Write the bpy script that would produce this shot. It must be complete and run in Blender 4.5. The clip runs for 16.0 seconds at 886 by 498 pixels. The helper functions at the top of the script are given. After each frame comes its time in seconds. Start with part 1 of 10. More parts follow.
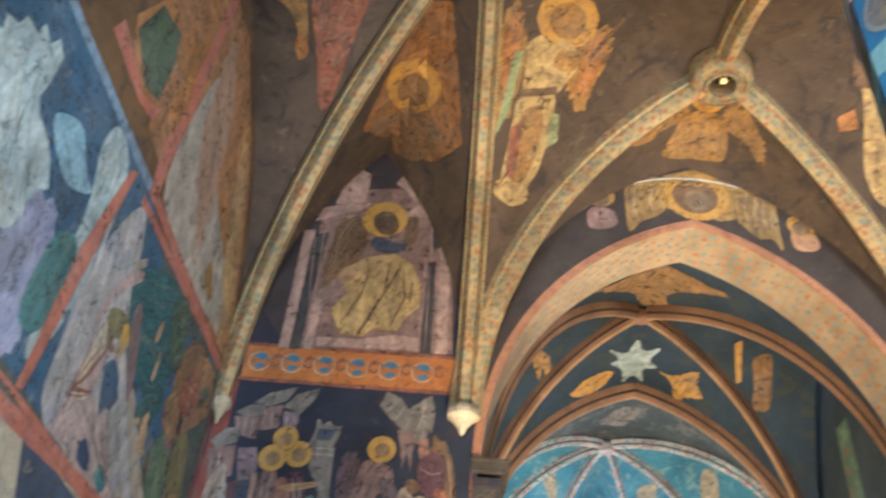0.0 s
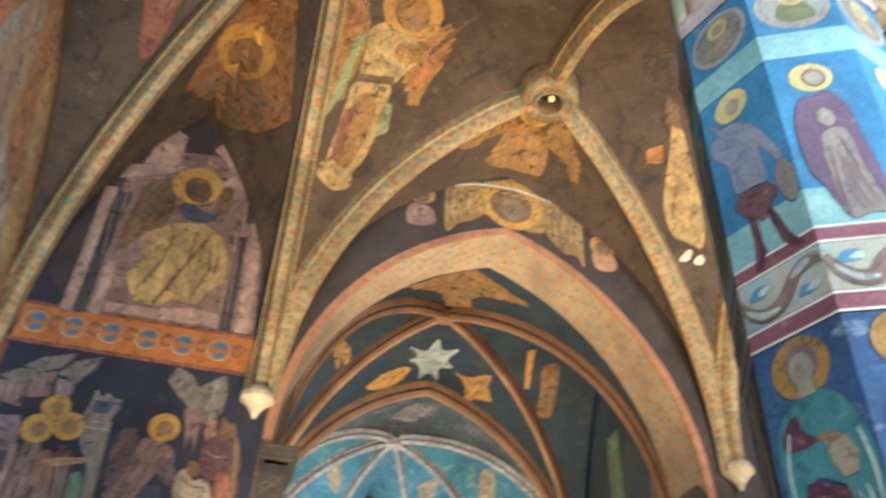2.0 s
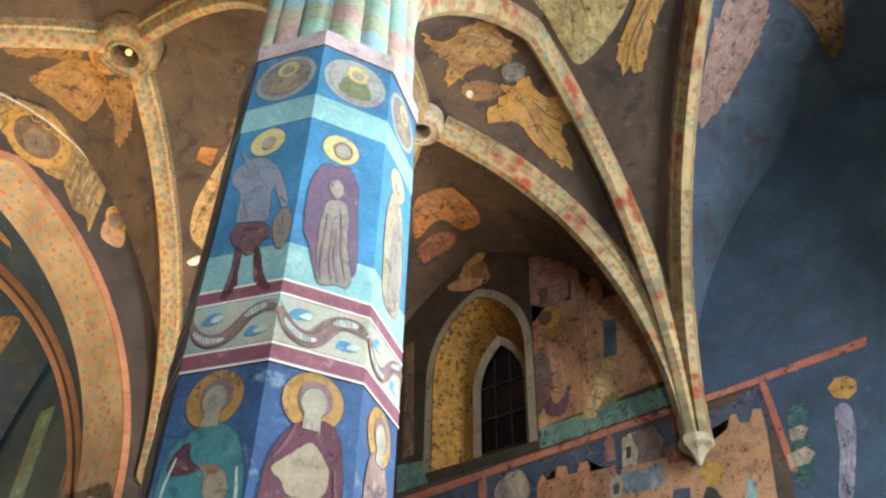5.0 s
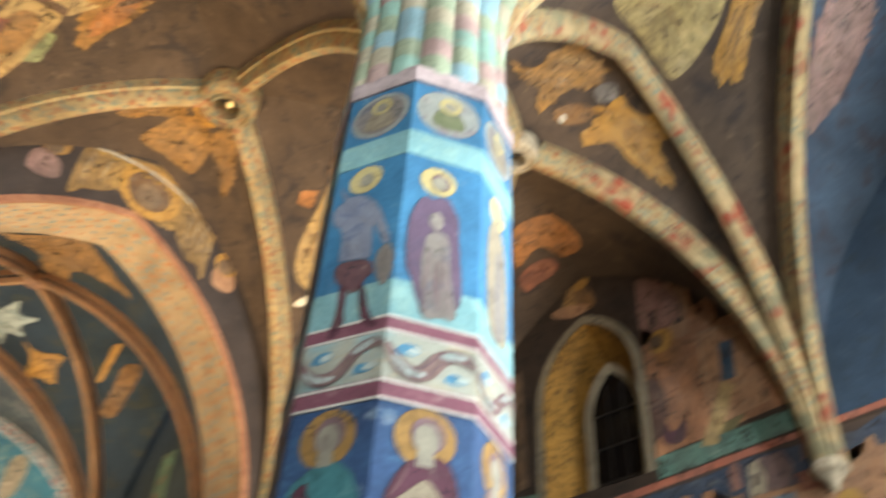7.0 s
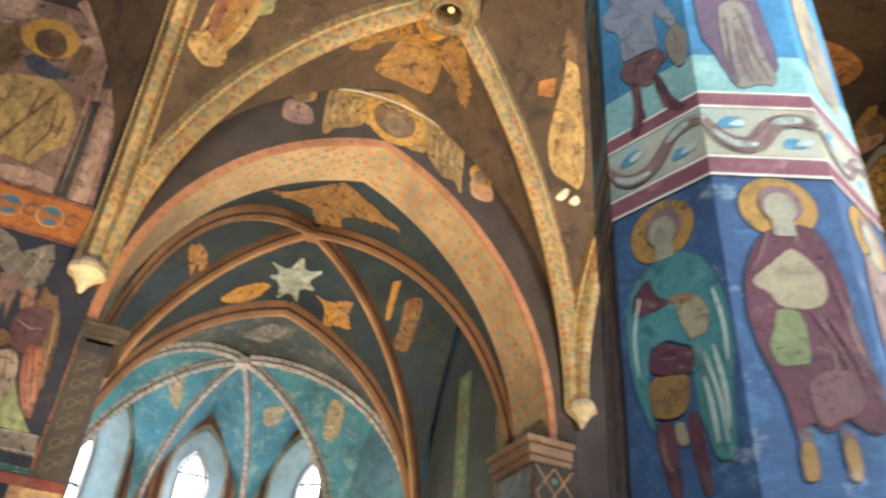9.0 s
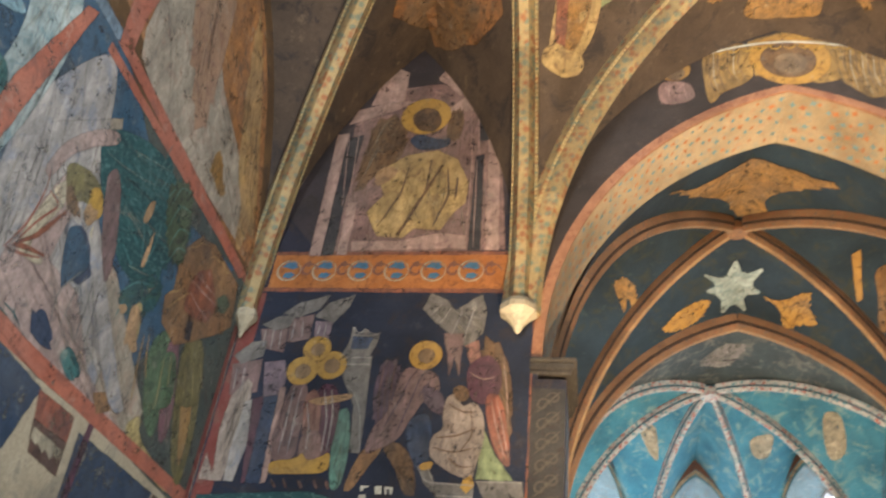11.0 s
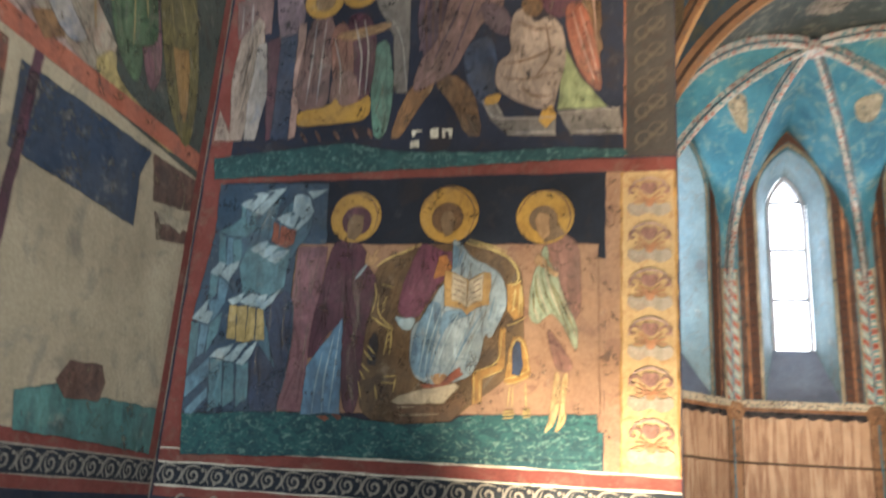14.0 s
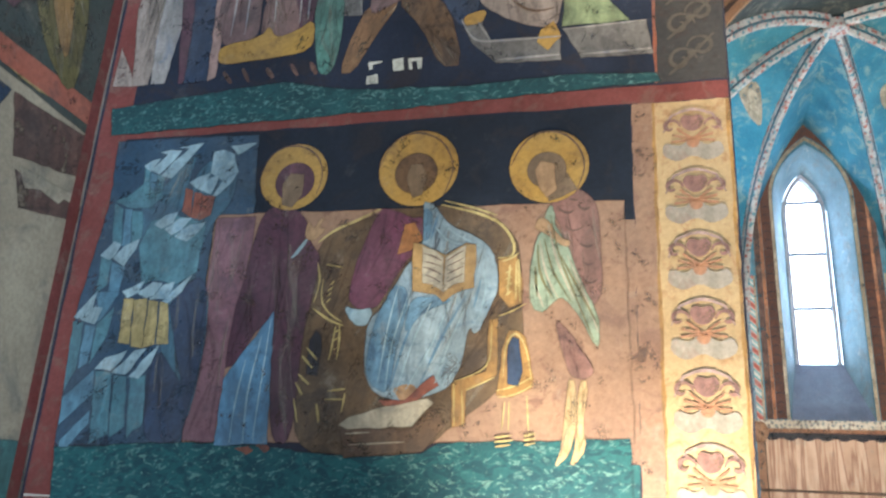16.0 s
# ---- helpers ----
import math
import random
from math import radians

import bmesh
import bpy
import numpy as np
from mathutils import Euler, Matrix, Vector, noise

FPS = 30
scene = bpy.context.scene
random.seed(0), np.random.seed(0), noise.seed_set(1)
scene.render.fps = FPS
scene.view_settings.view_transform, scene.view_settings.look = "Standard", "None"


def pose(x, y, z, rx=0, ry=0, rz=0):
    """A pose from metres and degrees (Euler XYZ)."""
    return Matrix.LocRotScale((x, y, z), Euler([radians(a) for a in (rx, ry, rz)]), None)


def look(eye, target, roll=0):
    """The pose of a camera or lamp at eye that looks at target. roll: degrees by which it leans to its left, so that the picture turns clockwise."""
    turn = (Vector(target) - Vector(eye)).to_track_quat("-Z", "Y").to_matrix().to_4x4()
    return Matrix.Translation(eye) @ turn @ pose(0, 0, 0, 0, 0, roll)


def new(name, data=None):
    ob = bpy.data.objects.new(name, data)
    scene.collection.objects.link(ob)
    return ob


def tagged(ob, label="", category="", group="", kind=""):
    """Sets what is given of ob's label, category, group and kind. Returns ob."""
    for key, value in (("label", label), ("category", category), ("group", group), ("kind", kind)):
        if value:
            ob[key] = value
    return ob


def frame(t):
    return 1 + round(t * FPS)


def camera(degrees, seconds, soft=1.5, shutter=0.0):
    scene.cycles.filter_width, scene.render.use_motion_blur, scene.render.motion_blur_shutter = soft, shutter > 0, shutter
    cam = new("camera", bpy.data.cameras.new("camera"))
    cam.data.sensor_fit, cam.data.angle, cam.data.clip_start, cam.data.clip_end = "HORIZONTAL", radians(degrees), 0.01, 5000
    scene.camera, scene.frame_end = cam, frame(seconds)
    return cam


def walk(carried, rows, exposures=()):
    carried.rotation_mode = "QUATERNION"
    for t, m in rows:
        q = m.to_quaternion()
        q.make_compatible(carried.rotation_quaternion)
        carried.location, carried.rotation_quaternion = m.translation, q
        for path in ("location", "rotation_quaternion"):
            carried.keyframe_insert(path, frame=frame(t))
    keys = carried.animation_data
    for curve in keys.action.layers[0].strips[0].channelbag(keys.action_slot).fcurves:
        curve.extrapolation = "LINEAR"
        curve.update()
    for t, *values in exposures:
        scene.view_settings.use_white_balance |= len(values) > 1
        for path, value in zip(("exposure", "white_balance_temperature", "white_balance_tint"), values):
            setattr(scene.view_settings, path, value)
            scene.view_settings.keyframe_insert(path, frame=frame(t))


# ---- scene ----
cam = camera(57.0, 16.0, soft=2.3, shutter=0.5)
PATH = [
    (0, (3.133, -9.095, 1.536), (3.016, -7.503, 2.741), 6.2),
    (0.5, (3.156, -9.123, 1.554), (3.207, -7.556, 2.797), 3.4),
    (1, (3.184, -9.15, 1.576), (3.247, -7.534, 2.753), 3.6),
    (1.5, (3.09, -9.077, 1.577), (3.188, -7.448, 2.734), 3.1),
    (2, (3.06, -8.923, 1.58), (3.405, -7.376, 2.8), 3.1),
    (2.5, (3.119, -8.882, 1.625), (3.678, -7.407, 2.854), 2.1),
    (3, (3.167, -8.884, 1.653), (3.939, -7.494, 2.866), 0.7),
    (3.5, (3.248, -8.89, 1.694), (4.216, -7.636, 2.916), 0.4),
    (4, (3.295, -8.943, 1.693), (4.434, -7.83, 2.903), 0.9),
    (4.5, (3.29, -9.034, 1.651), (4.513, -8.043, 2.885), 1.2),
    (4.7, (3.267, -9.076, 1.629), (4.508, -8.122, 2.874), 1.6),
    (6.8, (3.272, -9.045, 1.685), (4.406, -8.088, 3.026), 3.8),
    (7, (3.305, -9.015, 1.676), (4.348, -7.921, 2.986), 3.9),
    (7.5, (3.365, -8.818, 1.569), (4.281, -7.461, 2.718), 5.8),
    (8, (3.5, -8.762, 1.447), (4.378, -7.37, 2.582), 7.0),
    (8.5, (3.441, -8.61, 1.317), (4.206, -7.152, 2.453), 4.0),
    (9, (3.483, -8.276, 1.383), (4.121, -6.771, 2.536), 4.7),
    (9.5, (3.574, -7.99, 1.413), (3.917, -6.442, 2.632), 5.0),
    (10, (3.674, -7.661, 1.521), (3.694, -6.087, 2.755), 7.1),
    (12.3, (3.4, -6.513, 1.08), (2.916, -4.924, 2.194), 5.4),
    (12.5, (3.308, -6.402, 1.102), (2.835, -4.795, 2.194), 5.3),
    (13, (3.152, -6.104, 1.158), (2.728, -4.361, 2.044), 5.3),
    (13.5, (3.168, -5.803, 1.318), (2.758, -3.974, 2.016), 3.5),
    (14, (3.244, -5.197, 1.415), (2.75, -3.353, 2.011), 4.1),
    (14.5, (3.025, -4.085, 1.569), (2.405, -2.245, 2.036), 4.6),
    (15, (2.869, -3.768, 1.607), (2.257, -1.93, 2.079), 4.1),
    (15.5, (2.891, -3.723, 1.633), (2.381, -1.876, 2.186), 3.3),
    (16, (2.996, -3.668, 1.585), (2.517, -1.844, 2.241), 3.1),
]
walk(cam, [(t, look(e, g, r)) for t, e, g, r in PATH], [(0, 1.66, 5850, 10), (1.5, 1.65, 6150, 10), (3.5, 1.6, 6480, 10), (4.7, 1.62, 6600, 10), (8.5, 1.58, 6850, 10), (9.2, 1.6, 6800, 10), (10, 1.6, 6250, 10), (12.5, 1.7, 6650, 10), (13.5, 1.74, 6850, 10), (13.9, 1.59, 6600, 10), (14.5, 1.46, 5850, 8), (15, 1.5, 5500, 7), (16, 1.66, 5350, 6)])

# ---- plan of the chapel (metres) ----
X_N, X_S, Y_E, Y_W = -0.1, 12.1, 0.0, -11.8      # inner faces of the four walls
CX, PY = 6.0, -5.9                               # axis of the arch; the pillar
SPRING = 5.85
EAST_L, EAST_R = (2.93, 0.0), (9.05, 0.0)
IMPOST = 5.38
ARCH_L, ARCH_R, ARCH_TOP = 3.14, 8.68, 9.16
CH_L, CH_R, CH_END = 2.75, 9.7, 6.25             # chancel walls and where the apse begins
APSE_Y, APSE_R = 8.4, 3.3

# ---- world and lights ----
world = bpy.data.worlds.new("sky")
scene.world = world
world.use_nodes = True
wn = world.node_tree
sky = wn.nodes.new("ShaderNodeTexSky")
sky.sky_type, sky.sun_disc = "NISHITA", False
sky.sun_elevation, sky.sun_rotation = radians(35), radians(200)
wn.links.new(sky.outputs[0], wn.nodes["Background"].inputs[0])
wn.nodes["Background"].inputs[1].default_value = 0.12


def lamp(name, kind, where, target, power, colour, size=0.3, size_y=None, cone=60, blend=0.8):
    data = bpy.data.lights.new(name, kind)
    data.energy, data.color = power, colour
    if kind == "AREA":
        data.shape, data.size, data.size_y = "RECTANGLE", size, size_y or size
    elif kind == "SPOT":
        data.spot_size, data.spot_blend, data.shadow_soft_size = radians(cone), blend, size
    else:
        data.shadow_soft_size = size
    ob = new(name, data)
    ob.matrix_world = look(where, target)
    return ob


DAY, WARM = (0.88, 0.95, 1.0), (1.0, 0.74, 0.45)
# daylight in the west windows, behind the camera
for wx, aim, power in ((2.4, (5.0, 0, 4.5), 360), (9.6, (-0.1, -3.2, 4.2), 960)):
    lamp("window_daylight", "AREA", (wx, -11.75, 6.0), aim, power, DAY, 1.5, 4.2)
# daylight in the windows of the apse
for a in (45, 90, 135):
    c, s = math.cos(radians(a)), math.sin(radians(a))
    lamp("window_daylight", "AREA", (CX + 4.1 * c, APSE_Y + 4.1 * s, 6.3), (CX, APSE_Y - 1.5 * s, 6.0), 55, (0.85, 0.93, 1.0), 0.7, 3.4)
# warm floor spots turned up to wall and vaults; last three added unseen
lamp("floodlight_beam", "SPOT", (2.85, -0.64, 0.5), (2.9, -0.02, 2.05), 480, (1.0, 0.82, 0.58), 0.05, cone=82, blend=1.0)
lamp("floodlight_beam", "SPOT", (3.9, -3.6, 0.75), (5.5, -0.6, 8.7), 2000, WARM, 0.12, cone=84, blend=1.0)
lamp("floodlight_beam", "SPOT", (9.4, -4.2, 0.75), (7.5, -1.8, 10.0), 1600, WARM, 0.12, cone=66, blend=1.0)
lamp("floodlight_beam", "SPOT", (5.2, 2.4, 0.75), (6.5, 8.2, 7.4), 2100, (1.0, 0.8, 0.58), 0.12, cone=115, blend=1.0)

# ---- materials ----
def lin(h):
    v = [int(h[i:i + 2], 16) / 255 for i in (0, 2, 4)]
    return tuple((c / 12.92 if c < 0.04045 else ((c + 0.055) / 1.055) ** 2.4) for c in v) + (1.0,)


class Nodes:
    """Short hand for one node material."""

    def __init__(self, name, rough=0.85):
        self.m = bpy.data.materials.new(name)
        self.m.use_nodes = True
        self.t = self.m.node_tree
        self.b = self.t.nodes["Principled BSDF"]
        self.b.inputs["Roughness"].default_value = rough
        self.b.inputs["Specular IOR Level"].default_value = 0.25
        self.co = self.t.nodes.new("ShaderNodeTexCoord").outputs["Object"]

    def link(self, a, b):
        self.t.links.new(a, b)

    def scaled(self, s, turn=(0, 0, 0)):
        n = self.t.nodes.new("ShaderNodeMapping")
        n.inputs["Scale"].default_value = s
        n.inputs["Rotation"].default_value = [radians(a) for a in turn]
        self.link(self.co, n.inputs[0])
        return n.outputs[0]

    def noise(self, scale, detail=6, rough=0.6, co=None, warp=0.0):
        n = self.t.nodes.new("ShaderNodeTexNoise")
        n.inputs["Scale"].default_value, n.inputs["Detail"].default_value = scale, detail
        n.inputs["Roughness"].default_value, n.inputs["Distortion"].default_value = rough, warp
        self.link(co or self.co, n.inputs["Vector"])
        return n.outputs["Fac"]

    def ramp(self, fac, stops, mode="LINEAR"):
        n = self.t.nodes.new("ShaderNodeValToRGB")
        n.color_ramp.interpolation = mode
        e = n.color_ramp.elements
        while len(e) < len(stops):
            e.new(0.5)
        for k, (p, c) in zip(e, stops):
            k.position, k.color = p, (c if isinstance(c, tuple) else (c, c, c, 1.0))
        self.link(fac, n.inputs[0])
        return n.outputs[0]

    def mix(self, fac, a, b, blend="MIX"):
        n = self.t.nodes.new("ShaderNodeMix")
        n.data_type, n.blend_type = "RGBA", blend
        for socket, v in ((n.inputs[0], fac), (n.inputs[6], a), (n.inputs[7], b)):
            if isinstance(v, (int, float, tuple)):
                socket.default_value = v
            else:
                self.link(v, socket)
        return n.outputs[2]

    def bump(self, fac, strength=0.3, dist=0.01):
        n = self.t.nodes.new("ShaderNodeBump")
        n.inputs["Strength"].default_value, n.inputs["Distance"].default_value = strength, dist
        self.link(fac, n.inputs["Height"])
        self.link(n.outputs[0], self.b.inputs["Normal"])

    def colour(self, c):
        self.link(c, self.b.inputs["Base Color"])
        return self.m


def fresco(name, a, b, c=None, scale=2.2, worn="8f8778", wear=0.35, folds=None, fold_scale=9.0, turn=(0, 0, 0), rough=0.85, holes=0.0, glaze=1.0, model=0.0, dust=0.0):
    """Old wall painting: two pigments clouded into each other, a third in patches, stains, rubbed spots down to the plaster, fine grain.
    folds: colour of painted drapery lines."""
    n = Nodes(name, rough)
    col = n.ramp(n.noise(scale, 8, 0.68, warp=0.4), [(0.3, lin(a)), (0.68, lin(b))])
    if c:
        col = n.mix(n.ramp(n.noise(scale * 2.6, 7, 0.7, warp=0.8), [(0.52, 0.0), (0.62, 0.85)]), col, lin(c))
    if folds:
        w = n.t.nodes.new("ShaderNodeTexWave")
        w.wave_type, w.bands_direction = "BANDS", "DIAGONAL"
        w.inputs["Scale"].default_value, w.inputs["Distortion"].default_value = fold_scale, 5.0
        w.inputs["Detail"].default_value, w.inputs["Detail Scale"].default_value = 3, 0.8
        n.link(n.scaled((0.8, 0.8, 0.16), turn), w.inputs["Vector"])
        col = n.mix(n.ramp(w.outputs["Fac"], [(0.6, 0.0), (0.95, 0.75)]), col, lin(folds))
        col = n.mix(n.ramp(w.outputs["Fac"], [(0.03, 0.45), (0.3, 0.0)]), col, (0.02, 0.017, 0.02, 1))
    col = n.mix(n.ramp(n.noise(0.9, 5, 0.6), [(0.35, 0.55), (0.6, 0.0)]), col, (0.45, 0.42, 0.4, 1), "MULTIPLY")
    col = n.mix(n.ramp(n.noise(5.5, 10, 0.72), [(0.58, 0.0), (0.72, wear)]), col, lin(worn))
    if model:
        # long soft lights and darks, as a brush models cloth and rock
        long_ = n.noise(1.0, 4, 0.55, n.scaled((5.0, 5.0, 2.0)), 0.9)
        col = n.mix(model, col, n.ramp(long_, [(0.34, 0.5), (0.5, 0.95), (0.66, 1.6)]), "MULTIPLY")
        fine_ = n.noise(1.0, 3, 0.5, n.scaled((15, 15, 6)), 1.2)
        col = n.mix(model, col, n.ramp(fine_, [(0.36, 0.72), (0.5, 1.0), (0.64, 1.3)]), "MULTIPLY")
    if dust:
        col = n.mix(n.ramp(n.noise(1.9, 6, 0.62), [(0.38, 0.03), (0.66, dust)]), col, (0.15, 0.138, 0.12, 1))
    grain = n.noise(38, 8, 0.75)
    col = n.mix(0.8, col, n.ramp(grain, [(0.25, 0.62), (0.75, 1.25)]), "MULTIPLY")
    n.bump(grain, 0.25, 0.006)
    if holes:
        lost = n.ramp(n.noise(6.5, 12, 0.78, warp=0.3), [(0.54, glaze), (0.66, glaze * (1 - holes))])
        n.link(lost, n.b.inputs["Alpha"])
    return n.colour(col)


def patterned(name, ground, first, second, scale=9.0, amount=0.55, spread=1.0):
    """Leaf ornament: small warped patches of two pigments on a light ground."""
    n = Nodes(name, 0.8)
    base = n.ramp(n.noise(3.0, 6), [(0.3, lin(ground)), (0.7, tuple(min(1, v * 1.3) for v in lin(ground)[:3]) + (1,))])
    v = n.t.nodes.new("ShaderNodeTexVoronoi")
    v.inputs["Scale"].default_value = scale
    v.inputs["Randomness"].default_value = 0.7
    n.link(n.co, v.inputs["Vector"])
    d = v.outputs["Distance"]
    tone = n.noise(scale * 0.6, 3, 0.5)
    pig = n.ramp(tone, [(0.44, lin(first)), (0.54, lin(second))])
    col = n.mix(n.ramp(d, [(0.22 * spread, amount), (0.42 * spread, 0.0)]), base, pig)
    col = n.mix(n.ramp(n.noise(scale * 2.5, 6, 0.7, warp=1.5), [(0.56, 0.0), (0.64, 0.5)]), col, lin(second))
    col = n.mix(n.ramp(n.noise(1.4, 6), [(0.35, 0.5), (0.6, 0.0)]), col, (0.4, 0.36, 0.33, 1), "MULTIPLY")
    info = n.t.nodes.new("ShaderNodeObjectInfo").outputs["Random"]
    col = n.mix(1.0, col, n.ramp(info, [(0.0, 0.78), (1.0, 1.12)]), "MULTIPLY")
    g = n.noise(45, 6, 0.7)
    col = n.mix(0.7, col, n.ramp(g, [(0.25, 0.65), (0.75, 1.25)]), "MULTIPLY")
    n.bump(g, 0.35, 0.006)
    return n.colour(col)


def plain(name, c, rough=0.6, metal=0.0, vary=0.25, scale=6.0):
    n = Nodes(name, rough)
    n.b.inputs["Metallic"].default_value = metal
    k = lin(c)
    g = n.noise(scale, 8, 0.65)
    col = n.ramp(g, [(0.3, tuple(v * (1 - vary) for v in k[:3]) + (1,)), (0.7, tuple(min(1, v * (1 + vary)) for v in k[:3]) + (1,))])
    n.bump(n.noise(scale * 8, 5), 0.2, 0.004)
    return n.colour(col)


def glowing(name, c, power):
    n = Nodes(name)
    n.b.inputs["Emission Color"].default_value = lin(c)
    n.b.inputs["Emission Strength"].default_value = power
    n.b.inputs["Base Color"].default_value = (0.8, 0.8, 0.8, 1)
    return n.m


PLASTER = fresco("worn_plaster", "7d756a", "9a9183", "6d6a66", 1.6)
M_NAVY = fresco("navy_fresco", "20212b", "2e2d38", "3a312e", 1.8, "6d6a66", 0.35)
M_VAULT = fresco("brown_vault_fresco", "352c26", "4f4236", "2b2626", 1.1, "76644f", 0.5)
M_CHVAULT = fresco("blue_green_vault_fresco", "19232b", "26343e", "30322a", 1.0, "55604f", 0.3)
M_APSE = fresco("bright_blue_fresco", "2c6479", "467e90", "748c8a", 1.2, "9a9a90", 0.5)
M_CHWALL = fresco("chancel_wall_fresco", "3c6a7c", "5f8490", "4a5a60", 1.3, "9a958a", 0.6)
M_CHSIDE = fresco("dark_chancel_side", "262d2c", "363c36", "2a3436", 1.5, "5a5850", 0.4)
M_RIB = patterned("painted_rib", "867452", "80482c", "55685f", 12.0, 0.75, 1.4)
M_RIBRED = patterned("red_painted_rib", "8a7756", "82331f", "6f6c54", 5.0, 0.95, 1.6)
M_CHRIB = patterned("orange_brown_rib", "6d5038", "80462a", "48484a", 14.0, 0.6)
M_APSERIB = patterned("pale_apse_rib", "94908a", "8f4a3c", "3a7078", 13.0, 0.95, 1.3)
M_ARCH = patterned("leaf_painted_arch", "8f7c60", "98684a", "748078", 7.0, 0.35, 1.1)
M_SALMON = fresco("salmon_border", "7d5540", "926a4f", "744a38", 3.0)
M_FLOOR = plain("stone_floor", "7c746a", 0.5)
M_STONE = fresco("limestone", "8f8570", "a59a84", "786f5f", 3.0)

# ---- builders ----
def part(name, bm, material, parent=None, label=""):
    bmesh.ops.recalc_face_normals(bm, faces=bm.faces)
    me = bpy.data.meshes.new(name)
    bm.to_mesh(me)
    bm.free()
    me.materials.append(material)
    ob = new(name, me)
    if parent:
        ob.parent = parent
    if label:
        ob["label"] = label
    return ob


def smooth(ob, angle=40):
    me = ob.data
    me.shade_smooth()
    me.set_sharp_from_angle(angle=radians(angle))
    return ob


def empty(name, label, category, group="", kind="", at=(0, 0, 0)):
    ob = new(name)
    ob.empty_display_size = 0.1
    return tagged(ob, label, category, group, kind)


def prism(outline, place, near, far, bm=None):
    """A plate: outline of (u, v), placed by place(u, v, depth), from depth near to depth far."""
    bm = bm or bmesh.new()
    a = [bm.verts.new(place(u, v, near)) for u, v in outline]
    b = [bm.verts.new(place(u, v, far)) for u, v in outline]
    bm.faces.new(a)
    bm.faces.new(b[::-1])
    for i in range(len(a)):
        j = (i + 1) % len(a)
        bm.faces.new((a[i], b[i], b[j], a[j]))
    return bm


def box(x0, x1, y0, y1, z0, z1, bm=None, bevel=0.0):
    bm = prism([(x0, z0), (x1, z0), (x1, z1), (x0, z1)], lambda u, v, d: (u, d, v), y0, y1, bm)
    if bevel:
        bmesh.ops.bevel(bm, geom=list(bm.edges), offset=bevel, segments=2, affect="EDGES")
    return bm


east = lambda u, v, d=0.0: (u, d, v)
north = lambda u, v, d=0.0: (X_N - d, u, v)
south = lambda u, v, d=0.0: (X_S + d, u, v)
west = lambda u, v, d=0.0: (u, Y_W - d, v)


def half_arch(a, rise, steps):
    """From the springing (distance a from the axis) to the top: (distance from the axis, height)."""
    if rise >= a:
        r = (a * a + rise * rise) / (2 * a)
        top = math.atan2(rise, r - a)
        return [(a - r * (1 - math.cos(top * i / steps)), r * math.sin(top * i / steps)) for i in range(steps + 1)]
    return [(a * math.cos(math.pi / 2 * i / steps), rise * math.sin(math.pi / 2 * i / steps)) for i in range(steps + 1)]


def arch_line(cx, left, right, z0, top, steps=14):
    """Pointed arch from the left springing over the axis cx to the right one."""
    l = [(cx - d, z0 + h) for d, h in half_arch(cx - left, top - z0, steps)]
    r = [(cx + d, z0 + h) for d, h in half_arch(right - cx, top - z0, steps)]
    return l + r[-2::-1]


def rise_curve(p, q, z0, z1, steps=20):
    """A rib's line: upright at the springing p, flat or pointed at q."""
    p, q = Vector(p), Vector(q)
    d = (q - p).length
    w = (q - p) / d
    out = []
    for a, h in half_arch(d, z1 - z0, steps):
        s = p + w * (d - a)
        out.append(Vector((s.x, s.y, z0 + h)))
    return out


RIB = [(-0.13, -0.12), (-0.13, 0.04), (-0.10, 0.06), (-0.10, 0.10), (-0.045, 0.2), (0.045, 0.2), (0.10, 0.10), (0.10, 0.06), (0.13, 0.04), (0.13, -0.12)]


def sweep(line, profile, size=1.0, inward=None, bm=None, closed=False):
    """Profile of (across, down) carried along a line; down points to the hollow side of the vault, or to inward."""
    bm = bm or bmesh.new()
    rings = []
    n = len(line)
    for i, p in enumerate(line):
        t = (line[(i + 1) % n] - line[i - 1] if closed else line[min(i + 1, n - 1)] - line[max(i - 1, 0)]).normalized()
        if inward is None:
            flat = (line[-1] - line[0])
            side = Vector((flat.y, -flat.x, 0)).normalized()
            down = t.cross(side)
            if down.dot(Vector((flat.x, flat.y, -0.8 * abs(flat.length))).normalized()) < 0:
                down = -down
        else:
            down = inward(p, t)
            side = t.cross(down).normalized()
        rings.append([bm.verts.new(p + side * a * size + down * b * size) for a, b in profile])
    k = len(profile)
    for i in range(n if closed else n - 1):
        r, s = rings[i], rings[(i + 1) % n]
        for j in range(k):
            bm.faces.new((r[j], r[(j + 1) % k], s[(j + 1) % k], s[j]))
    if not closed:
        bm.faces.new(rings[0])
        bm.faces.new(rings[-1][::-1])
    return bm


def patch(curve_a, curve_b, cols=10, belly=0.0, bm=None):
    """Vault web stretched between two lines that start at one springing."""
    bm = bm or bmesh.new()
    rows = []
    for a, b in zip(curve_a, curve_b):
        w = (b - a).length
        row = []
        for j in range(cols + 1):
            f = j / cols
            p = a.lerp(b, f)
            row.append(bm.verts.new((p.x, p.y, p.z + belly * w * f * (1 - f))))
        rows.append(row)
    for r, s in zip(rows, rows[1:]):
        for j in range(cols):
            q = [r[j], r[j + 1], s[j + 1], s[j]]
            bm.faces.new(q)
    return bm


# ---- walls ----
def wall(name, outlines, place, near, far, material, label):
    bm = bmesh.new()
    for o in outlines:
        prism(o, place, near, far, bm)
    return tagged(part(name, bm, material), label, "wall", kind="structure")


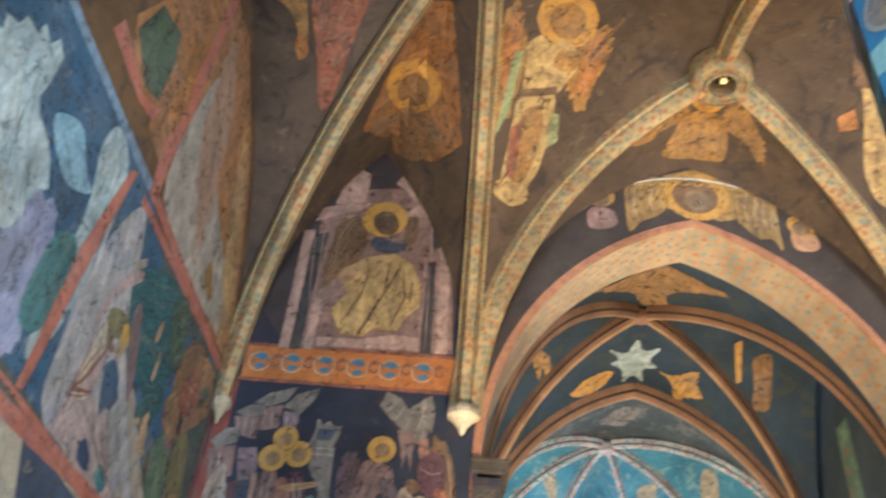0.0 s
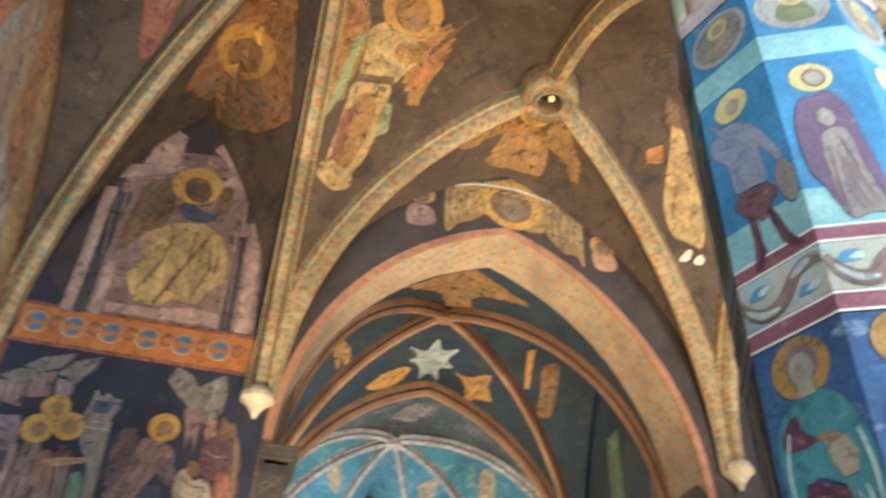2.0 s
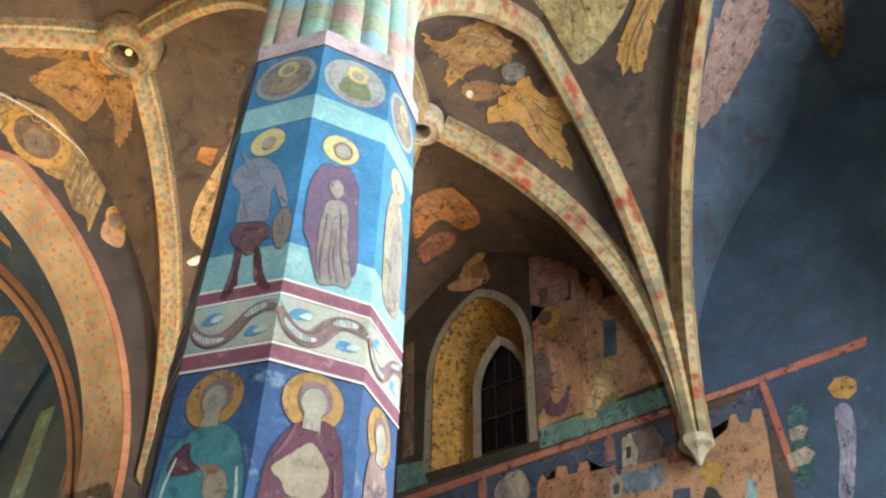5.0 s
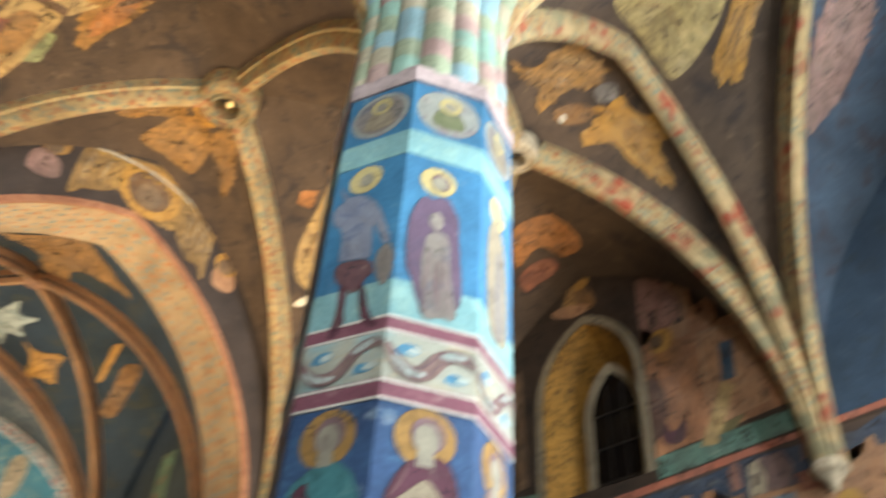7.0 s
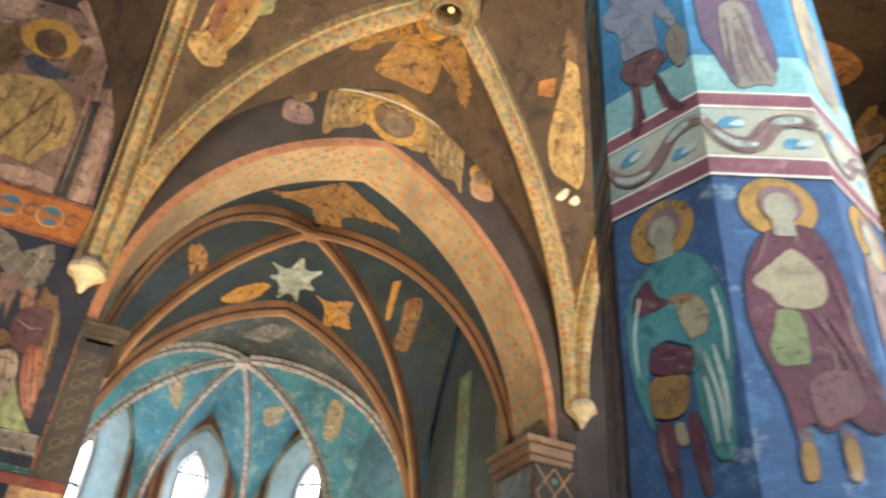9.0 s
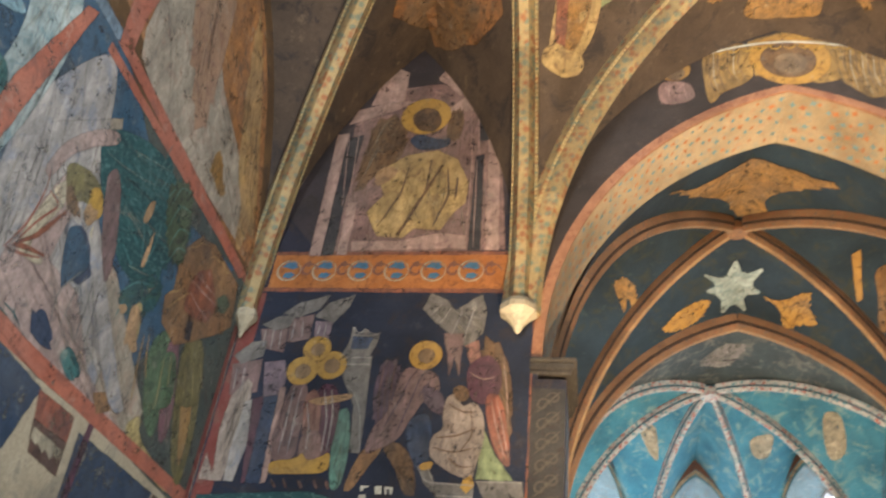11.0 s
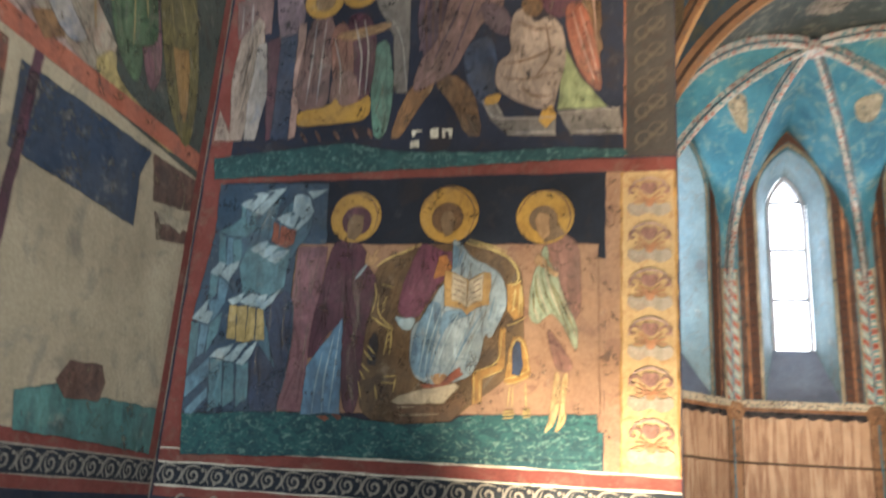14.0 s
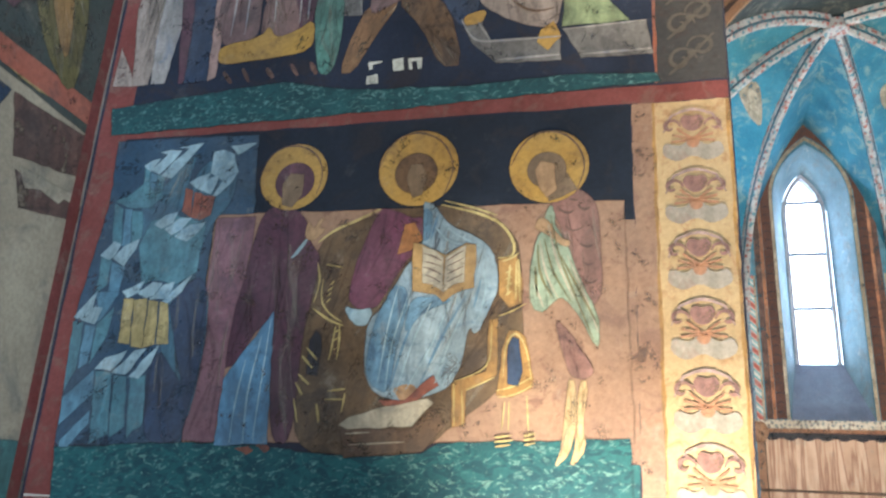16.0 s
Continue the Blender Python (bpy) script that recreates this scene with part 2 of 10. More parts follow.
TOP = 12.2
opening = arch_line(CX, ARCH_L, ARCH_R, IMPOST, ARCH_TOP, 16)
wall_east = wall("wall_east", [[(X_N - 0.9, 0), (3.42, 0), (3.42, IMPOST - 0.22), (ARCH_L, IMPOST - 0.22)] + opening +
                 [(ARCH_R, IMPOST - 0.22), (8.42, IMPOST - 0.22), (8.42, 0), (X_S + 0.9, 0), (X_S + 0.9, TOP), (X_N - 0.9, TOP)]],
                 east, 0.0, 0.9, M_NAVY, "east wall in dark blue fresco, pierced by a tall pointed arch")
wall_north = wall("wall_north", [[(Y_W - 0.9, 0), (Y_E, 0), (Y_E, TOP), (Y_W - 0.9, TOP)]], north, 0.0, 0.9, PLASTER, "plastered north wall covered with old frescoes")
SW_Y, SW_HALF, SW_SILL, SW_SPR, SW_TOP = -3.08, 0.84, 6.55, 8.1, 9.3
sw = arch_line(SW_Y, SW_Y - SW_HALF, SW_Y + SW_HALF, SW_SPR, SW_TOP, 10)
half = len(sw) // 2
# the umber is darkened: shade round the window is put into the wall colour
wall_south = wall("wall_south", [
    [(Y_W - 0.9, 0), (SW_Y, 0), (SW_Y, SW_SILL), (SW_Y - SW_HALF, SW_SILL)] + sw[:half + 1] + [(SW_Y, TOP), (Y_W - 0.9, TOP)],
    [(Y_E, 0), (SW_Y, 0), (SW_Y, SW_SILL), (SW_Y + SW_HALF, SW_SILL)] + sw[:half - 1:-1] + [(SW_Y, TOP), (Y_E, TOP)]],
    south, 0.0, 0.9, fresco("umber_south_fresco", "2b231d", "3a2e25", "221c19", 1.8, "54483a", 0.35), "south wall in dark fresco with one arched window")
wall_west = wall("wall_west", [[(X_N, 0), (1.6, 0), (1.6, TOP), (X_N, TOP)], [(1.6, 0), (3.2, 0), (3.2, 3.8), (1.6, 3.8)], [(1.6, 8.2), (3.2, 8.2), (3.2, TOP), (1.6, TOP)],
                 [(3.2, 0), (8.8, 0), (8.8, TOP), (3.2, TOP)], [(8.8, 0), (10.4, 0), (10.4, 3.8), (8.8, 3.8)], [(8.8, 8.2), (10.4, 8.2), (10.4, TOP), (8.8, TOP)],
                 [(10.4, 0), (X_S, 0), (X_S, TOP), (10.4, TOP)]], west, 0.0, 0.9, PLASTER, "plain plastered west wall with two tall windows")
floor = tagged(part("floor", box(X_N - 0.9, X_S + 0.9, Y_W - 0.9, 13.0, -0.3, 0.0), M_FLOOR), "worn grey stone floor of the chapel", "floor", kind="structure")

# ---- nave vault: webs and ribs ----
P = (CX, PY)


def mirror(p):
    if p == BOSS_S:
        return BOSS_W                            # the south-west boss is placed where its rib fits the camera's view
    return p if p in (P, NM, SM) else (p[0], 2 * PY - p[1])


BOSS_W = (8.6, -8.8)
BOSS_A, BOSS_N, BOSS_S = (6.03, -1.82), (2.95, -4.2), (9.08, -4.25)
NE, SE, NM, SM = (X_N, 0.0), (X_S, 0.0), (X_N, -6.2), (X_S, -6.2)
BOSS_Z = {BOSS_A: 10.3, BOSS_N: 10.2, BOSS_S: 10.02, BOSS_W: 10.4}
CELLS = [(BOSS_A, EAST_L, EAST_R, 10.25), (BOSS_A, EAST_L, P, 10.35), (BOSS_A, EAST_R, P, 10.35),
         (BOSS_N, NE, EAST_L, 10.2), (BOSS_N, EAST_L, P, 10.35), (BOSS_N, P, NM, 10.2), (BOSS_N, NM, NE, 10.2),
         (BOSS_S, EAST_R, SE, 10.2), (BOSS_S, EAST_R, P, 10.35), (BOSS_S, P, SM, 10.65), (BOSS_S, SE, SM, 10.2)]
ceiling_bm = bmesh.new()
for flip in (False, True):
    for b, s1, s2, top in CELLS:
        zb = BOSS_Z[mirror(b) if flip and b == BOSS_S else b]
        if flip:
            b, s1, s2 = mirror(b), mirror(s1), mirror(s2)  # the middle corbels serve both halves
        mid = ((s1[0] + s2[0]) / 2, (s1[1] + s2[1]) / 2)
        before = set(ceiling_bm.faces)
        for s in (s1, s2):
            patch(rise_curve(s, b, SPRING, zb + 0.1), rise_curve(s, mid, SPRING, top), 10, 0.05, ceiling_bm)
        if flip and SM in (s1, s2) and P not in (s1, s2):
            for f in set(ceiling_bm.faces) - before:
                f.material_index = 1
bmesh.ops.remove_doubles(ceiling_bm, verts=ceiling_bm.verts, dist=0.002)
ceiling = smooth(tagged(part("ceiling", ceiling_bm, M_VAULT), "rib vault painted dark brown with ochre angels", "ceiling", kind="structure"), 30)
ceiling.data.materials.append(fresco("blue_web_fresco", "2a3644", "394755", "332f34", 1.3, "565c60", 0.4))
roof = tagged(part("trim_roof", box(X_N - 0.9, X_S + 0.9, Y_W - 0.9, 0.9, TOP, TOP + 0.3), PLASTER), "plain slab closing the chapel above the vault", "roof", kind="structure")


def bead_row(line, side_shift, down_shift, every=0.055, r=0.017):
    """Small studs along one edge of a rib."""
    bm = bmesh.new()
    flat = line[-1] - line[0]
    side = Vector((flat.y, -flat.x, 0)).normalized()
    rest = 0.0
    for a, b_ in zip(line, line[1:]):
        t = (b_ - a)
        n_ = t.length
        t = t / n_
        down = t.cross(side)
        if down.dot(Vector((flat.x, flat.y, -0.8 * abs(flat.length))).normalized()) < 0:
            down = -down
        while rest < n_:
            c = a + t * rest + side * side_shift + down * down_shift
            v = [bm.verts.new(c + d * r) for d in (t, side, -t, -side, down)]
            for k_ in range(4):
                bm.faces.new((v[k_], v[(k_ + 1) % 4], v[4]))
            rest += every
        rest -= n_
    return bm


M_BEAD = fresco("pale_bead_paint", "8f8058", "a8976c", None, 5.0, "6a5a40", 0.5)


def rib(name, s, e, z0, z1, material, label, start=0.0, stop=0.0, size=1.0, category="vault rib", group="ribs of the vault", stones=8, second=None, beads=False, trim=None):
    p, q = Vector(s), Vector(e)
    line = rise_curve(s, e, z0, z1, 40)
    line = [v for v in line if (Vector((v.x, v.y)) - p).length >= start - 1e-6 and (Vector((v.x, v.y)) - q).length >= stop - 1e-6]
    whole = tagged(new(name), label, category, group)
    n = len(line) - 1
    flat = line[-1] - line[0]
    for k in range(stones):
        a, b_ = round(n * k / stones), round(n * (k + 1) / stones)
        if b_ <= a:
            continue
        bit = [v.copy() for v in line[a:b_ + 1]]
        if k:
            bit[0] = bit[0] + (bit[1] - bit[0]).normalized() * 0.005
        side = Vector((flat.y, -flat.x, 0)).normalized()

        def hollow(pt, t, side=side):
            down = t.cross(side)
            return down if down.dot(Vector((flat.x, flat.y, -0.8 * flat.length)).normalized()) > 0 else -down
        stone = smooth(part("rib_stone", sweep(bit, RIB, size, inward=hollow), second if second and k % 2 else material, whole), 35)
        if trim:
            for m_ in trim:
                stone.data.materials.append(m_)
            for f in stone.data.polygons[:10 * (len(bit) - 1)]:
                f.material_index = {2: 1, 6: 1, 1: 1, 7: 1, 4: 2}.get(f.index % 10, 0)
    if beads:
        for sg in (-1, 1):
            row = part("beading", bead_row(line, sg * 0.115 * size, 0.052 * size), M_BEAD, whole)
            row["kind"] = "stuff"
    return whole


for flip in (False, True):
    f = mirror if flip else (lambda p: p)
    for b, ends in ((BOSS_A, (EAST_L, EAST_R, P)), (BOSS_N, (NE, EAST_L, P, NM)), (BOSS_S, (SE, EAST_R, P, SM))):
        for e in ends:
            red = b == BOSS_S and e == SM
            rib("vault_rib", f(e), f(b), SPRING, BOSS_Z.get(f(b), BOSS_Z[b]), M_RIBRED if red else M_RIB,
                "cream stone rib painted with red lozenges" if red else "cream stone rib painted with orange and teal leaves", 0.3 if e == P else -1.0, 0.2, 1.12, second=M_RIB if red else None, beads=not flip)
for e in (NM, SM):
    mid = ((e[0] + CX) / 2, (e[1] + PY) / 2)
    for s in (e, P):
        rib("vault_rib", s, mid, SPRING, 10.6 if e == SM else 10.2, M_RIBRED, "cream stone rib painted with red lozenges", 0.3 if s == P else -1.0, 0.0, 1.12, second=M_RIB)

M_SPRINGER = fresco("cream_springer_stone", "857553", "9c8c68", "74664c", 4.0, "6a5c44", 0.4)


def springer(foot, tips, label, height=1.35):
    """Solid block between neighbouring ribs of one corbel, up to the height where they part."""
    whole = tagged(new("rib_springer"), label, "rib springer", "springers of the vault")
    for (q0, z0), (q1, z1) in zip(tips, tips[1:]):
        rows = []
        for q, z in ((q0, z0), (q1, z1)):
            w = Vector((q[0] - foot[0], q[1] - foot[1], 0)).normalized()
            line = [p + w * 0.13 for p in rise_curve(foot, q, SPRING, z, 60) if p.z <= SPRING + height]
            rows.append(line)
        n = min(len(rows[0]), len(rows[1]))
        bm = bmesh.new()
        back = [bm.verts.new((foot[0] * 0.985 + 0.015 * CX, foot[1] * 0.985 + 0.015 * PY, rows[0][i].z)) for i in range(n)]
        a, b = ([bm.verts.new(r[i]) for i in range(n)] for r in rows)
        for i in range(n - 1):
            bm.faces.new((a[i], b[i], b[i + 1], a[i + 1]))
            bm.faces.new((back[i], a[i], a[i + 1], back[i + 1]))
            bm.faces.new((b[i], back[i], back[i + 1], b[i + 1]))
        bm.faces.new((a[n - 1], b[n - 1], back[n - 1]))
        smooth(part("springer_block", bm, M_SPRINGER, whole), 30)
    return whole


MID_S = ((SM[0] + CX) / 2, (SM[1] + PY) / 2)
springer(SM, [(BOSS_S, 10.02), (MID_S, 10.6), (BOSS_W, 10.4)], "plain cream stone where three painted ribs grow together")
springer(EAST_L, [(BOSS_N, 10.2), (BOSS_A, 10.3)], "cream stone where two painted ribs part above a corbel", 1.0)
springer(EAST_R, [(BOSS_A, 10.3), (BOSS_S, 10.02)], "cream stone where two painted ribs part above a corbel", 1.0)

# ---- chancel ----
NEAR = 0.9
far_pts = [(CX + APSE_R * math.cos(radians(a)), APSE_Y + APSE_R * math.sin(radians(a))) for a in (22.5, 67.5, 112.5, 157.5)]
CB, AB = (CX, 3.8), (CX, APSE_Y - 0.1)
CZ, AZ, TZ = 10.1, 9.45, 9.8
cl_n, cr_n, cl_f, cr_f = (3.1, 1.15), (8.9, 1.15), (3.05, CH_END), (9.55, CH_END)
SPRINGS = {cl_n: 4.9, cr_n: 4.9}


def web(b, zb, s1, s2, top, bm):
    mid = ((s1[0] + s2[0]) / 2, (s1[1] + s2[1]) / 2)
    for s in (s1, s2):
        z = SPRINGS.get(s, 5.6)
        patch(rise_curve(s, b, z, zb + 0.1), rise_curve(s, mid, z, top), 8, 0.04, bm)


bm = bmesh.new()
for s1, s2, top in ((cl_n, cr_n, 10.0), (cr_n, cr_f, 10.0), (cl_n, cl_f, 10.0), (cl_f, cr_f, TZ + 0.1)):
    web(CB, CZ, s1, s2, top, bm)
bmesh.ops.remove_doubles(bm, verts=bm.verts, dist=0.002)
tagged(smooth(part("ceiling_chancel", bm, M_CHVAULT), 30), "chancel rib vault in dark blue-green with stars and angels", "ceiling", kind="structure")
ring = [cr_f] + far_pts + [cl_f]
bm = bmesh.new()
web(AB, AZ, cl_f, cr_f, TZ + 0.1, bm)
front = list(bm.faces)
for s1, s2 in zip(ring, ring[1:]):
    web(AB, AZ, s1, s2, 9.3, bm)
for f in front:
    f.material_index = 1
bmesh.ops.remove_doubles(bm, verts=bm.verts, dist=0.002)
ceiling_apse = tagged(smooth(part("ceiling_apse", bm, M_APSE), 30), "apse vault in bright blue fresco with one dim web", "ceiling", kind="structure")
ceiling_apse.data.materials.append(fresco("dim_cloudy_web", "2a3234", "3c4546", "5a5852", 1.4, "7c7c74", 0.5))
# chancel ribs: darker fillets and a paler underside give the moulding more contrast
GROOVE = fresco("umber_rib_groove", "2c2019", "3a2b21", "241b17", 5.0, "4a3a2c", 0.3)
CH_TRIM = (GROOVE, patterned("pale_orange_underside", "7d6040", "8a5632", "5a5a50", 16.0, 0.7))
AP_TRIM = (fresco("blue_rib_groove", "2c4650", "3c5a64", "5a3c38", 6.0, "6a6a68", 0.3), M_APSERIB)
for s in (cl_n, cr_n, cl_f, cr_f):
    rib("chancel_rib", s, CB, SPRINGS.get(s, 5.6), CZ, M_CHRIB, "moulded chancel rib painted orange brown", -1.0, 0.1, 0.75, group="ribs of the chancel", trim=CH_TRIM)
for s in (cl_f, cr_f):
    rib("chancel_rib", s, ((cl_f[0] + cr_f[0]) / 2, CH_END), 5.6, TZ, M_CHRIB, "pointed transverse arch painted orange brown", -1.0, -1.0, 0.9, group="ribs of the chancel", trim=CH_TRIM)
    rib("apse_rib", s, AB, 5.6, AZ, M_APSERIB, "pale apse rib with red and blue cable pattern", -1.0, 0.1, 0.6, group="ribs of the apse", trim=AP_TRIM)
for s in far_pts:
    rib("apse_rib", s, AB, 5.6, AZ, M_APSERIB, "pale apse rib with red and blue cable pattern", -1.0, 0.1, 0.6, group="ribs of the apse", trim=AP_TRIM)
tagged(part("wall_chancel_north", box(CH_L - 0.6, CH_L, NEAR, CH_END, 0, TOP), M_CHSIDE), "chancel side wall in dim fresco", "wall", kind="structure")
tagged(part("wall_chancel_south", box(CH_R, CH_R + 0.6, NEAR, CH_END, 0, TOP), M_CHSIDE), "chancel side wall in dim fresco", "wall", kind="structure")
M_LILACFRAME = fresco("pale_lilac_frame", "8f9096", "a8a8ac", "7c7e88", 3.0)
W_HALF, W_SILL, W_SPR, W_TOP = 0.39, 4.8, 7.75, 8.6


def apse_wall(p, q, name, window):
    p, q = Vector(p), Vector(q)
    w = (q - p).normalized()
    out = Vector((w.y, -w.x))
    if out.dot((p + q) / 2 - Vector((CX, APSE_Y))) < 0:
        out = -out
    n = (q - p).length
    place = lambda u, v, d: ((p + w * u + out * d).x, (p + w * u + out * d).y, v)
    if not window:
        return tagged(part(name, prism([(0, 0), (n, 0), (n, TOP), (0, TOP)], place, 0, 0.6), M_CHWALL), "apse wall in grey-blue fresco", "wall", kind="structure"), place, n
    c = n / 2
    # splayed opening: wide inside, narrow outside
    bm = bmesh.new()
    for half_w, grow, low, d0, d1 in ((W_HALF + 0.28, 0.3, 3.66, 0.0, 0.7), (W_HALF + 0.08, 0.08, W_SILL - 0.05, 0.7, 1.0)):
        a = arch_line(c, c - half_w, c + half_w, W_SPR, W_TOP + grow, 8)
        h = len(a) // 2
        prism([(0, 0), (c, 0), (c, low), (c - half_w, low)] + a[:h + 1] + [(c, TOP), (0, TOP)], place, d0, d1, bm)
        prism([(n, 0), (c, 0), (c, low), (c + half_w, low)] + a[:h - 1:-1] + [(c, TOP), (n, TOP)], place, d0, d1, bm)
    return tagged(part(name, bm, M_CHWALL), "apse wall in grey-blue fresco round a tall window", "wall", kind="structure"), place, n


M_LEAD = plain("dark_lead", "3c3f44", 0.5)
M_GLASSGLOW = glowing("bright_sky_backdrop", "eef4ff", 2.2)
k = 0
for s1, s2 in zip(ring, ring[1:]):
    k += 1
    window = k in (2, 3, 4)
    w_ob, place, n = apse_wall(s1, s2, "wall_apse_%d" % k, window)
    if window:
        c = n / 2
        win = empty("window_%d" % k, "tall pointed apse window with leaded clear panes and stone surround", "window", "apse windows", "structure")
        o = arch_line(c, c - W_HALF, c + W_HALF, W_SPR, W_TOP, 8)
        i = arch_line(c, c - W_HALF + 0.07, c + W_HALF - 0.07, W_SPR, W_TOP - 0.09, 8)
        bm = bmesh.new()
        for m in range(len(o) - 1):
            prism([o[m], o[m + 1], i[m + 1], i[m]], place, 0.7, 0.9, bm)
        for sgn in (-1, 1):
            prism([(c + sgn * W_HALF, W_SILL), (c + sgn * (W_HALF - 0.07), W_SILL), (c + sgn * (W_HALF - 0.07), W_SPR), (c + sgn * W_HALF, W_SPR)], place, 0.7, 0.9, bm)
        part("window_frame", bm, M_LILACFRAME, win)
        for z in (5.85, 6.92, 7.98):
            part("glazing_bar", prism([(c - W_HALF, z), (c + W_HALF, z), (c + W_HALF, z + 0.055), (c - W_HALF, z + 0.055)], place, 0.74, 0.8), M_LEAD, win)
        part("window_sill", prism([(c - W_HALF - 0.1, W_SILL - 0.1), (c + W_HALF + 0.1, W_SILL - 0.1), (c + W_HALF + 0.1, W_SILL), (c - W_HALF - 0.1, W_SILL)], place, 0.72, 1.0), M_STONE, win)
        tagged(part("backdrop_%d" % k, prism([(c - 1.0, 3.0), (c + 1.0, 3.0), (c + 1.0, 9.2), (c - 1.0, 9.2)], place, 1.25, 1.3), M_GLASSGLOW), "bright overcast sky outside the window", "sky", kind="structure")

# ---- pillar ----
pillar = empty("pillar", "octagonal pillar painted with saints and bands in blue and cyan", "pillar")
P_R, P_TURN = 0.65, 40.9


def octagon(r, z):
    return [Vector((CX + r * math.cos(radians(P_TURN + 45 * i)), PY + r * math.sin(radians(P_TURN + 45 * i)), z)) for i in range(8)]


def drum(levels, bm=None):
    """Octagonal shaft through (height, radius) levels."""
    bm = bm or bmesh.new()
    rings = [[bm.verts.new(v) for v in octagon(r, z)] for z, r in levels]
    for a, b in zip(rings, rings[1:]):
        for i in range(8):
            bm.faces.new((a[i], a[(i + 1) % 8], b[(i + 1) % 8], b[i]))
    bm.faces.new(rings[0][::-1])
    bm.faces.new(rings[-1])
    return bm


M_PBLUE = fresco("pillar_blue", "1c3050", "284364", "2e4e6c", 2.5, "8a9aa0", 0.45)
M_CYAN = fresco("pillar_cyan", "5a8084", "6a9094", "769894", 2.5, "a8b4ac", 0.5)
M_WINE = fresco("wine_red_band", "5a3440", "6a424e", "704c54", 3.0, "a09088", 0.4)
M_BLOOM = patterned("scroll_band_ground", "70736a", "5f7c80", "867a62", 3.5, 0.7, 1.3)
M_RINGROSE = fresco("rose_grey_ring", "8a7c7c", "9c9090", "7c7072", 5.0, "a8a098", 0.5)
part("shaft", drum([(0, P_R), (6.2, P_R)]), M_PBLUE, pillar)
part("plinth", drum([(0, 0.9), (0.35, 0.9), (0.45, P_R + 0.02)]), M_STONE, pillar)
for nm, z0, z1, m, out in (("red_band", 3.70, 3.82, M_WINE, 0.006), ("scroll_band", 3.82, 4.10, M_BLOOM, 0.005), ("red_band", 4.10, 4.2, M_WINE, 0.006),
                           ("cyan_ground", 4.2, 4.45, M_CYAN, 0.004), ("cyan_band", 5.46, 5.68, M_CYAN, 0.006), ("ring_moulding", 6.18, 6.34, M_RINGROSE, 0.02)):
    part(nm, drum([(z0, P_R + out), (z1, P_R + out)]), m, pillar)
for z in (3.70, 3.80, 4.10, 4.19):
    part("white_line", drum([(z, P_R + 0.009), (z + 0.014, P_R + 0.009)]), plain("chalk_white_paint", "94918a"), pillar)
# the head, from which the ribs grow: broad soft shafts painted in blocks of cream, mint and rose
M_HEADPAINT = [fresco("head_" + nm, a, b, c, 5.0, "9a9488", 0.45) for nm, a, b, c in (
    ("cream", "8a8470", "9c9682", "7c7868"), ("mint", "688a80", "7c9c90", "7a8a7c"), ("pale_blue", "6a8a94", "7f9ca2", "74868c"), ("rose", "86706c", "98827c", "7c6a68"), ("green", "74806a", "86907a", "6a7664"))]
part("head", drum([(6.3, P_R - 0.06), (6.9, P_R - 0.12), (7.6, 0.5), (8.4, 0.42)]), M_HEADPAINT[0], pillar)
for i in range(16):
    a = radians(P_TURN + 22.5 * i + 11.25)
    for k in range(9):
        bit = []
        for f in range(4):
            z = 6.32 + 0.21 * (k + f / 3)
            r = 0.575 - 0.02 * min(1, (z - 6.3) / 0.9) + 0.17 * max(0.0, (z - 7.3) / 0.9) ** 2
            bit.append(Vector((CX + r * math.cos(a), PY + r * math.sin(a), z)))
        ob = part("head_block", sweep(bit, [(-0.115, -0.1), (-0.115, 0.0), (-0.06, 0.045), (0.0, 0.058), (0.06, 0.045), (0.115, 0.0), (0.115, -0.1)], inward=lambda p, t, a=a: Vector((math.cos(a), math.sin(a), 0))),
                  M_HEADPAINT[(i * 3 + k * 2 + (k * i) % 3) % 5], pillar)
        smooth(ob, 60)

# ---- chancel arch: painted soffit, rim, imposts ----
def strip(outline, d0, d1, place, lift, bm=None):
    """A thin skin along a line of (u, v), from depth d0 to d1, lifted to the line's hollow side."""
    bm = bm or bmesh.new()
    n = len(outline)
    rows = []
    for i, (u, v) in enumerate(outline):
        a, b = outline[max(i - 1, 0)], outline[min(i + 1, n - 1)]
        t = Vector((b[0] - a[0], b[1] - a[1])).normalized()
        s = Vector((t.y, -t.x)) * lift
        rows.append([bm.verts.new(place(u, v, d0)), bm.verts.new(place(u, v, d1)), bm.verts.new(place(u + s.x, v + s.y, d1)), bm.verts.new(place(u + s.x, v + s.y, d0))])
    for r, q in zip(rows, rows[1:]):
        for j in range(4):
            bm.faces.new((r[j], r[(j + 1) % 4], q[(j + 1) % 4], q[j]))
    bm.faces.new(rows[0])
    bm.faces.new(rows[-1][::-1])
    return bm


def offset(line, d):
    out = []
    n = len(line)
    for i, (u, v) in enumerate(line):
        a, b = line[max(i - 1, 0)], line[min(i + 1, n - 1)]
        t = Vector((b[0] - a[0], b[1] - a[1])).normalized()
        out.append((u - t.y * d, v + t.x * d))
    return out


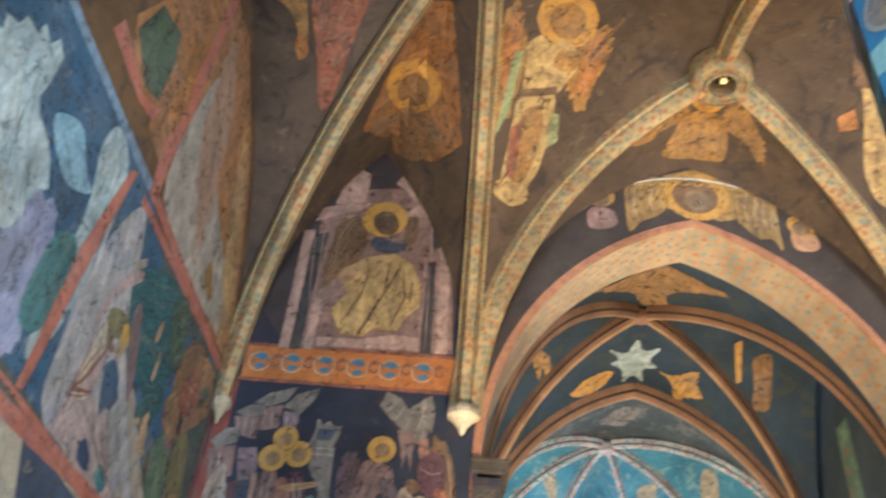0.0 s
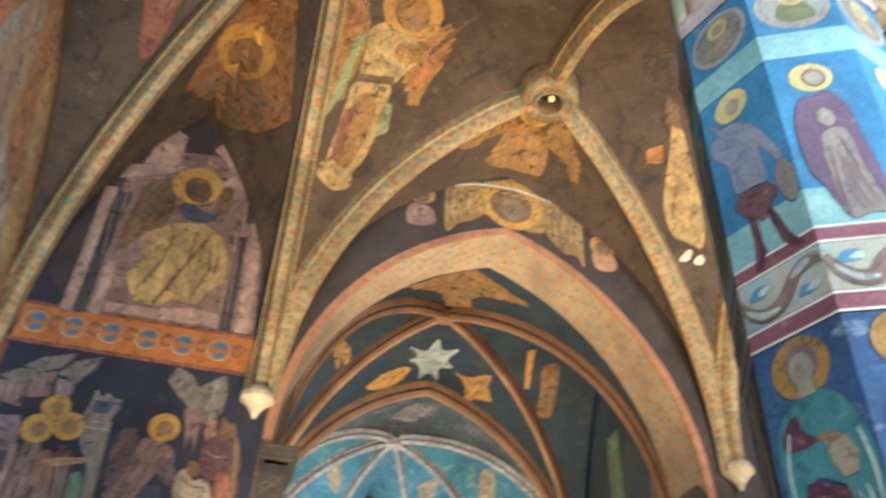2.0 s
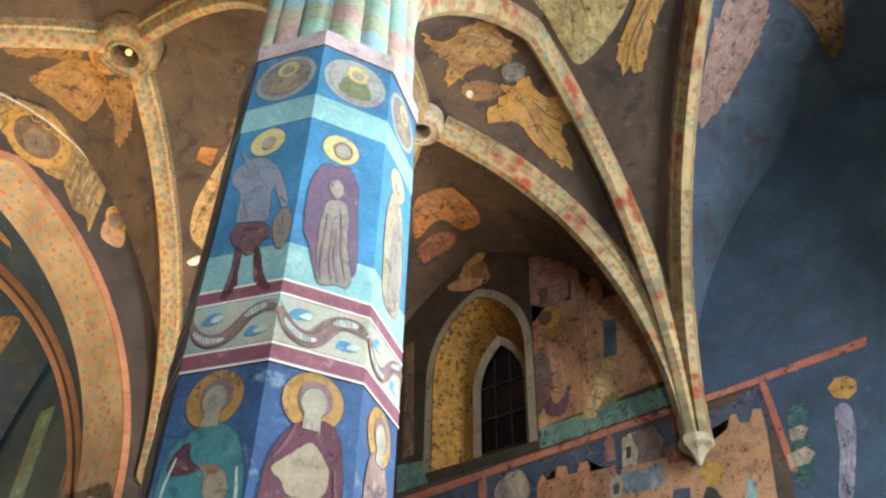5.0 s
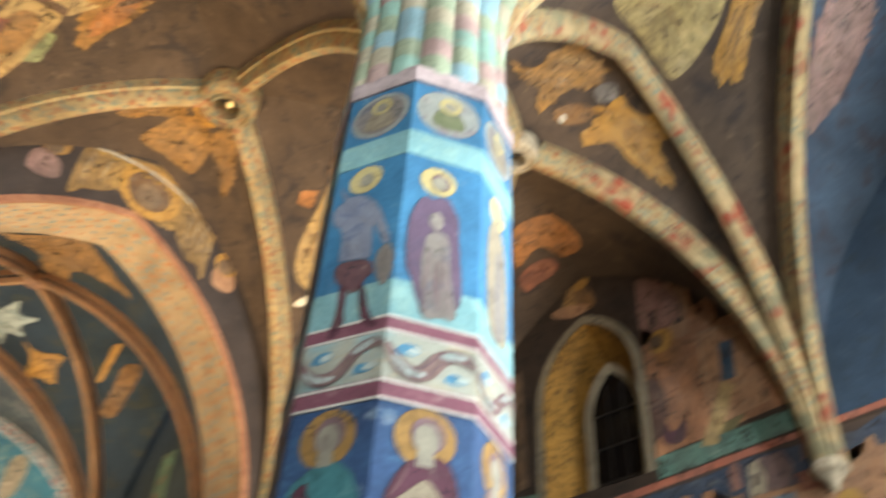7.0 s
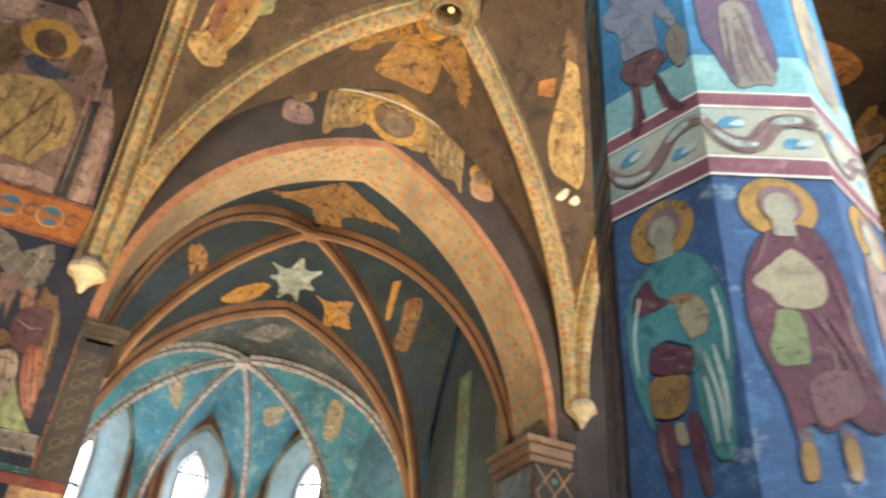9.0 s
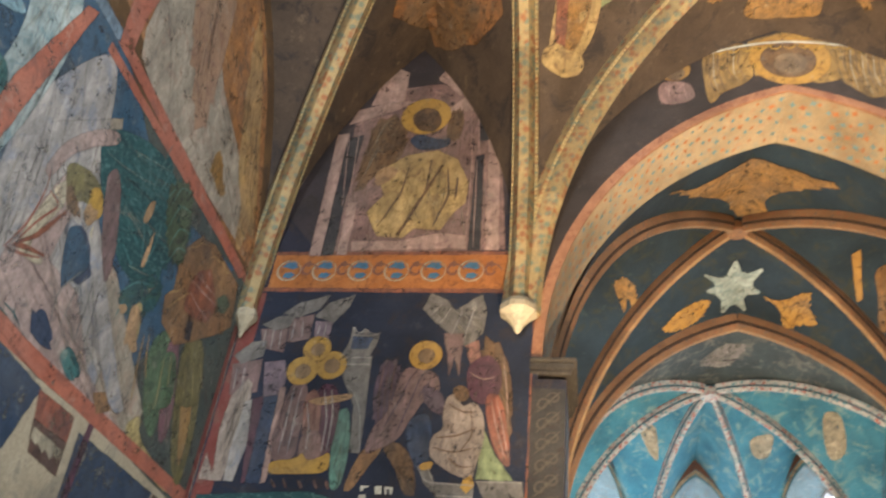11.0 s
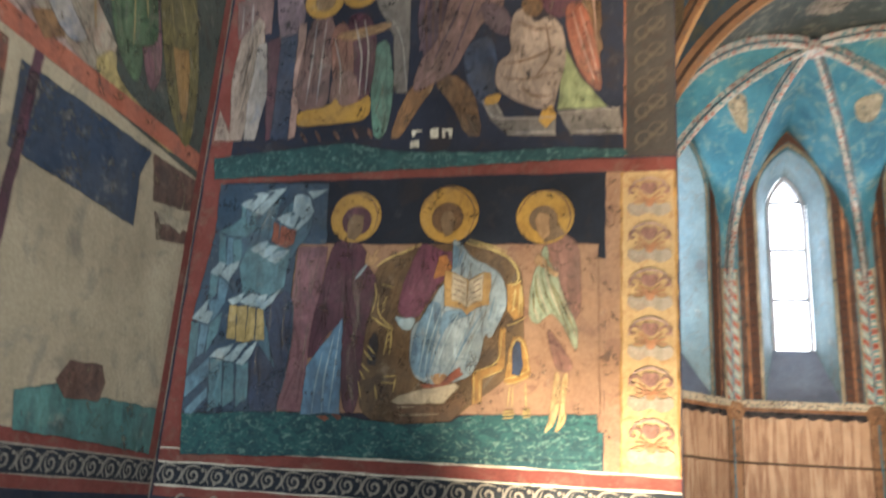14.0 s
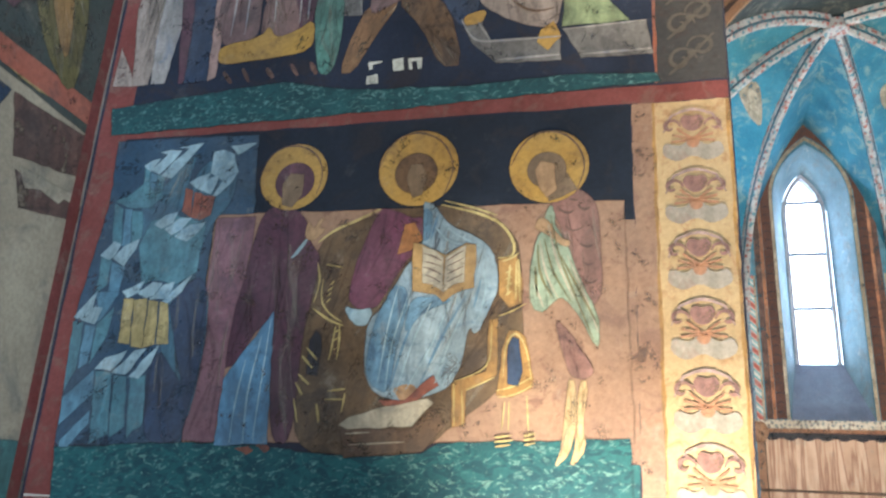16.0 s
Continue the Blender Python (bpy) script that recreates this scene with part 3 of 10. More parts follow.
fine = arch_line(CX, ARCH_L, ARCH_R, IMPOST, ARCH_TOP, 26)
arch = empty("chancel_arch", "pointed stone arch with leaf-painted soffit and salmon rim", "arch")
apex = len(fine) // 2
smooth(part("soffit", strip(fine[:apex + 1], 0.03, 0.89, east, 0.03), M_ARCH, arch, "soffit painted with orange and blue leaves"))
smooth(part("soffit", strip(fine[apex:], 0.03, 0.89, east, 0.03), M_ARCH, arch, "soffit painted with orange and blue leaves"))
smooth(part("rim", strip(fine, -0.012, 0.03, east, 0.036), M_SALMON, arch, "salmon painted edge of the arch"))
smooth(part("face_band", strip(offset(fine, 0.07), -0.008, 0.0, east, 0.075), M_SALMON, arch))



def soffit_leaves(name, colour, shift, seed):
    """Small painted leaves in staggered rows along the soffit."""
    rnd = random.Random(seed)
    bm = bmesh.new()
    walked, row = 0.0, 0
    for (a, b), (c, d) in zip(fine, fine[1:]):
        n = math.hypot(c - a, d - b)
        t = Vector(((c - a) / n, (d - b) / n))
        hollow = Vector((t.y, -t.x))
        while walked < n:
            row += 1
            for k in range(4):
                depth = 0.12 + 0.19 * k + (0.095 if row % 2 else 0.0) + rnd.uniform(-0.02, 0.02)
                if depth > 0.85 or rnd.random() < 0.12:
                    continue
                at = Vector((a, b)) + t * (walked + shift + rnd.uniform(-0.02, 0.02)) + hollow * 0.034
                turn, big = rnd.uniform(0, 6.28), rnd.uniform(0.034, 0.055)
                vs = []
                for f, r in ((0, 1.25), (0.9, 0.55), (1.7, 0.95), (2.6, 0.5), (3.3, 1.1), (4.2, 0.5), (5.0, 0.9), (5.7, 0.5)):
                    p = at + t * (big * r * math.cos(f + turn))
                    vs.append(bm.verts.new((p.x, depth + big * r * math.sin(f + turn), p.y)))
                bm.faces.new(vs)
            walked += 0.2
        walked -= n
    ob = part(name, bm, colour, arch)
    ob["kind"] = "stuff"


soffit_leaves("blue_leaf", fresco("faded_soffit_blue", "5c7478", "6c8486", "507078", 6.0, "8a8070", 0.5, holes=0.6), 0.0, 3)
soffit_leaves("orange_leaf", fresco("faded_soffit_orange", "945e3a", "a46c44", "84543a", 6.0, "8f7c60", 0.5, holes=0.6), 0.1, 5)

M_DARKCAP = fresco("dark_painted_capstone", "38332e", "4a443c", "2c2826", 6.0, "6a6054", 0.5)
M_GREYCAP = fresco("dull_rose_stone", "6a5648", "7c6656", "5a4c42", 4.0, "8a7c6c", 0.5)
for sgn, x_in, x_out, mt, tall, lab in ((1, 3.5, 3.06, M_DARKCAP, 0.55, "low dark painted impost with leaf carving under the arch"), (-1, 8.33, 8.95, M_GREYCAP, 1.0, "moulded dull rose stone impost under the arch")):
    imp = empty("impost", lab, "impost", "imposts of the arch")
    for nm, z0, z1, o in (("fillet", 0.30, 0.22, 0.03), ("cavetto", 0.22, 0.09, 0.07), ("abacus", 0.09, 0.005, 0.12)):
        xs = sorted((x_out, x_in + sgn * (o * tall - 0.05)))
        part(nm, box(xs[0], xs[1], -o * tall, 0.95, IMPOST - z0 * tall, IMPOST - z1 * tall, bevel=0.012), mt, imp)

# ---- corbels and bosses ----
def corbel(x, y, toward, z, label, size=1.0):
    """A small faceted cone of stone under the foot of the ribs."""
    ob = empty("corbel", label, "corbel", "corbels under the ribs")
    levels = [(z + 0.30, 0.17), (z + 0.24, 0.20), (z + 0.18, 0.20), (z + 0.14, 0.15)]
    for nm, lv in (("capstone", levels), ("cone", [(z + 0.14, 0.14), (z + 0.04, 0.06), (z - 0.02, 0.035), (z - 0.05, 0.01)])):
        bm = bmesh.new()
        rings = []
        for h, r in lv:
            rings.append([bm.verts.new((x + toward[0] * 0.12 + size * r * math.cos(radians(22.5 + 45 * i)), y + toward[1] * 0.12 + size * r * math.sin(radians(22.5 + 45 * i)), h)) for i in range(8)])
        for a, b in zip(rings, rings[1:]):
            for i in range(8):
                bm.faces.new((a[i], a[(i + 1) % 8], b[(i + 1) % 8], b[i]))
        bm.faces.new(rings[0])
        bm.faces.new(rings[-1][::-1])
        part(nm, bm, M_STONE, ob)
    return ob


for (x, y), w in ((EAST_L, (0, -1)), (EAST_R, (0, -1)), (SM, (-1, 0)), (NM, (1, 0)), (mirror(EAST_L), (0, 1)), (mirror(EAST_R), (0, 1))):
    corbel(x, y, w, SPRING - 0.2, "pale limestone corbel carrying painted vault ribs")
for (x, y), w in ((NE, (0.7, -0.7)), (SE, (-0.7, -0.7))):
    corbel(x, y, w, SPRING - 0.28, "slim pale corbel in the corner under the vault rib", 0.62)

M_NEARBLACK = plain("dark_recess", "14100c", 0.9)
M_BULB = glowing("lit_bulb", "ffcf80", 0.35)
M_BULB.node_tree.nodes["Principled BSDF"].inputs["Base Color"].default_value = (0.6, 0.42, 0.2, 1)


def ring_boss(x, y, z, size, label, lamp_in=True, mat_=None):
    ob = empty("vault_boss", label, "vault boss", "bosses of the vault")
    seg = 24
    bm = bmesh.new()
    prof = [(0.34, 0.22), (0.34, 0.0), (0.31, -0.06), (0.26, -0.08), (0.245, -0.05), (0.2, -0.05), (0.185, -0.09), (0.15, -0.08), (0.15, 0.16)]
    rings = [[bm.verts.new((x + size * r * math.cos(2 * math.pi * i / seg), y + size * r * math.sin(2 * math.pi * i / seg), z + size * h)) for i in range(seg)] for r, h in prof]
    for a, b in zip(rings, rings[1:]):
        for i in range(seg):
            bm.faces.new((a[i], a[(i + 1) % seg], b[(i + 1) % seg], b[i]))
    smooth(part("ring", bm, mat_ or M_RIB, ob), 50)
    # near-black disc closes the ring, standing in for the shade in its hole
    bm = bmesh.new()
    bmesh.ops.create_cone(bm, cap_ends=True, segments=24, radius1=0.16 * size, radius2=0.16 * size, depth=0.04, matrix=Matrix.Translation((x, y, z + size * 0.15)))
    part("recess", bm, M_NEARBLACK, ob)
    if lamp_in:
        bm = bmesh.new()
        bmesh.ops.create_uvsphere(bm, u_segments=16, v_segments=10, radius=0.036 * size, matrix=Matrix.Translation((x + 0.02, y - 0.02, z + 0.0)))
        smooth(part("bulb", bm, M_BULB, ob, "small lit round bulb"))
        bm = bmesh.new()
        bmesh.ops.create_cone(bm, cap_ends=True, segments=12, radius1=0.03, radius2=0.03, depth=0.16, matrix=Matrix.Translation((x + 0.02, y - 0.02, z + 0.1)))
        part("socket", bm, M_NEARBLACK, ob)
    return ob


ring_boss(*BOSS_A, BOSS_Z[BOSS_A] - 0.2, 1.2, "round stone boss with open ring and a lit bulb")
ring_boss(*BOSS_N, BOSS_Z[BOSS_N] - 0.17, 0.9, "round stone boss with open ring and a lit bulb")
ring_boss(*BOSS_S, BOSS_Z[BOSS_S] - 0.17, 0.9, "plain round pale stone boss hanging under the ribs", False, M_STONE)
ring_boss(*BOSS_W, BOSS_Z[BOSS_W] - 0.17, 0.9, "plain round pale stone boss hanging under the ribs", False, M_STONE)


def disc_boss(x, y, z, r, material, label):
    bm = bmesh.new()
    bmesh.ops.create_cone(bm, cap_ends=True, segments=16, radius1=r, radius2=r * 0.8, depth=0.2, matrix=Matrix.Translation((x, y, z)))
    bmesh.ops.bevel(bm, geom=list(bm.edges), offset=0.02, segments=2, affect="EDGES")
    tagged(part("vault_boss", bm, material), label, "vault boss", "bosses of the chancel")


disc_boss(*CB, CZ - 0.08, 0.17, M_CHRIB, "round chancel boss painted orange brown")
disc_boss(*AB, AZ - 0.08, 0.2, M_APSERIB, "pale round apse boss where the ribs meet")

# ---- south window ----
M_NIGHT = plain("dark_window_glass", "0d0d10", 0.15)
M_GOLD = patterned("gold_leaf_reveal", "7a5820", "33240e", "946e30", 14.0, 0.9, 1.5)
M_CHECK = patterned("checked_window_border", "7d7462", "3a3f42", "a08a5a", 10.0, 0.7)
win = empty("window_south", "arched window with gilded splayed reveal, dark glazing and bars", "window", kind="structure")


def loft(a, b, da, db, place):
    bm = bmesh.new()
    r = [bm.verts.new(place(u, v, da)) for u, v in a]
    q = [bm.verts.new(place(u, v, db)) for u, v in b]
    for i in range(len(a) - 1):
        bm.faces.new((r[i], r[i + 1], q[i + 1], q[i]))
    return bm


def window_line(half, spring, top, sill):
    return [(SW_Y - half, sill)] + arch_line(SW_Y, SW_Y - half, SW_Y + half, spring, top, 12) + [(SW_Y + half, sill)]


smooth(part("reveal", loft(window_line(SW_HALF - 0.015, SW_SPR, SW_TOP - 0.02, SW_SILL), window_line(0.50, SW_SPR - 0.1, SW_TOP - 0.42, SW_SILL + 0.05), 0.0, 0.62, south), M_GOLD, win, "splayed reveal painted with gold leaf scrolls"))
for o0, o1, m in ((0.0, 0.13, M_CHECK),):
    l0, l1 = window_line(SW_HALF + o0, SW_SPR, SW_TOP + o0, SW_SILL), window_line(SW_HALF + o1, SW_SPR, SW_TOP + o1 * 1.2, SW_SILL)
    part("painted_border", loft(l0, l1, -0.006, -0.006, south), m, win, "checked border round the opening")
part("window_frame", loft(window_line(0.52, SW_SPR - 0.1, SW_TOP - 0.40, SW_SILL), window_line(0.40, SW_SPR - 0.12, SW_TOP - 0.55, SW_SILL), 0.6, 0.68, south), M_STONE, win, "grey stone inner frame")
part("pane", prism(window_line(0.45, SW_SPR - 0.1, SW_TOP - 0.48, SW_SILL), south, 0.72, 0.76), M_NIGHT, win, "dark window pane")
for k in range(3):
    part("bar", prism([(SW_Y - 0.4, SW_SILL + 0.4 + 0.55 * k), (SW_Y + 0.4, SW_SILL + 0.4 + 0.55 * k), (SW_Y + 0.4, SW_SILL + 0.43 + 0.55 * k), (SW_Y - 0.4, SW_SILL + 0.43 + 0.55 * k)], south, 0.69, 0.71), plain("iron_bar", "2c2a28", 0.5), win)
for u in (-0.14, 0.14):
    part("bar", prism([(SW_Y + u - 0.012, SW_SILL), (SW_Y + u + 0.012, SW_SILL), (SW_Y + u + 0.012, SW_TOP - 0.75), (SW_Y + u - 0.012, SW_TOP - 0.75)], south, 0.695, 0.715), plain("iron_bar", "2c2a28", 0.5), win)
part("window_sill", prism([(SW_Y - SW_HALF, SW_SILL - 0.12), (SW_Y + SW_HALF, SW_SILL - 0.12), (SW_Y + SW_HALF, SW_SILL + 0.003), (SW_Y - SW_HALF, SW_SILL + 0.003)], south, 0.01, 0.72), M_STONE, win)
# added black plate shuts the window opening behind the opaque pane
tagged(part("backdrop_south", box(X_S + 0.92, X_S + 1.0, SW_Y - 1.2, SW_Y + 1.2, 5.8, 10.0), M_NEARBLACK), "dark closed yard outside the south window", "backdrop", kind="structure")
# west windows, behind the camera
for i, wx in enumerate((2.4, 9.6)):
    w = empty("window_west_%d" % (i + 1), "tall window in the west wall with plain glazing bars", "window", kind="structure")
    part("glazing_bars", prism([(wx - 0.8, 5.9), (wx + 0.8, 5.9), (wx + 0.8, 5.96), (wx - 0.8, 5.96)], west, 0.3, 0.36), plain("dark_lead", "3c3f44", 0.5), w)
    part("mullion", prism([(wx - 0.03, 3.8), (wx + 0.03, 3.8), (wx + 0.03, 8.2), (wx - 0.03, 8.2)], west, 0.3, 0.36), M_STONE, w)


# ---- unseen floodlight bodies, added under the warm spots ----
M_BLACKMETAL = plain("black_lacquered_metal", "1c1c1e", 0.45, 0.6)
M_LENS = plain("frosted_lamp_glass", "b8b4a8", 0.3)


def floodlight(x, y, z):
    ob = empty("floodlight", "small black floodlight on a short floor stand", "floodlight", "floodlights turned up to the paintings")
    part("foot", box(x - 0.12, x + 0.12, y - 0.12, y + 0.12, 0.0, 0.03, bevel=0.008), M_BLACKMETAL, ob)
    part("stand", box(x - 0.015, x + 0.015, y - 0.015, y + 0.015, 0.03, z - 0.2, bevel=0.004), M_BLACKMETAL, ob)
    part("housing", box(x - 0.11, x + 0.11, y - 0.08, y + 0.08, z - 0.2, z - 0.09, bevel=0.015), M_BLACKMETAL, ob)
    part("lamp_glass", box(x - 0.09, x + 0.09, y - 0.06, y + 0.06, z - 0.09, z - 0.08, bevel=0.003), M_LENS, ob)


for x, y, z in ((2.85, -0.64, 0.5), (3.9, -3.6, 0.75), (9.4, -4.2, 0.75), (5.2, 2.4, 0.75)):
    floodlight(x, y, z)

# ---- wall paintings: flat coats of paint with worn edges, contours and drapery strokes ----
from mathutils.bvhtree import BVHTree


def tree_of(ob):
    return BVHTree.FromPolygons([v.co.copy() for v in ob.data.vertices], [tuple(p.vertices) for p in ob.data.polygons])


def on_vault(ob):
    """Places plan coordinates (x, y) on the underside of a vault."""
    tree = tree_of(ob)

    def place(u, v, d=0.0):
        spot, normal, _, _ = tree.ray_cast(Vector((u, v, 4.0)), Vector((0, 0, 1)))
        if spot is None:
            spot, normal, _, _ = tree.find_nearest(Vector((u, v, 9.5)))
        if normal.z > 0:
            normal = -normal
        return spot + normal * d
    return place


VAULT = on_vault(bpy.data.objects["ceiling"])
CHANCEL_VAULT = on_vault(bpy.data.objects["ceiling_chancel"])
APSE_VAULT = on_vault(bpy.data.objects["ceiling_apse"])
CURVED = (VAULT, CHANCEL_VAULT, APSE_VAULT)
dice = random.Random(7)
coats = 0


def disc(u, v, r, n=28, squash=1.0):
    return [(u + r * math.cos(2 * math.pi * i / n), v + r * squash * math.sin(2 * math.pi * i / n)) for i in range(n)]


def worn(outline, step=0.05, amount=0.005):
    """The outline with more points and a slightly shaky hand."""
    out = []
    for (a, b), (c, d) in zip(outline, outline[1:] + outline[:1]):
        k = max(1, min(26, int(math.hypot(c - a, d - b) / step)))
        for i in range(k):
            f = i / k
            j = 0 if i == 0 else amount
            out.append((a + (c - a) * f + dice.uniform(-j, j), b + (d - b) * f + dice.uniform(-j, j)))
    return out


def rounded(outline, times=2):
    """Corners cut off again and again: the line of a brush instead of a ruler."""
    for _ in range(times):
        out = []
        for (a, b), (c, d) in zip(outline, outline[1:] + outline[:1]):
            out += [(a * 0.78 + c * 0.22, b * 0.78 + d * 0.22), (a * 0.22 + c * 0.78, b * 0.22 + d * 0.78)]
        outline = out
    return outline


def inside(p, outline):
    hit = False
    for (a, b), (c, d) in zip(outline, outline[1:] + outline[:1]):
        if (b > p[1]) != (d > p[1]) and p[0] < (c - a) * (p[1] - b) / (d - b) + a:
            hit = not hit
    return hit


def ribbon(bm, line, width, place, lift, slot, closed=False):
    """A brush line of the given width along points (u, v)."""
    n = len(line)
    rows = []
    for i, (u, v) in enumerate(line):
        a = line[(i - 1) % n] if closed else line[max(i - 1, 0)]
        b = line[(i + 1) % n] if closed else line[min(i + 1, n - 1)]
        t = Vector((b[0] - a[0], b[1] - a[1]))
        if t.length < 1e-6:
            t = Vector((1, 0))
        t.normalize()
        w = width * 0.5 * (1.0 if closed else 0.35 + 0.65 * math.sin(math.pi * min(1, max(0, (i + 0.3) / max(1, n - 0.4)))))
        rows.append((bm.verts.new(place(u - t.y * w, v + t.x * w, lift)), bm.verts.new(place(u + t.y * w, v - t.x * w, lift))))
    for i in range(n if closed else n - 1):
        r, s = rows[i], rows[(i + 1) % n]
        bm.faces.new((r[0], s[0], s[1], r[1])).material_index = slot


STROKED = ("robe", "cloak", "rock", "drape", "mantle", "wing", "tunic", "skirt", "sleeve", "kilt", "hanging", "underrobe", "veil", "mantle_fold", "cloud", "tree", "plume", "wings", "leg", "hair", "creature", "castle",
           "slope", "throne", "building", "battlement", "figure", "angel", "bird", "lunette_field", "ground", "field", "body")


ROUND = ("robe", "cloak", "drape", "mantle", "tunic", "skirt", "sleeve", "kilt", "underrobe", "veil", "mantle_fold", "hair", "creature", "slope", "figure", "angel", "body", "animal",
         "arm", "goat", "figure_robe", "dark_robe", "shirt", "apron", "boot", "palm", "hem", "small_robe", "small_figure", "lower_branch", "mound", "edge_face", "shadow_rock", "arch_band", "hollow", "blue_robe",
         "dome", "folded_cloth", "knot", "panel", "cuff", "ribbon_fold", "leaf", "medallion_robe", "medallion_leaf", "throne", "cushion", "wheat", "shirt_tail", "book_hand", "foot")
ROUND_ONCE = ("leg", "lunette_field", "ground", "star", "scroll")
FEATHERED = ("wing", "wings", "bird", "plume", "tree", "cloud", "crown")


def feathered(outline):
    """Rounded outline broken into feather tips along its lower and outer stretches."""
    line = rounded(outline, 1)
    size = max(max(p[0] for p in line) - min(p[0] for p in line), max(p[1] for p in line) - min(p[1] for p in line))
    step, depth = max(0.03, 0.055 * size), 0.035 * size
    cu, cv = sum(p[0] for p in line) / len(line), sum(p[1] for p in line) / len(line)
    out, k = [], 0
    for (a, b), (c, d) in zip(line, line[1:] + line[:1]):
        n = max(1, int(math.hypot(c - a, d - b) / step))
        for i in range(n):
            u, v = a + (c - a) * i / n, b + (d - b) * i / n
            r = math.hypot(u - cu, v - cv) or 1.0
            far = r > 0.3 * size
            k += 1
            j = (depth if k % 2 else -depth) * dice.uniform(0.4, 1.2) if far else 0.0
            out.append((u + (u - cu) / r * j, v + (v - cv) / r * j))
    return out


def paint(parent, name, material, layer, place, outline, strokes=None, contour=True):
    """One coat of paint; its contour and its drapery strokes are brushed over it."""
    sign = 1.0 if place in CURVED else -1.0
    global coats
    coats += 1
    curved = place in CURVED
    thin = place in (east, north, south)
    lift = sign * ((0.003 if curved else 0.0008 if thin else 0.0014) * layer + 0.000001 * (coats % 60) + (0.005 if curved else 0.0))
    over = lift + sign * (0.001 if curved else 0.00015 if thin else 0.0005)
    outline = list(outline)
    if name in FEATHERED:
        shape = feathered(outline)
    elif name in ROUND or name in ROUND_ONCE:
        outline = rounded(outline, 2 if name in ROUND else 1)
        shape = [(u + dice.uniform(-0.003, 0.003), v + dice.uniform(-0.003, 0.003)) for u, v in outline]
    else:
        shape = worn(outline) if len(outline) < 24 else outline
    bm = bmesh.new()
    f = bm.faces.new([bm.verts.new((u, v, 0)) for u, v in shape])
    us, vs = [p[0] for p in shape], [p[1] for p in shape]
    if place in CURVED:
        for axis, lo, hi in ((0, min(us), max(us)), (1, min(vs), max(vs))):
            c = math.ceil(lo / 0.14) * 0.14
            while c < hi:
                co, no = [0, 0, 0], [0, 0, 0]
                co[axis], no[axis] = c, 1
                bmesh.ops.bisect_plane(bm, geom=list(bm.verts) + list(bm.edges) + list(bm.faces), plane_co=co, plane_no=no)
                c += 0.14
    bmesh.ops.triangulate(bm, faces=list(bm.faces))
    for v in bm.verts:
        v.co = Vector(place(v.co.x, v.co.y, lift))
    me = bpy.data.meshes.new(name)
    bm.to_mesh(me)
    bm.free()
    me.materials.append(material)
    ob = new(name, me)
    ob.parent = parent
    size = max(max(us) - min(us), max(vs) - min(vs))
    bm = bmesh.new()
    if contour and size > 0.12:
        ribbon(bm, shape, min(0.01, 0.005 + 0.004 * size), place, over, 0, closed=True)
    if strokes is None:
        strokes = 0 if name not in STROKED else int(min(40, 8 + 26 * size * min(1.0, (max(us) - min(us)) * 1.6)))
    cu, cv = sum(us) / len(us), sum(vs) / len(vs)
    sxx = sum((u - cu) ** 2 for u in us)
    syy = sum((v - cv) ** 2 for v in vs)
    sxy = sum((u - cu) * (v - cv) for u, v in zip(us, vs))
    main = 0.5 * math.atan2(2 * sxy, sxx - syy)
    for k in range(strokes):
        for _ in range(12):
            p = (dice.uniform(min(us), max(us)), dice.uniform(min(vs), max(vs)))
            if inside(p, shape):
                break
        else:
            continue
        ang = main + dice.gauss(0, 0.13)
        bend, line = dice.uniform(-0.5, 0.5), [p]
        length = dice.uniform(0.2, 0.6) * size
        for i in range(9):
            ang += bend / 9
            q = (line[-1][0] + math.cos(ang) * length / 9, line[-1][1] + math.sin(ang) * length / 9)
            if not inside(q, shape):
                break
            line.append(q)
        if len(line) > 3:
            ribbon(bm, line, dice.uniform(0.007, 0.026) * (0.5 + 0.5 * min(size, 1.6)), place, over + sign * (0.00003 + 0.000004 * k), dice.choice((1, 2, 2)))
    if len(bm.faces):
        me = bpy.data.meshes.new("brushwork")
        bm.to_mesh(me)
        for m_ in (P_CONTOUR, P_LIGHT, P_SHADE):
            me.materials.append(m_)
        lines = new("brushwork", me)
        lines.parent = ob
        lines["kind"] = "stuff"
    bm.free()
    return ob


def stroke(parent, name, material, layer, place, lines, width):
    """Brush lines of one colour laid over the coats below."""
    sign = 1.0 if place in CURVED else -1.0
    bm = bmesh.new()
    for k, l in enumerate(lines):
        fine = []
        for (a, b), (c, d) in zip(l, l[1:]):
            n = max(2, int(math.hypot(c - a, d - b) / 0.04))
            fine += [(a + (c - a) * i / n, b + (d - b) * i / n) for i in range(n)]
        fine.append(l[-1])
        for _ in range(3):
            fine = fine[:1] + [((p[0] + 2 * q[0] + r[0]) / 4, (p[1] + 2 * q[1] + r[1]) / 4) for p, q, r in zip(fine, fine[1:], fine[2:])] + fine[-1:]
        ribbon(bm, fine, width * dice.uniform(0.8, 1.2), place, sign * ((0.0008 if place in (east, north, south) else 0.0014) * layer + 0.0003 + 0.000004 * k + (0.007 + 0.0016 * layer if place in CURVED else 0.0)), 0)
    ob = part(name, bm, material, parent)
    ob["kind"] = "stuff"
    return ob


def mural(name, label, category):
    return tagged(new(name), label, category)


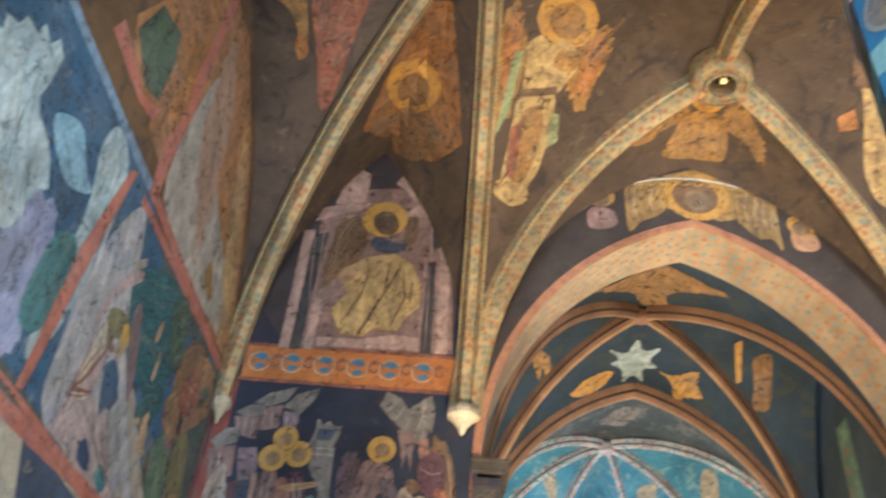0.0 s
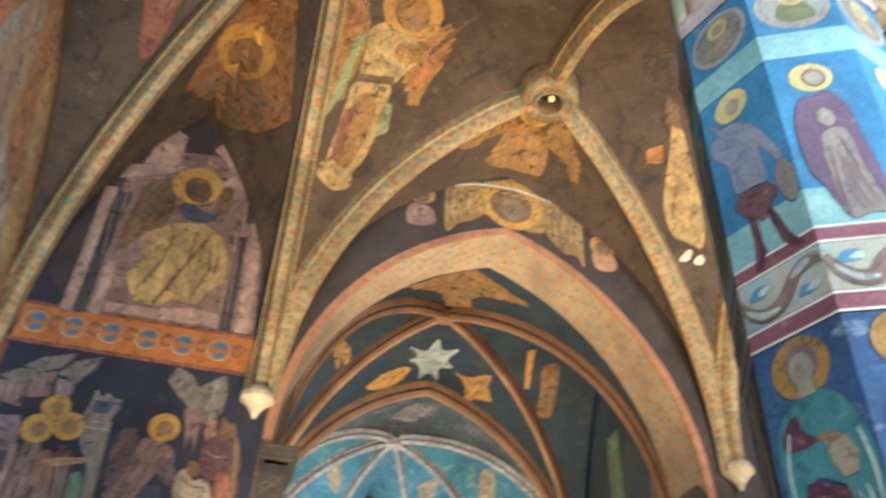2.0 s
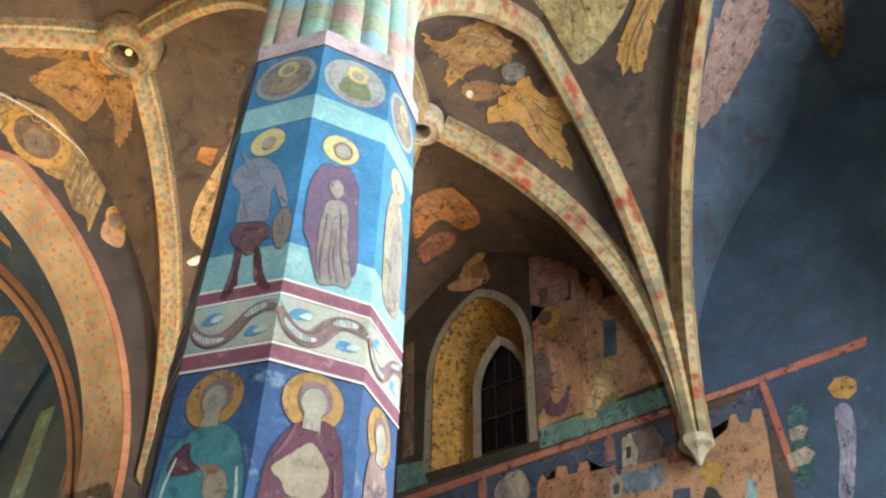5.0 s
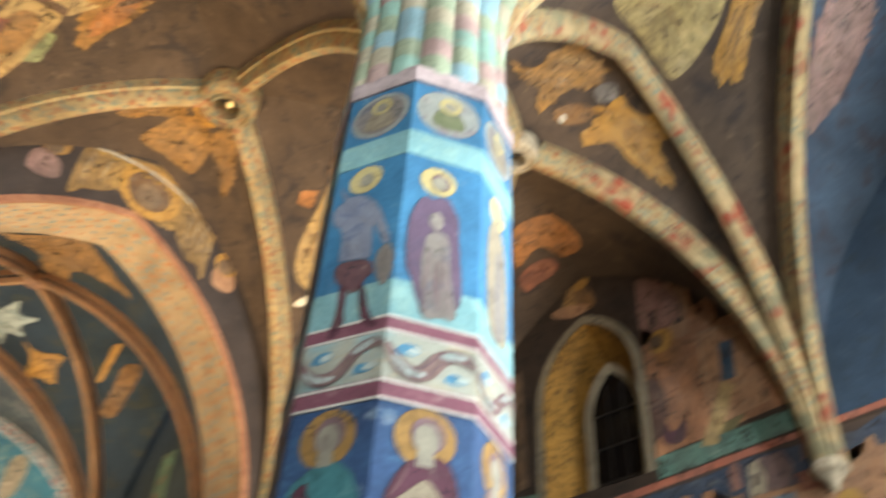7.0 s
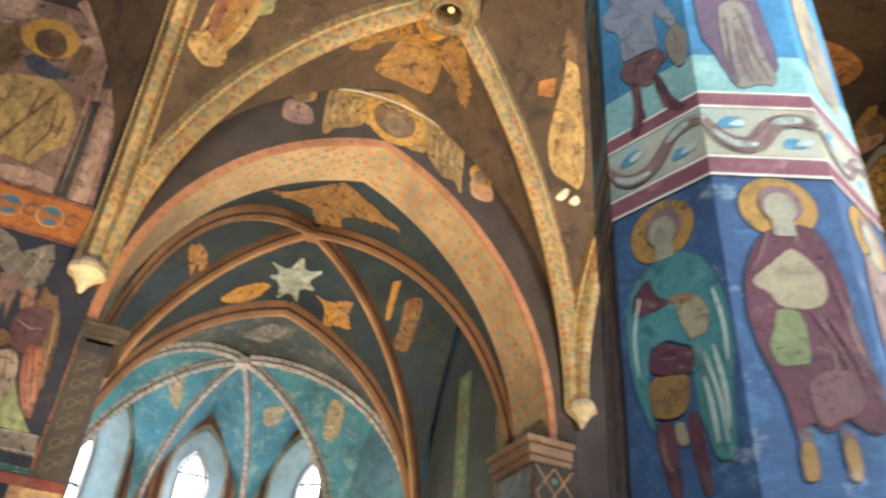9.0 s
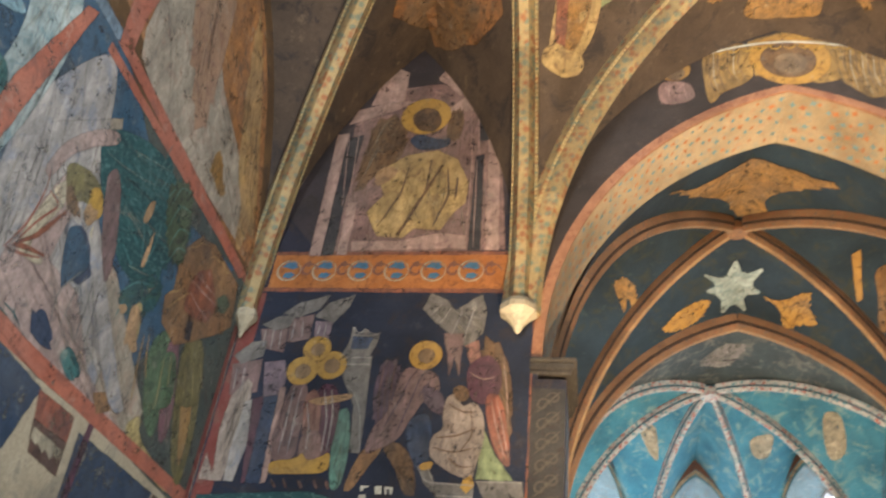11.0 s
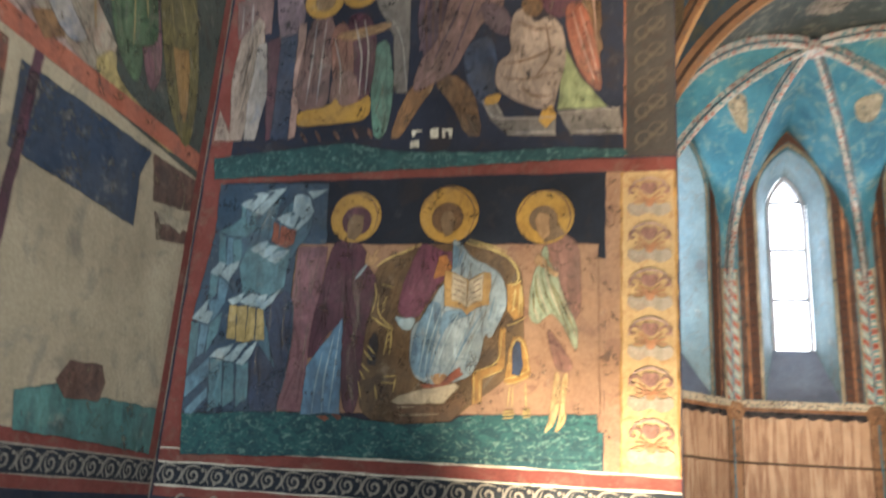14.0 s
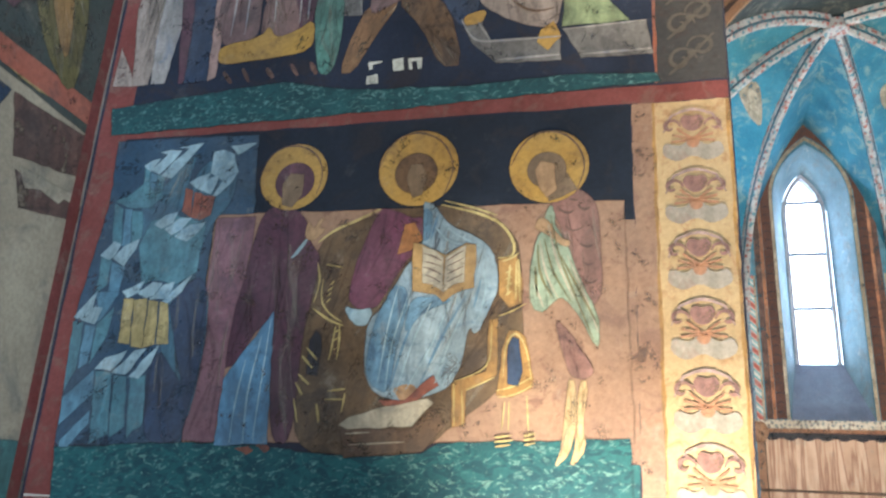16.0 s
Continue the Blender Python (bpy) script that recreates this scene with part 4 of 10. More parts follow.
P_CONTOUR = fresco("contour_paint", "2a211c", "3a2e26", None, 4.0, "5a5044", 0.3, holes=0.8, glaze=0.22)
P_LIGHT = fresco("light_stroke_paint", "9c9280", "b3a890", None, 4.0, "8a8272", 0.5, holes=0.75, glaze=0.17)
P_SHADE = fresco("shade_stroke_paint", "352a26", "463832", None, 4.0, "6a6054", 0.4, holes=0.75, glaze=0.2)
PALETTE = {
    "HILLBLUE": ("243646", "30475a", "2c3c48"), "SLATE": ("34505e", "436270", "3c5060"), "ROCKTEAL": ("446670", "577a80", "4a6670"), "ROCKBLUE": ("4a6878", "5c7c8a", "466070"), "ROCKPALE": ("7c9096", "98a8a8", "6c8490"),
    "ROBEBLUE": ("46647c", "587a90", "4a6478"), "GOLDPALE": ("a08a50", "b8a468", "8a7440"), "GOLDSOFT": ("84602e", "9a743c", "74562e"), "BOOKTAN": ("84663a", "987a4a", "705634"), "SAGELT": ("74806a", "8c967c", "667058"), "SANDLT": ("a0845a", "b4986a", "8c7048"),
    "SKINDUSK": ("5f4c38", "705c44", "544234"), "BEIGE": ("8f7648", "a58c5e", "7d6540"), "BLUEN": ("243e52", "315166", "22323f"), "BRICKP": ("6d3a2c", "84503e", "5a3a34"),
    "BROWN": ("4f3a26", "664c32", "3a2a1e"), "CLOUD": ("7f8c8a", "9aa09a", "6a7f82"), "CREAM": ("8f846e", "a89c84", "7a7264"),
    "CREAMGOLD": ("86704a", "a08858", "70583a"), "DEEPBLUE": ("1f3346", "2c4658", "243a48"), "DEEPTEAL": ("16383c", "20484a", "2a4a3c"),
    "GOLD": ("94702e", "aa863e", "7d6030"), "GOLDLN": ("967024", "ae8836", "7a5a24"), "GOLDV": ("8f682a", "a87e38", "785626"), "GREENDK": ("2f3a2a", "44503a", "20281f"),
    "GREENROBE": ("3a4f36", "50644a", "2f3f30"), "GREYBLUE": ("5a6a78", "6d7c86", "4a5a68"), "GREYROBE": ("7a6c62", "8f8074", "64584f"), "GREYSTONE": ("5a5652", "6d6862", "4a4644"),
    "INK": ("1c1a20", "28262c", "221e20"), "INKBLUE": ("1f2a3e", "2c3a50", "262c3c"), "LILAC": ("6a6a80", "80808f", "5a647a"), "LILACLT": ("7f7a76", "989088", "72747c"),
    "MAUVE": ("5f5058", "74646a", "4f4450"), "NAVYN": ("1f2c3e", "2c3c50", "28323e"), "NORTHDARK": ("2f3a3a", "43463c", "3a3630"), "OCHREA": ("6f5026", "8c6834", "574022"), "OCHREG": ("80604a", "94745a", "765645"),
    "OLIVE": ("5a5230", "6d643e", "4a4430"), "ORANGEBR": ("7a4f28", "946436", "5f4028"), "ORANGEV": ("6a4522", "7f552c", "5a3c20"), "BROWNV": ("5f4426", "745430", "4a3622"),
    "PALEBLUE": ("5f7c86", "7c969c", "52707c"), "PALEBLUER": ("6f8088", "8c989a", "5f727e"), "BLUEFOLD": ("4f6a7c", "648090", "445c70"), "PALEROCK": ("74685c", "8f8272", "62584f"), "PALESTAR": ("7c8a84", "98a098", "6a7c7a"),
    "PALETEAL": ("4f7274", "688a88", "44686c"), "PINKBROWN": ("6d4c42", "846054", "5a403a"), "PINKTAN": ("8a6448", "a07a5a", "74543e"), "PURPLE": ("3f323e", "52424c", "342a34"), "ROCKBROWN": ("6a4a30", "80603e", "543c2a"),
    "ROCKCREAM": ("7f7466", "968a78", "8a7464"), "ROCKLT": ("8a6a44", "a0804f", "74583a"), "ROCKPINK": ("84706a", "9a847a", "746862"), "ROSE": ("684f4a", "7c625a", "584444"), "ROSELT": ("8a6f66", "9c8276", "785f5a"),
    "ROSEBD": ("8a4a38", "a0604a", "78483c"), "ROSEBROWN": ("5f4a48", "745c58", "4f4040"), "ROSEORANGE": ("84583c", "9c6e4c", "6d4c38"), "ROSEP": ("64444a", "765458", "5a4048"), "RUST": ("683a28", "7c4a34", "54322a"),
    "SAGE": ("6a7350", "7f8862", "5a6448"), "SAGETEAL": ("3f5f54", "527468", "38504a"), "SANDG": ("a07c40", "b89050", "8a6a38"), "SANDP": ("84744a", "9c8a5a", "6d6040"), "SKIN": ("6a543c", "7f6648", "584634"),
    "SKINL": ("8a6c4c", "a0805c", "745a42"), "TAN": ("84643a", "9a784a", "6d5434"), "TEAL": ("1f4440", "335a52", "2f4430"), "TEALG": ("1c4648", "3c706c", "10262c"), "TEALN": ("2f5858", "426c68", "2a484a"), "THRONE": ("4a3824", "5f4a30", "3a2c20"),
    "UMBER": ("4a3626", "5f4832", "3a2c22"), "UMBERP": ("4a342c", "5c443a", "3c2c28"), "VEIL": ("74592e", "8f703c", "5f4828"), "WHITEP": ("b4b0a0", "c8c4b4", "a09c8c"), "WINE": ("3f2430", "52303c", "34202a"), "WINEP": ("502a3a", "643848", "402430")}


def meadow_paint(name, ground, dark, light):
    """Grass dabbed with a dry brush: dark and pale flecks on a blue-green ground."""
    n = Nodes(name, 0.85)
    col = n.ramp(n.noise(2.2, 6, 0.6), [(0.35, lin(ground)), (0.7, lin(dark))])
    dab = n.scaled((1.0, 1.0, 1.8))
    col = n.mix(n.ramp(n.noise(13.0, 5, 0.62, dab, 1.2), [(0.5, 0.0), (0.56, 0.8)]), col, lin(dark))
    col = n.mix(n.ramp(n.noise(17.0, 5, 0.66, dab, 1.6), [(0.56, 0.0), (0.62, 0.85)]), col, lin(light))
    g = n.noise(40, 8, 0.75)
    col = n.mix(0.7, col, n.ramp(g, [(0.25, 0.65), (0.75, 1.25)]), "MULTIPLY")
    n.bump(g, 0.25, 0.006)
    return n.colour(col)


FLAT = ("OCHREG", "NAVYN", "INK", "ROSEBD", "BLUEN", "NORTHDARK", "PINKTAN", "HILLBLUE", "WHITEP", "GOLD", "GOLDV")
INKS = {k: fresco("paint_" + k.lower(), *v, wear=0.5, holes=0.75, model=0.0 if k in FLAT else 0.5, dust=0.22) for k, v in PALETTE.items()}

INKS["CHALK"] = fresco("chalky_scroll_white", "75716a", "8b877c", "625e56", 6.0, "55524c", 0.6)
INKS["TEALG"] = meadow_paint("dabbed_meadow", "28504f", "1b3339", "587268")
INKS["TEAL"] = meadow_paint("dim_dabbed_meadow", "2a4c4c", "1f3638", "54706a")


def rect(u0, u1, v0, v1):
    return [(u0, v0), (u1, v0), (u1, v1), (u0, v1)]


def field(parent, name, material, place, u0, u1, v0, v1, layer=0.5):
    return paint(parent, name, material, layer, place, rect(u0, u1, v0, v1), 0, False)


# ---- painted registers: fields, bands and borders of each wall ----
M_FADED = fresco("dusky_lunette", "2e2a2c", "40383a", "352e2a", 1.6, "5f564c", 0.4)
M_OVERARCH = fresco("dark_field_over_arch", "2b2625", "3c3430", "332b27", 1.5, "5f5448", 0.45)
M_DADO = fresco("blue_black_dado", "161c28", "222a38", "2a2c34", 2.5, "5a5a58", 0.4)
M_REDBAND = fresco("dull_red_band", "5f2f28", "74403a", "6a4a40", 3.0, "8a7a6c", 0.4)
M_SCROLLBG = fresco("black_blue_scroll_band", "171b22", "232a32", None, 3.0, "55534e", 0.3)
M_ORANGEBAND = fresco("orange_ornament_band", "8a5226", "a0683a", "74482c", 4.0, "8a7458", 0.4)
M_PALEBORDER = fresco("pale_rose_border", "9a8058", "ae946c", "94704e", 4.0, "a09078", 0.5)
M_VINEBG = fresco("dark_vine_border", "2f2e2e", "403c38", "38302c", 4.0, "6a6258", 0.5)
M_CREAMWALL = fresco("bare_cream_plaster", "8a7f6a", "a0937c", "7c7466", 1.2, "948a78", 0.5)
M_BLUEWALL = fresco("faded_blue_lunette", "28384a", "36485a", "303c46", 1.3, "4f5a62", 0.4)
M_BROWNWALL = fresco("brown_town_field", "3a302a", "4a3d34", "302a27", 1.8, "74685a", 0.45)

reg = mural("east_wall_registers", "painted fields and red border bands of the east wall", "wall painting")
field(reg, "lunette_field", M_FADED, east, X_N + 0.02, 2.93, 6.72, 10.15)
paint(reg, "field_over_arch", M_OVERARCH, 0.5, east, [(2.95, 5.45)] + offset(arch_line(CX, ARCH_L, ARCH_R, IMPOST, ARCH_TOP, 13), 0.08) + [(9.05, 5.45), (9.05, 10.3), (2.95, 10.3)], 0, False)
field(reg, "dark_blue_field", fresco("night_blue_field", "1a1f2c", "272c3a", "2c282c", 1.8, "5a5854", 0.35), east, X_N + 0.02, 3.07, 3.74, 6.18)
field(reg, "night_sky_field", fresco("black_blue_sky", "141922", "20252f", "262428", 2.0, "4a4844", 0.35), east, 0.12, 2.95, 3.0, 3.63)
field(reg, "meadow_field", INKS["TEALG"], east, 0.12, 2.95, 1.655, 1.9, 0.7)
field(reg, "ochre_field", INKS["OCHREG"], east, 2.4, 2.955, 1.9, 3.02, 0.7)
field(reg, "dado", M_DADO, east, X_N + 0.02, 3.41, 0.0, 1.34)
field(reg, "red_band", M_REDBAND, east, X_N + 0.02, 3.41, 1.34, 1.41)
field(reg, "scroll_ground", M_SCROLLBG, east, X_N + 0.02, 3.41, 1.42, 1.56)
field(reg, "red_band", M_REDBAND, east, X_N + 0.02, 3.41, 1.575, 1.655)
field(reg, "red_band", M_REDBAND, east, X_N + 0.02, 3.41, 3.635, 3.73)
field(reg, "red_post", M_REDBAND, east, X_N + 0.02, 0.11, 1.58, 6.15, 0.9)
field(reg, "ochre_post", INKS["OCHREG"], east, 2.955, 3.055, 1.66, 3.63)
field(reg, "rose_border", M_PALEBORDER, east, 3.055, 3.41, 1.66, 3.63)
field(reg, "vine_border", M_VINEBG, east, 3.08, 3.41, 3.74, IMPOST - 0.32)
field(reg, "orange_band", M_ORANGEBAND, east, 0.1, 2.79, 6.22, 6.69, 1.0)
for z in (6.17, 6.67):
    field(reg, "red_line", INKS["RUST"], east, 0.06, 2.8, z, z + 0.05, 1.5)
for z in (1.405, 1.562, 1.655):
    field(reg, "white_line", INKS["WHITEP"], east, X_N + 0.02, 3.41, z, z + 0.012, 1.2)
for x in (3.05, 3.395):
    field(reg, "gold_line", INKS["GOLDSOFT"], east, x, x + 0.014, 1.66, 3.63, 1.2)
field(reg, "red_line", INKS["RUST"], east, 3.07, 3.085, 3.74, 6.1, 1.2)

regn = mural("north_wall_registers", "painted fields and rose border bands of the north wall", "wall painting")
field(regn, "cream_field", M_CREAMWALL, north, -9.0, -0.02, 1.66, 3.72)
field(regn, "dado", M_DADO, north, -9.0, -0.02, 0.0, 1.34)
field(regn, "red_band", M_REDBAND, north, -9.0, -0.02, 1.34, 1.41)
field(regn, "scroll_ground", M_SCROLLBG, north, -9.0, -0.02, 1.42, 1.56)
field(regn, "red_band", M_REDBAND, north, -9.0, -0.02, 1.575, 1.655)
field(regn, "rose_band", INKS["ROSEBD"], north, -9.0, -0.02, 3.70, 3.84, 3.5)
field(regn, "rose_band", INKS["ROSEBD"], north, -3.4, -0.02, 6.16, 6.26, 3.5)
field(regn, "dividing_post", INKS["WINE"], north, -1.86, -1.78, 1.66, 3.72, 3.0)
field(regn, "red_post", M_REDBAND, north, -0.10, -0.02, 1.58, 6.2, 4.5)
field(regn, "dark_field", INKS["NORTHDARK"], north, -9.0, -0.02, 3.8, 6.2, 0.4)
field(regn, "brown_field", fresco("smoky_brown_lunette", "4a3622", "5f472c", "3c3028", 1.4, "6a5844", 0.4), north, -5.9, -0.02, 6.2, 10.2, 0.4)

regs = mural("south_wall_registers", "painted fields and red border lines of the south wall", "wall painting")
for u0, u1, v0, v1 in ((-9.5, -6.25, 6.45, 10.2),):
    field(regs, "blue_field", M_BLUEWALL, south, u0, u1, v0, v1)
field(regs, "brown_field", M_BROWNWALL, south, -9.5, -0.02, 3.6, 6.38)
field(regs, "blue_field", M_BLUEWALL, south, -9.5, -7.1, 4.4, 6.5, 0.8)
field(regs, "lower_field", M_DADO, south, -9.5, -0.02, 0.0, 3.58)

# ---- repeated ornament ----
def spiral(u, v, r, turns, flip=1, n=26, start=0.0):
    return [(u + flip * r * (1 - 0.82 * i / n) * math.cos(start + turns * 2 * math.pi * i / n), v + r * (1 - 0.82 * i / n) * math.sin(start + turns * 2 * math.pi * i / n)) for i in range(n + 1)]


def motif(name, parent, place, material, lines=(), shapes=(), lift=-0.0036, width=0.012):
    bm = bmesh.new()
    for s in shapes:
        f = bm.faces.new([bm.verts.new(place(u, v, lift + 0.0004)) for u, v in s])
    for l in lines:
        ribbon(bm, l, width, place, lift, 0)
    bmesh.ops.triangulate(bm, faces=list(bm.faces))
    me = bpy.data.meshes.new(name)
    bm.to_mesh(me)
    bm.free()
    me.materials.append(material)
    ob = new(name, me)
    ob.parent = parent
    return ob


def repeat(ob, steps):
    """Copies of one piece on the same mesh."""
    for s in steps:
        o = ob.copy()
        o.location = Vector(s)
        scene.collection.objects.link(o)


SCROLL_W = 0.186
for parent, place, origin, step, count in ((reg, east, X_N + 0.12, (SCROLL_W, 0, 0), 18), (regn, north, -0.12, (0, -SCROLL_W, 0), 28)):
    one = motif("scroll", parent, place, INKS["CHALK"],
                [spiral(origin, 1.488, 0.052, 1.35, 1, start=2.2), [(origin - 0.06, 1.435), (origin - 0.085, 1.47), (origin - 0.07, 1.52), (origin - 0.045, 1.545), (origin, 1.552), (origin + 0.05, 1.54)],
                 [(origin + 0.06, 1.436), (origin + 0.085, 1.455), (origin + 0.1, 1.49), (origin + 0.092, 1.53)]],
                [disc(origin + 0.07, 1.525, 0.014, 8), disc(origin - 0.02, 1.44, 0.012, 8)], width=0.017)
    repeat(one, [Vector(step) * i for i in range(1, count)])
hook = motif("curtain_hook", reg, east, INKS["CHALK"], [[(0.1, 1.18), (0.1, 1.26), (0.1, 1.31), (0.115, 1.345), (0.14, 1.36), (0.165, 1.35)]], width=0.016)
repeat(hook, [(0.25 * i, 0, 0) for i in range(1, 14)])
for i in range(14):
    field(reg, "curtain_fold", INKS["GREYBLUE"] if i % 3 else INKS["LILAC"], east, 0.02 + 0.25 * i, 0.06 + 0.25 * i, 0.0, 1.28, 0.8)

# urns and leaves of the rose border
URN_Z = [1.74 + 0.318 * i for i in range(6)]
urn_leaf = motif("border_leaf", reg, east, INKS["ROCKCREAM"], (), [rounded([(3.09, 1.75), (3.16, 1.71), (3.23, 1.75), (3.30, 1.71), (3.38, 1.75), (3.36, 1.82), (3.29, 1.79), (3.235, 1.86), (3.18, 1.79), (3.1, 1.82)])], lift=-0.004)
urn_bell = motif("border_bell", reg, east, INKS["PINKBROWN"], (), [rounded([(3.175, 1.93), (3.20, 1.885), (3.235, 1.87), (3.27, 1.885), (3.295, 1.93), (3.27, 1.965), (3.235, 1.95), (3.20, 1.965)], 1)], lift=-0.0044)
urn_left = motif("border_curl", reg, east, INKS["PINKBROWN"], [spiral(3.135, 1.90, 0.045, 0.9, 1)], [], lift=-0.0046, width=0.02)
urn_right = motif("border_curl", reg, east, INKS["PINKBROWN"], [spiral(3.335, 1.90, 0.045, 0.9, -1)], [], lift=-0.0046, width=0.02)
urn_rays = motif("border_spray", reg, east, INKS["ROSEORANGE"], [[(3.235, 1.83), (3.235 + 0.1 * math.sin(a), 1.83 + 0.085 * math.cos(a))] for a in (-1.7, -1.25, -0.8, 0.8, 1.25, 1.7)], [disc(3.235, 1.815, 0.03, 12)], lift=-0.0042, width=0.016)
urn_rays["kind"] = "stuff"
urn_gold = motif("border_stem", reg, east, INKS["ROSELT"], [[(3.10, 1.87), (3.14, 1.96), (3.2, 1.985), (3.235, 1.99), (3.27, 1.985), (3.33, 1.96), (3.37, 1.87)]], [], lift=-0.0046, width=0.016)
for o in (urn_leaf, urn_bell, urn_left, urn_right, urn_rays, urn_gold):
    repeat(o, [(0, 0, 0.318 * i) for i in range(1, 6)])

# vine loops of the dark border
loop = motif("vine_loop", reg, east, fresco("dim_vine_paint", "464038", "544c42", "3a3632", 5.0, "5f574c", 0.5), [spiral(3.2, 3.86, 0.075, 1.2, 1), spiral(3.3, 3.93, 0.07, 1.2, -1), [(3.14, 3.78), (3.25, 3.88), (3.36, 4.0)]], [disc(3.25, 3.9, 0.02, 8)], width=0.02)
repeat(loop, [(0, 0, 0.205 * i) for i in range(1, 6)])

# leaf roundels of the orange band
ring_line = motif("roundel_ring", reg, east, INKS["CREAM"], [disc(0.30, 6.455, 0.135, 20) + [(0.435, 6.455)]], (), lift=-0.0042, width=0.02)
leaf_blue = motif("blue_leaf", reg, east, fresco("roundel_blue", "3a5a74", "4f7288", None, 5, "8a8a80", 0.4), (), [[(0.2, 6.5), (0.27, 6.57), (0.36, 6.565), (0.4, 6.5), (0.35, 6.47), (0.28, 6.49)], [(0.24, 6.36), (0.33, 6.345), (0.385, 6.4), (0.33, 6.43), (0.26, 6.42)]], lift=-0.0045)
leaf_red = motif("red_leaf", reg, east, INKS["RUST"], [spiral(0.525, 6.455, 0.11, 1.1, 1)], [[(0.46, 6.55), (0.52, 6.59), (0.57, 6.54), (0.52, 6.5)]], lift=-0.0045, width=0.035)
for o in (ring_line, leaf_blue, leaf_red):
    repeat(o, [(0.415 * i, 0, 0) for i in range(1, 6)])

# painted rope with small scallops over the veil
rope = [(4.7 + 2.7 * i / 24, 10.02 - 0.42 * ((i / 24 - 0.48) * 2) ** 2) for i in range(25)]
motif("rope", reg, east, INKS["WHITEP"], [rope], [], lift=-0.0048, width=0.035)
scallop = motif("scallop", reg, east, INKS["GOLDLN"], [[(5.2, 9.9), (5.23, 9.85), (5.28, 9.84), (5.33, 9.87), (5.35, 9.92)]], (), lift=-0.0048, width=0.02)
repeat(scallop, [(0.17 * i, 0, 0.05 * math.sin(math.pi * i / 9)) for i in range(1, 10)])

# ---- saints and ornament on the pillar ----
def pillar_face(i):
    a = radians(P_TURN + 45 * i + 22.5)
    r = P_R * math.cos(radians(22.5))
    c, s = math.cos(a), math.sin(a)

    def place(u, v, d=0.0):
        rr = r - d
        return (CX + rr * c + u * s * -1, PY + rr * s + u * c, v)
    return place


SAINT_TEAL = (
        ("robe", "PTEAL", 3, [(0.064, 3.4), (0.144, 3.34), (0.188, 3.27), (0.224, 3.15), (0.243, 3.01), (0.243, 2.91), (0.212, 2.74), (0.199, 2.53), (0.164, 2.46), (0.109, 2.49), (0.097, 2.56), (0.067, 2.66), (0.053, 2.81), (0.077, 2.94), (0.024, 2.97), (-0.04, 3.01), (-0.068, 2.99), (-0.115, 3), (-0.133, 2.9), (-0.126, 2.71), (-0.123, 2.61), (-0.153, 2.69), (-0.205, 2.85), (-0.218, 3.02), (-0.218, 3.19), (-0.182, 3.31), (-0.107, 3.36), (-0.031, 3.41)]),
        ("sleeve", "DWINEP", 4, [(-0.162, 3.27), (-0.088, 3.33), (-0.07, 3.22), (-0.01, 3.18), (0.022, 3.16), (-0.085, 3.15), (-0.148, 3.15), (-0.191, 3.19)]),
        ("tunic", "DWINEP", 4, [(-0.07, 3.01), (-0.005, 2.97), (0.078, 2.93), (0.072, 2.86), (0.038, 2.83), (-0.1, 2.87), (-0.135, 2.91), (-0.112, 2.97)]),
        ("apron", "DTAN", 5, [(-0.131, 2.87), (-0.038, 2.85), (0.046, 2.83), (0.043, 2.76), (0.022, 2.69), (-0.033, 2.67), (-0.108, 2.69), (-0.137, 2.73)]),
        ("leg", "DWINEP", 3, [(-0.121, 2.67), (-0.042, 2.67), (-0.041, 2.56), (-0.034, 2.37), (-0.076, 2.37), (-0.116, 2.56)]),
        ("leg", "DWINEP", 3, [(0.004, 2.67), (0.059, 2.69), (0.083, 2.54), (0.083, 2.36), (0.045, 2.37)]),
        ("shirt_tail", "DCREAM", 4, [(-0.04, 2.65), (-0.001, 2.66), (0.015, 2.56), (-0.03, 2.56)]),
        ("book", "DCREAM", 5, [(0.017, 3.15), (0.128, 3.15), (0.164, 3.06), (0.14, 2.98), (0.069, 2.97), (0.032, 3.06)]),
        ("palm", "DSKINL", 6, [(-0.017, 3.19), (0.056, 3.19), (0.113, 3.16), (0.091, 3.13), (0.017, 3.15)]))
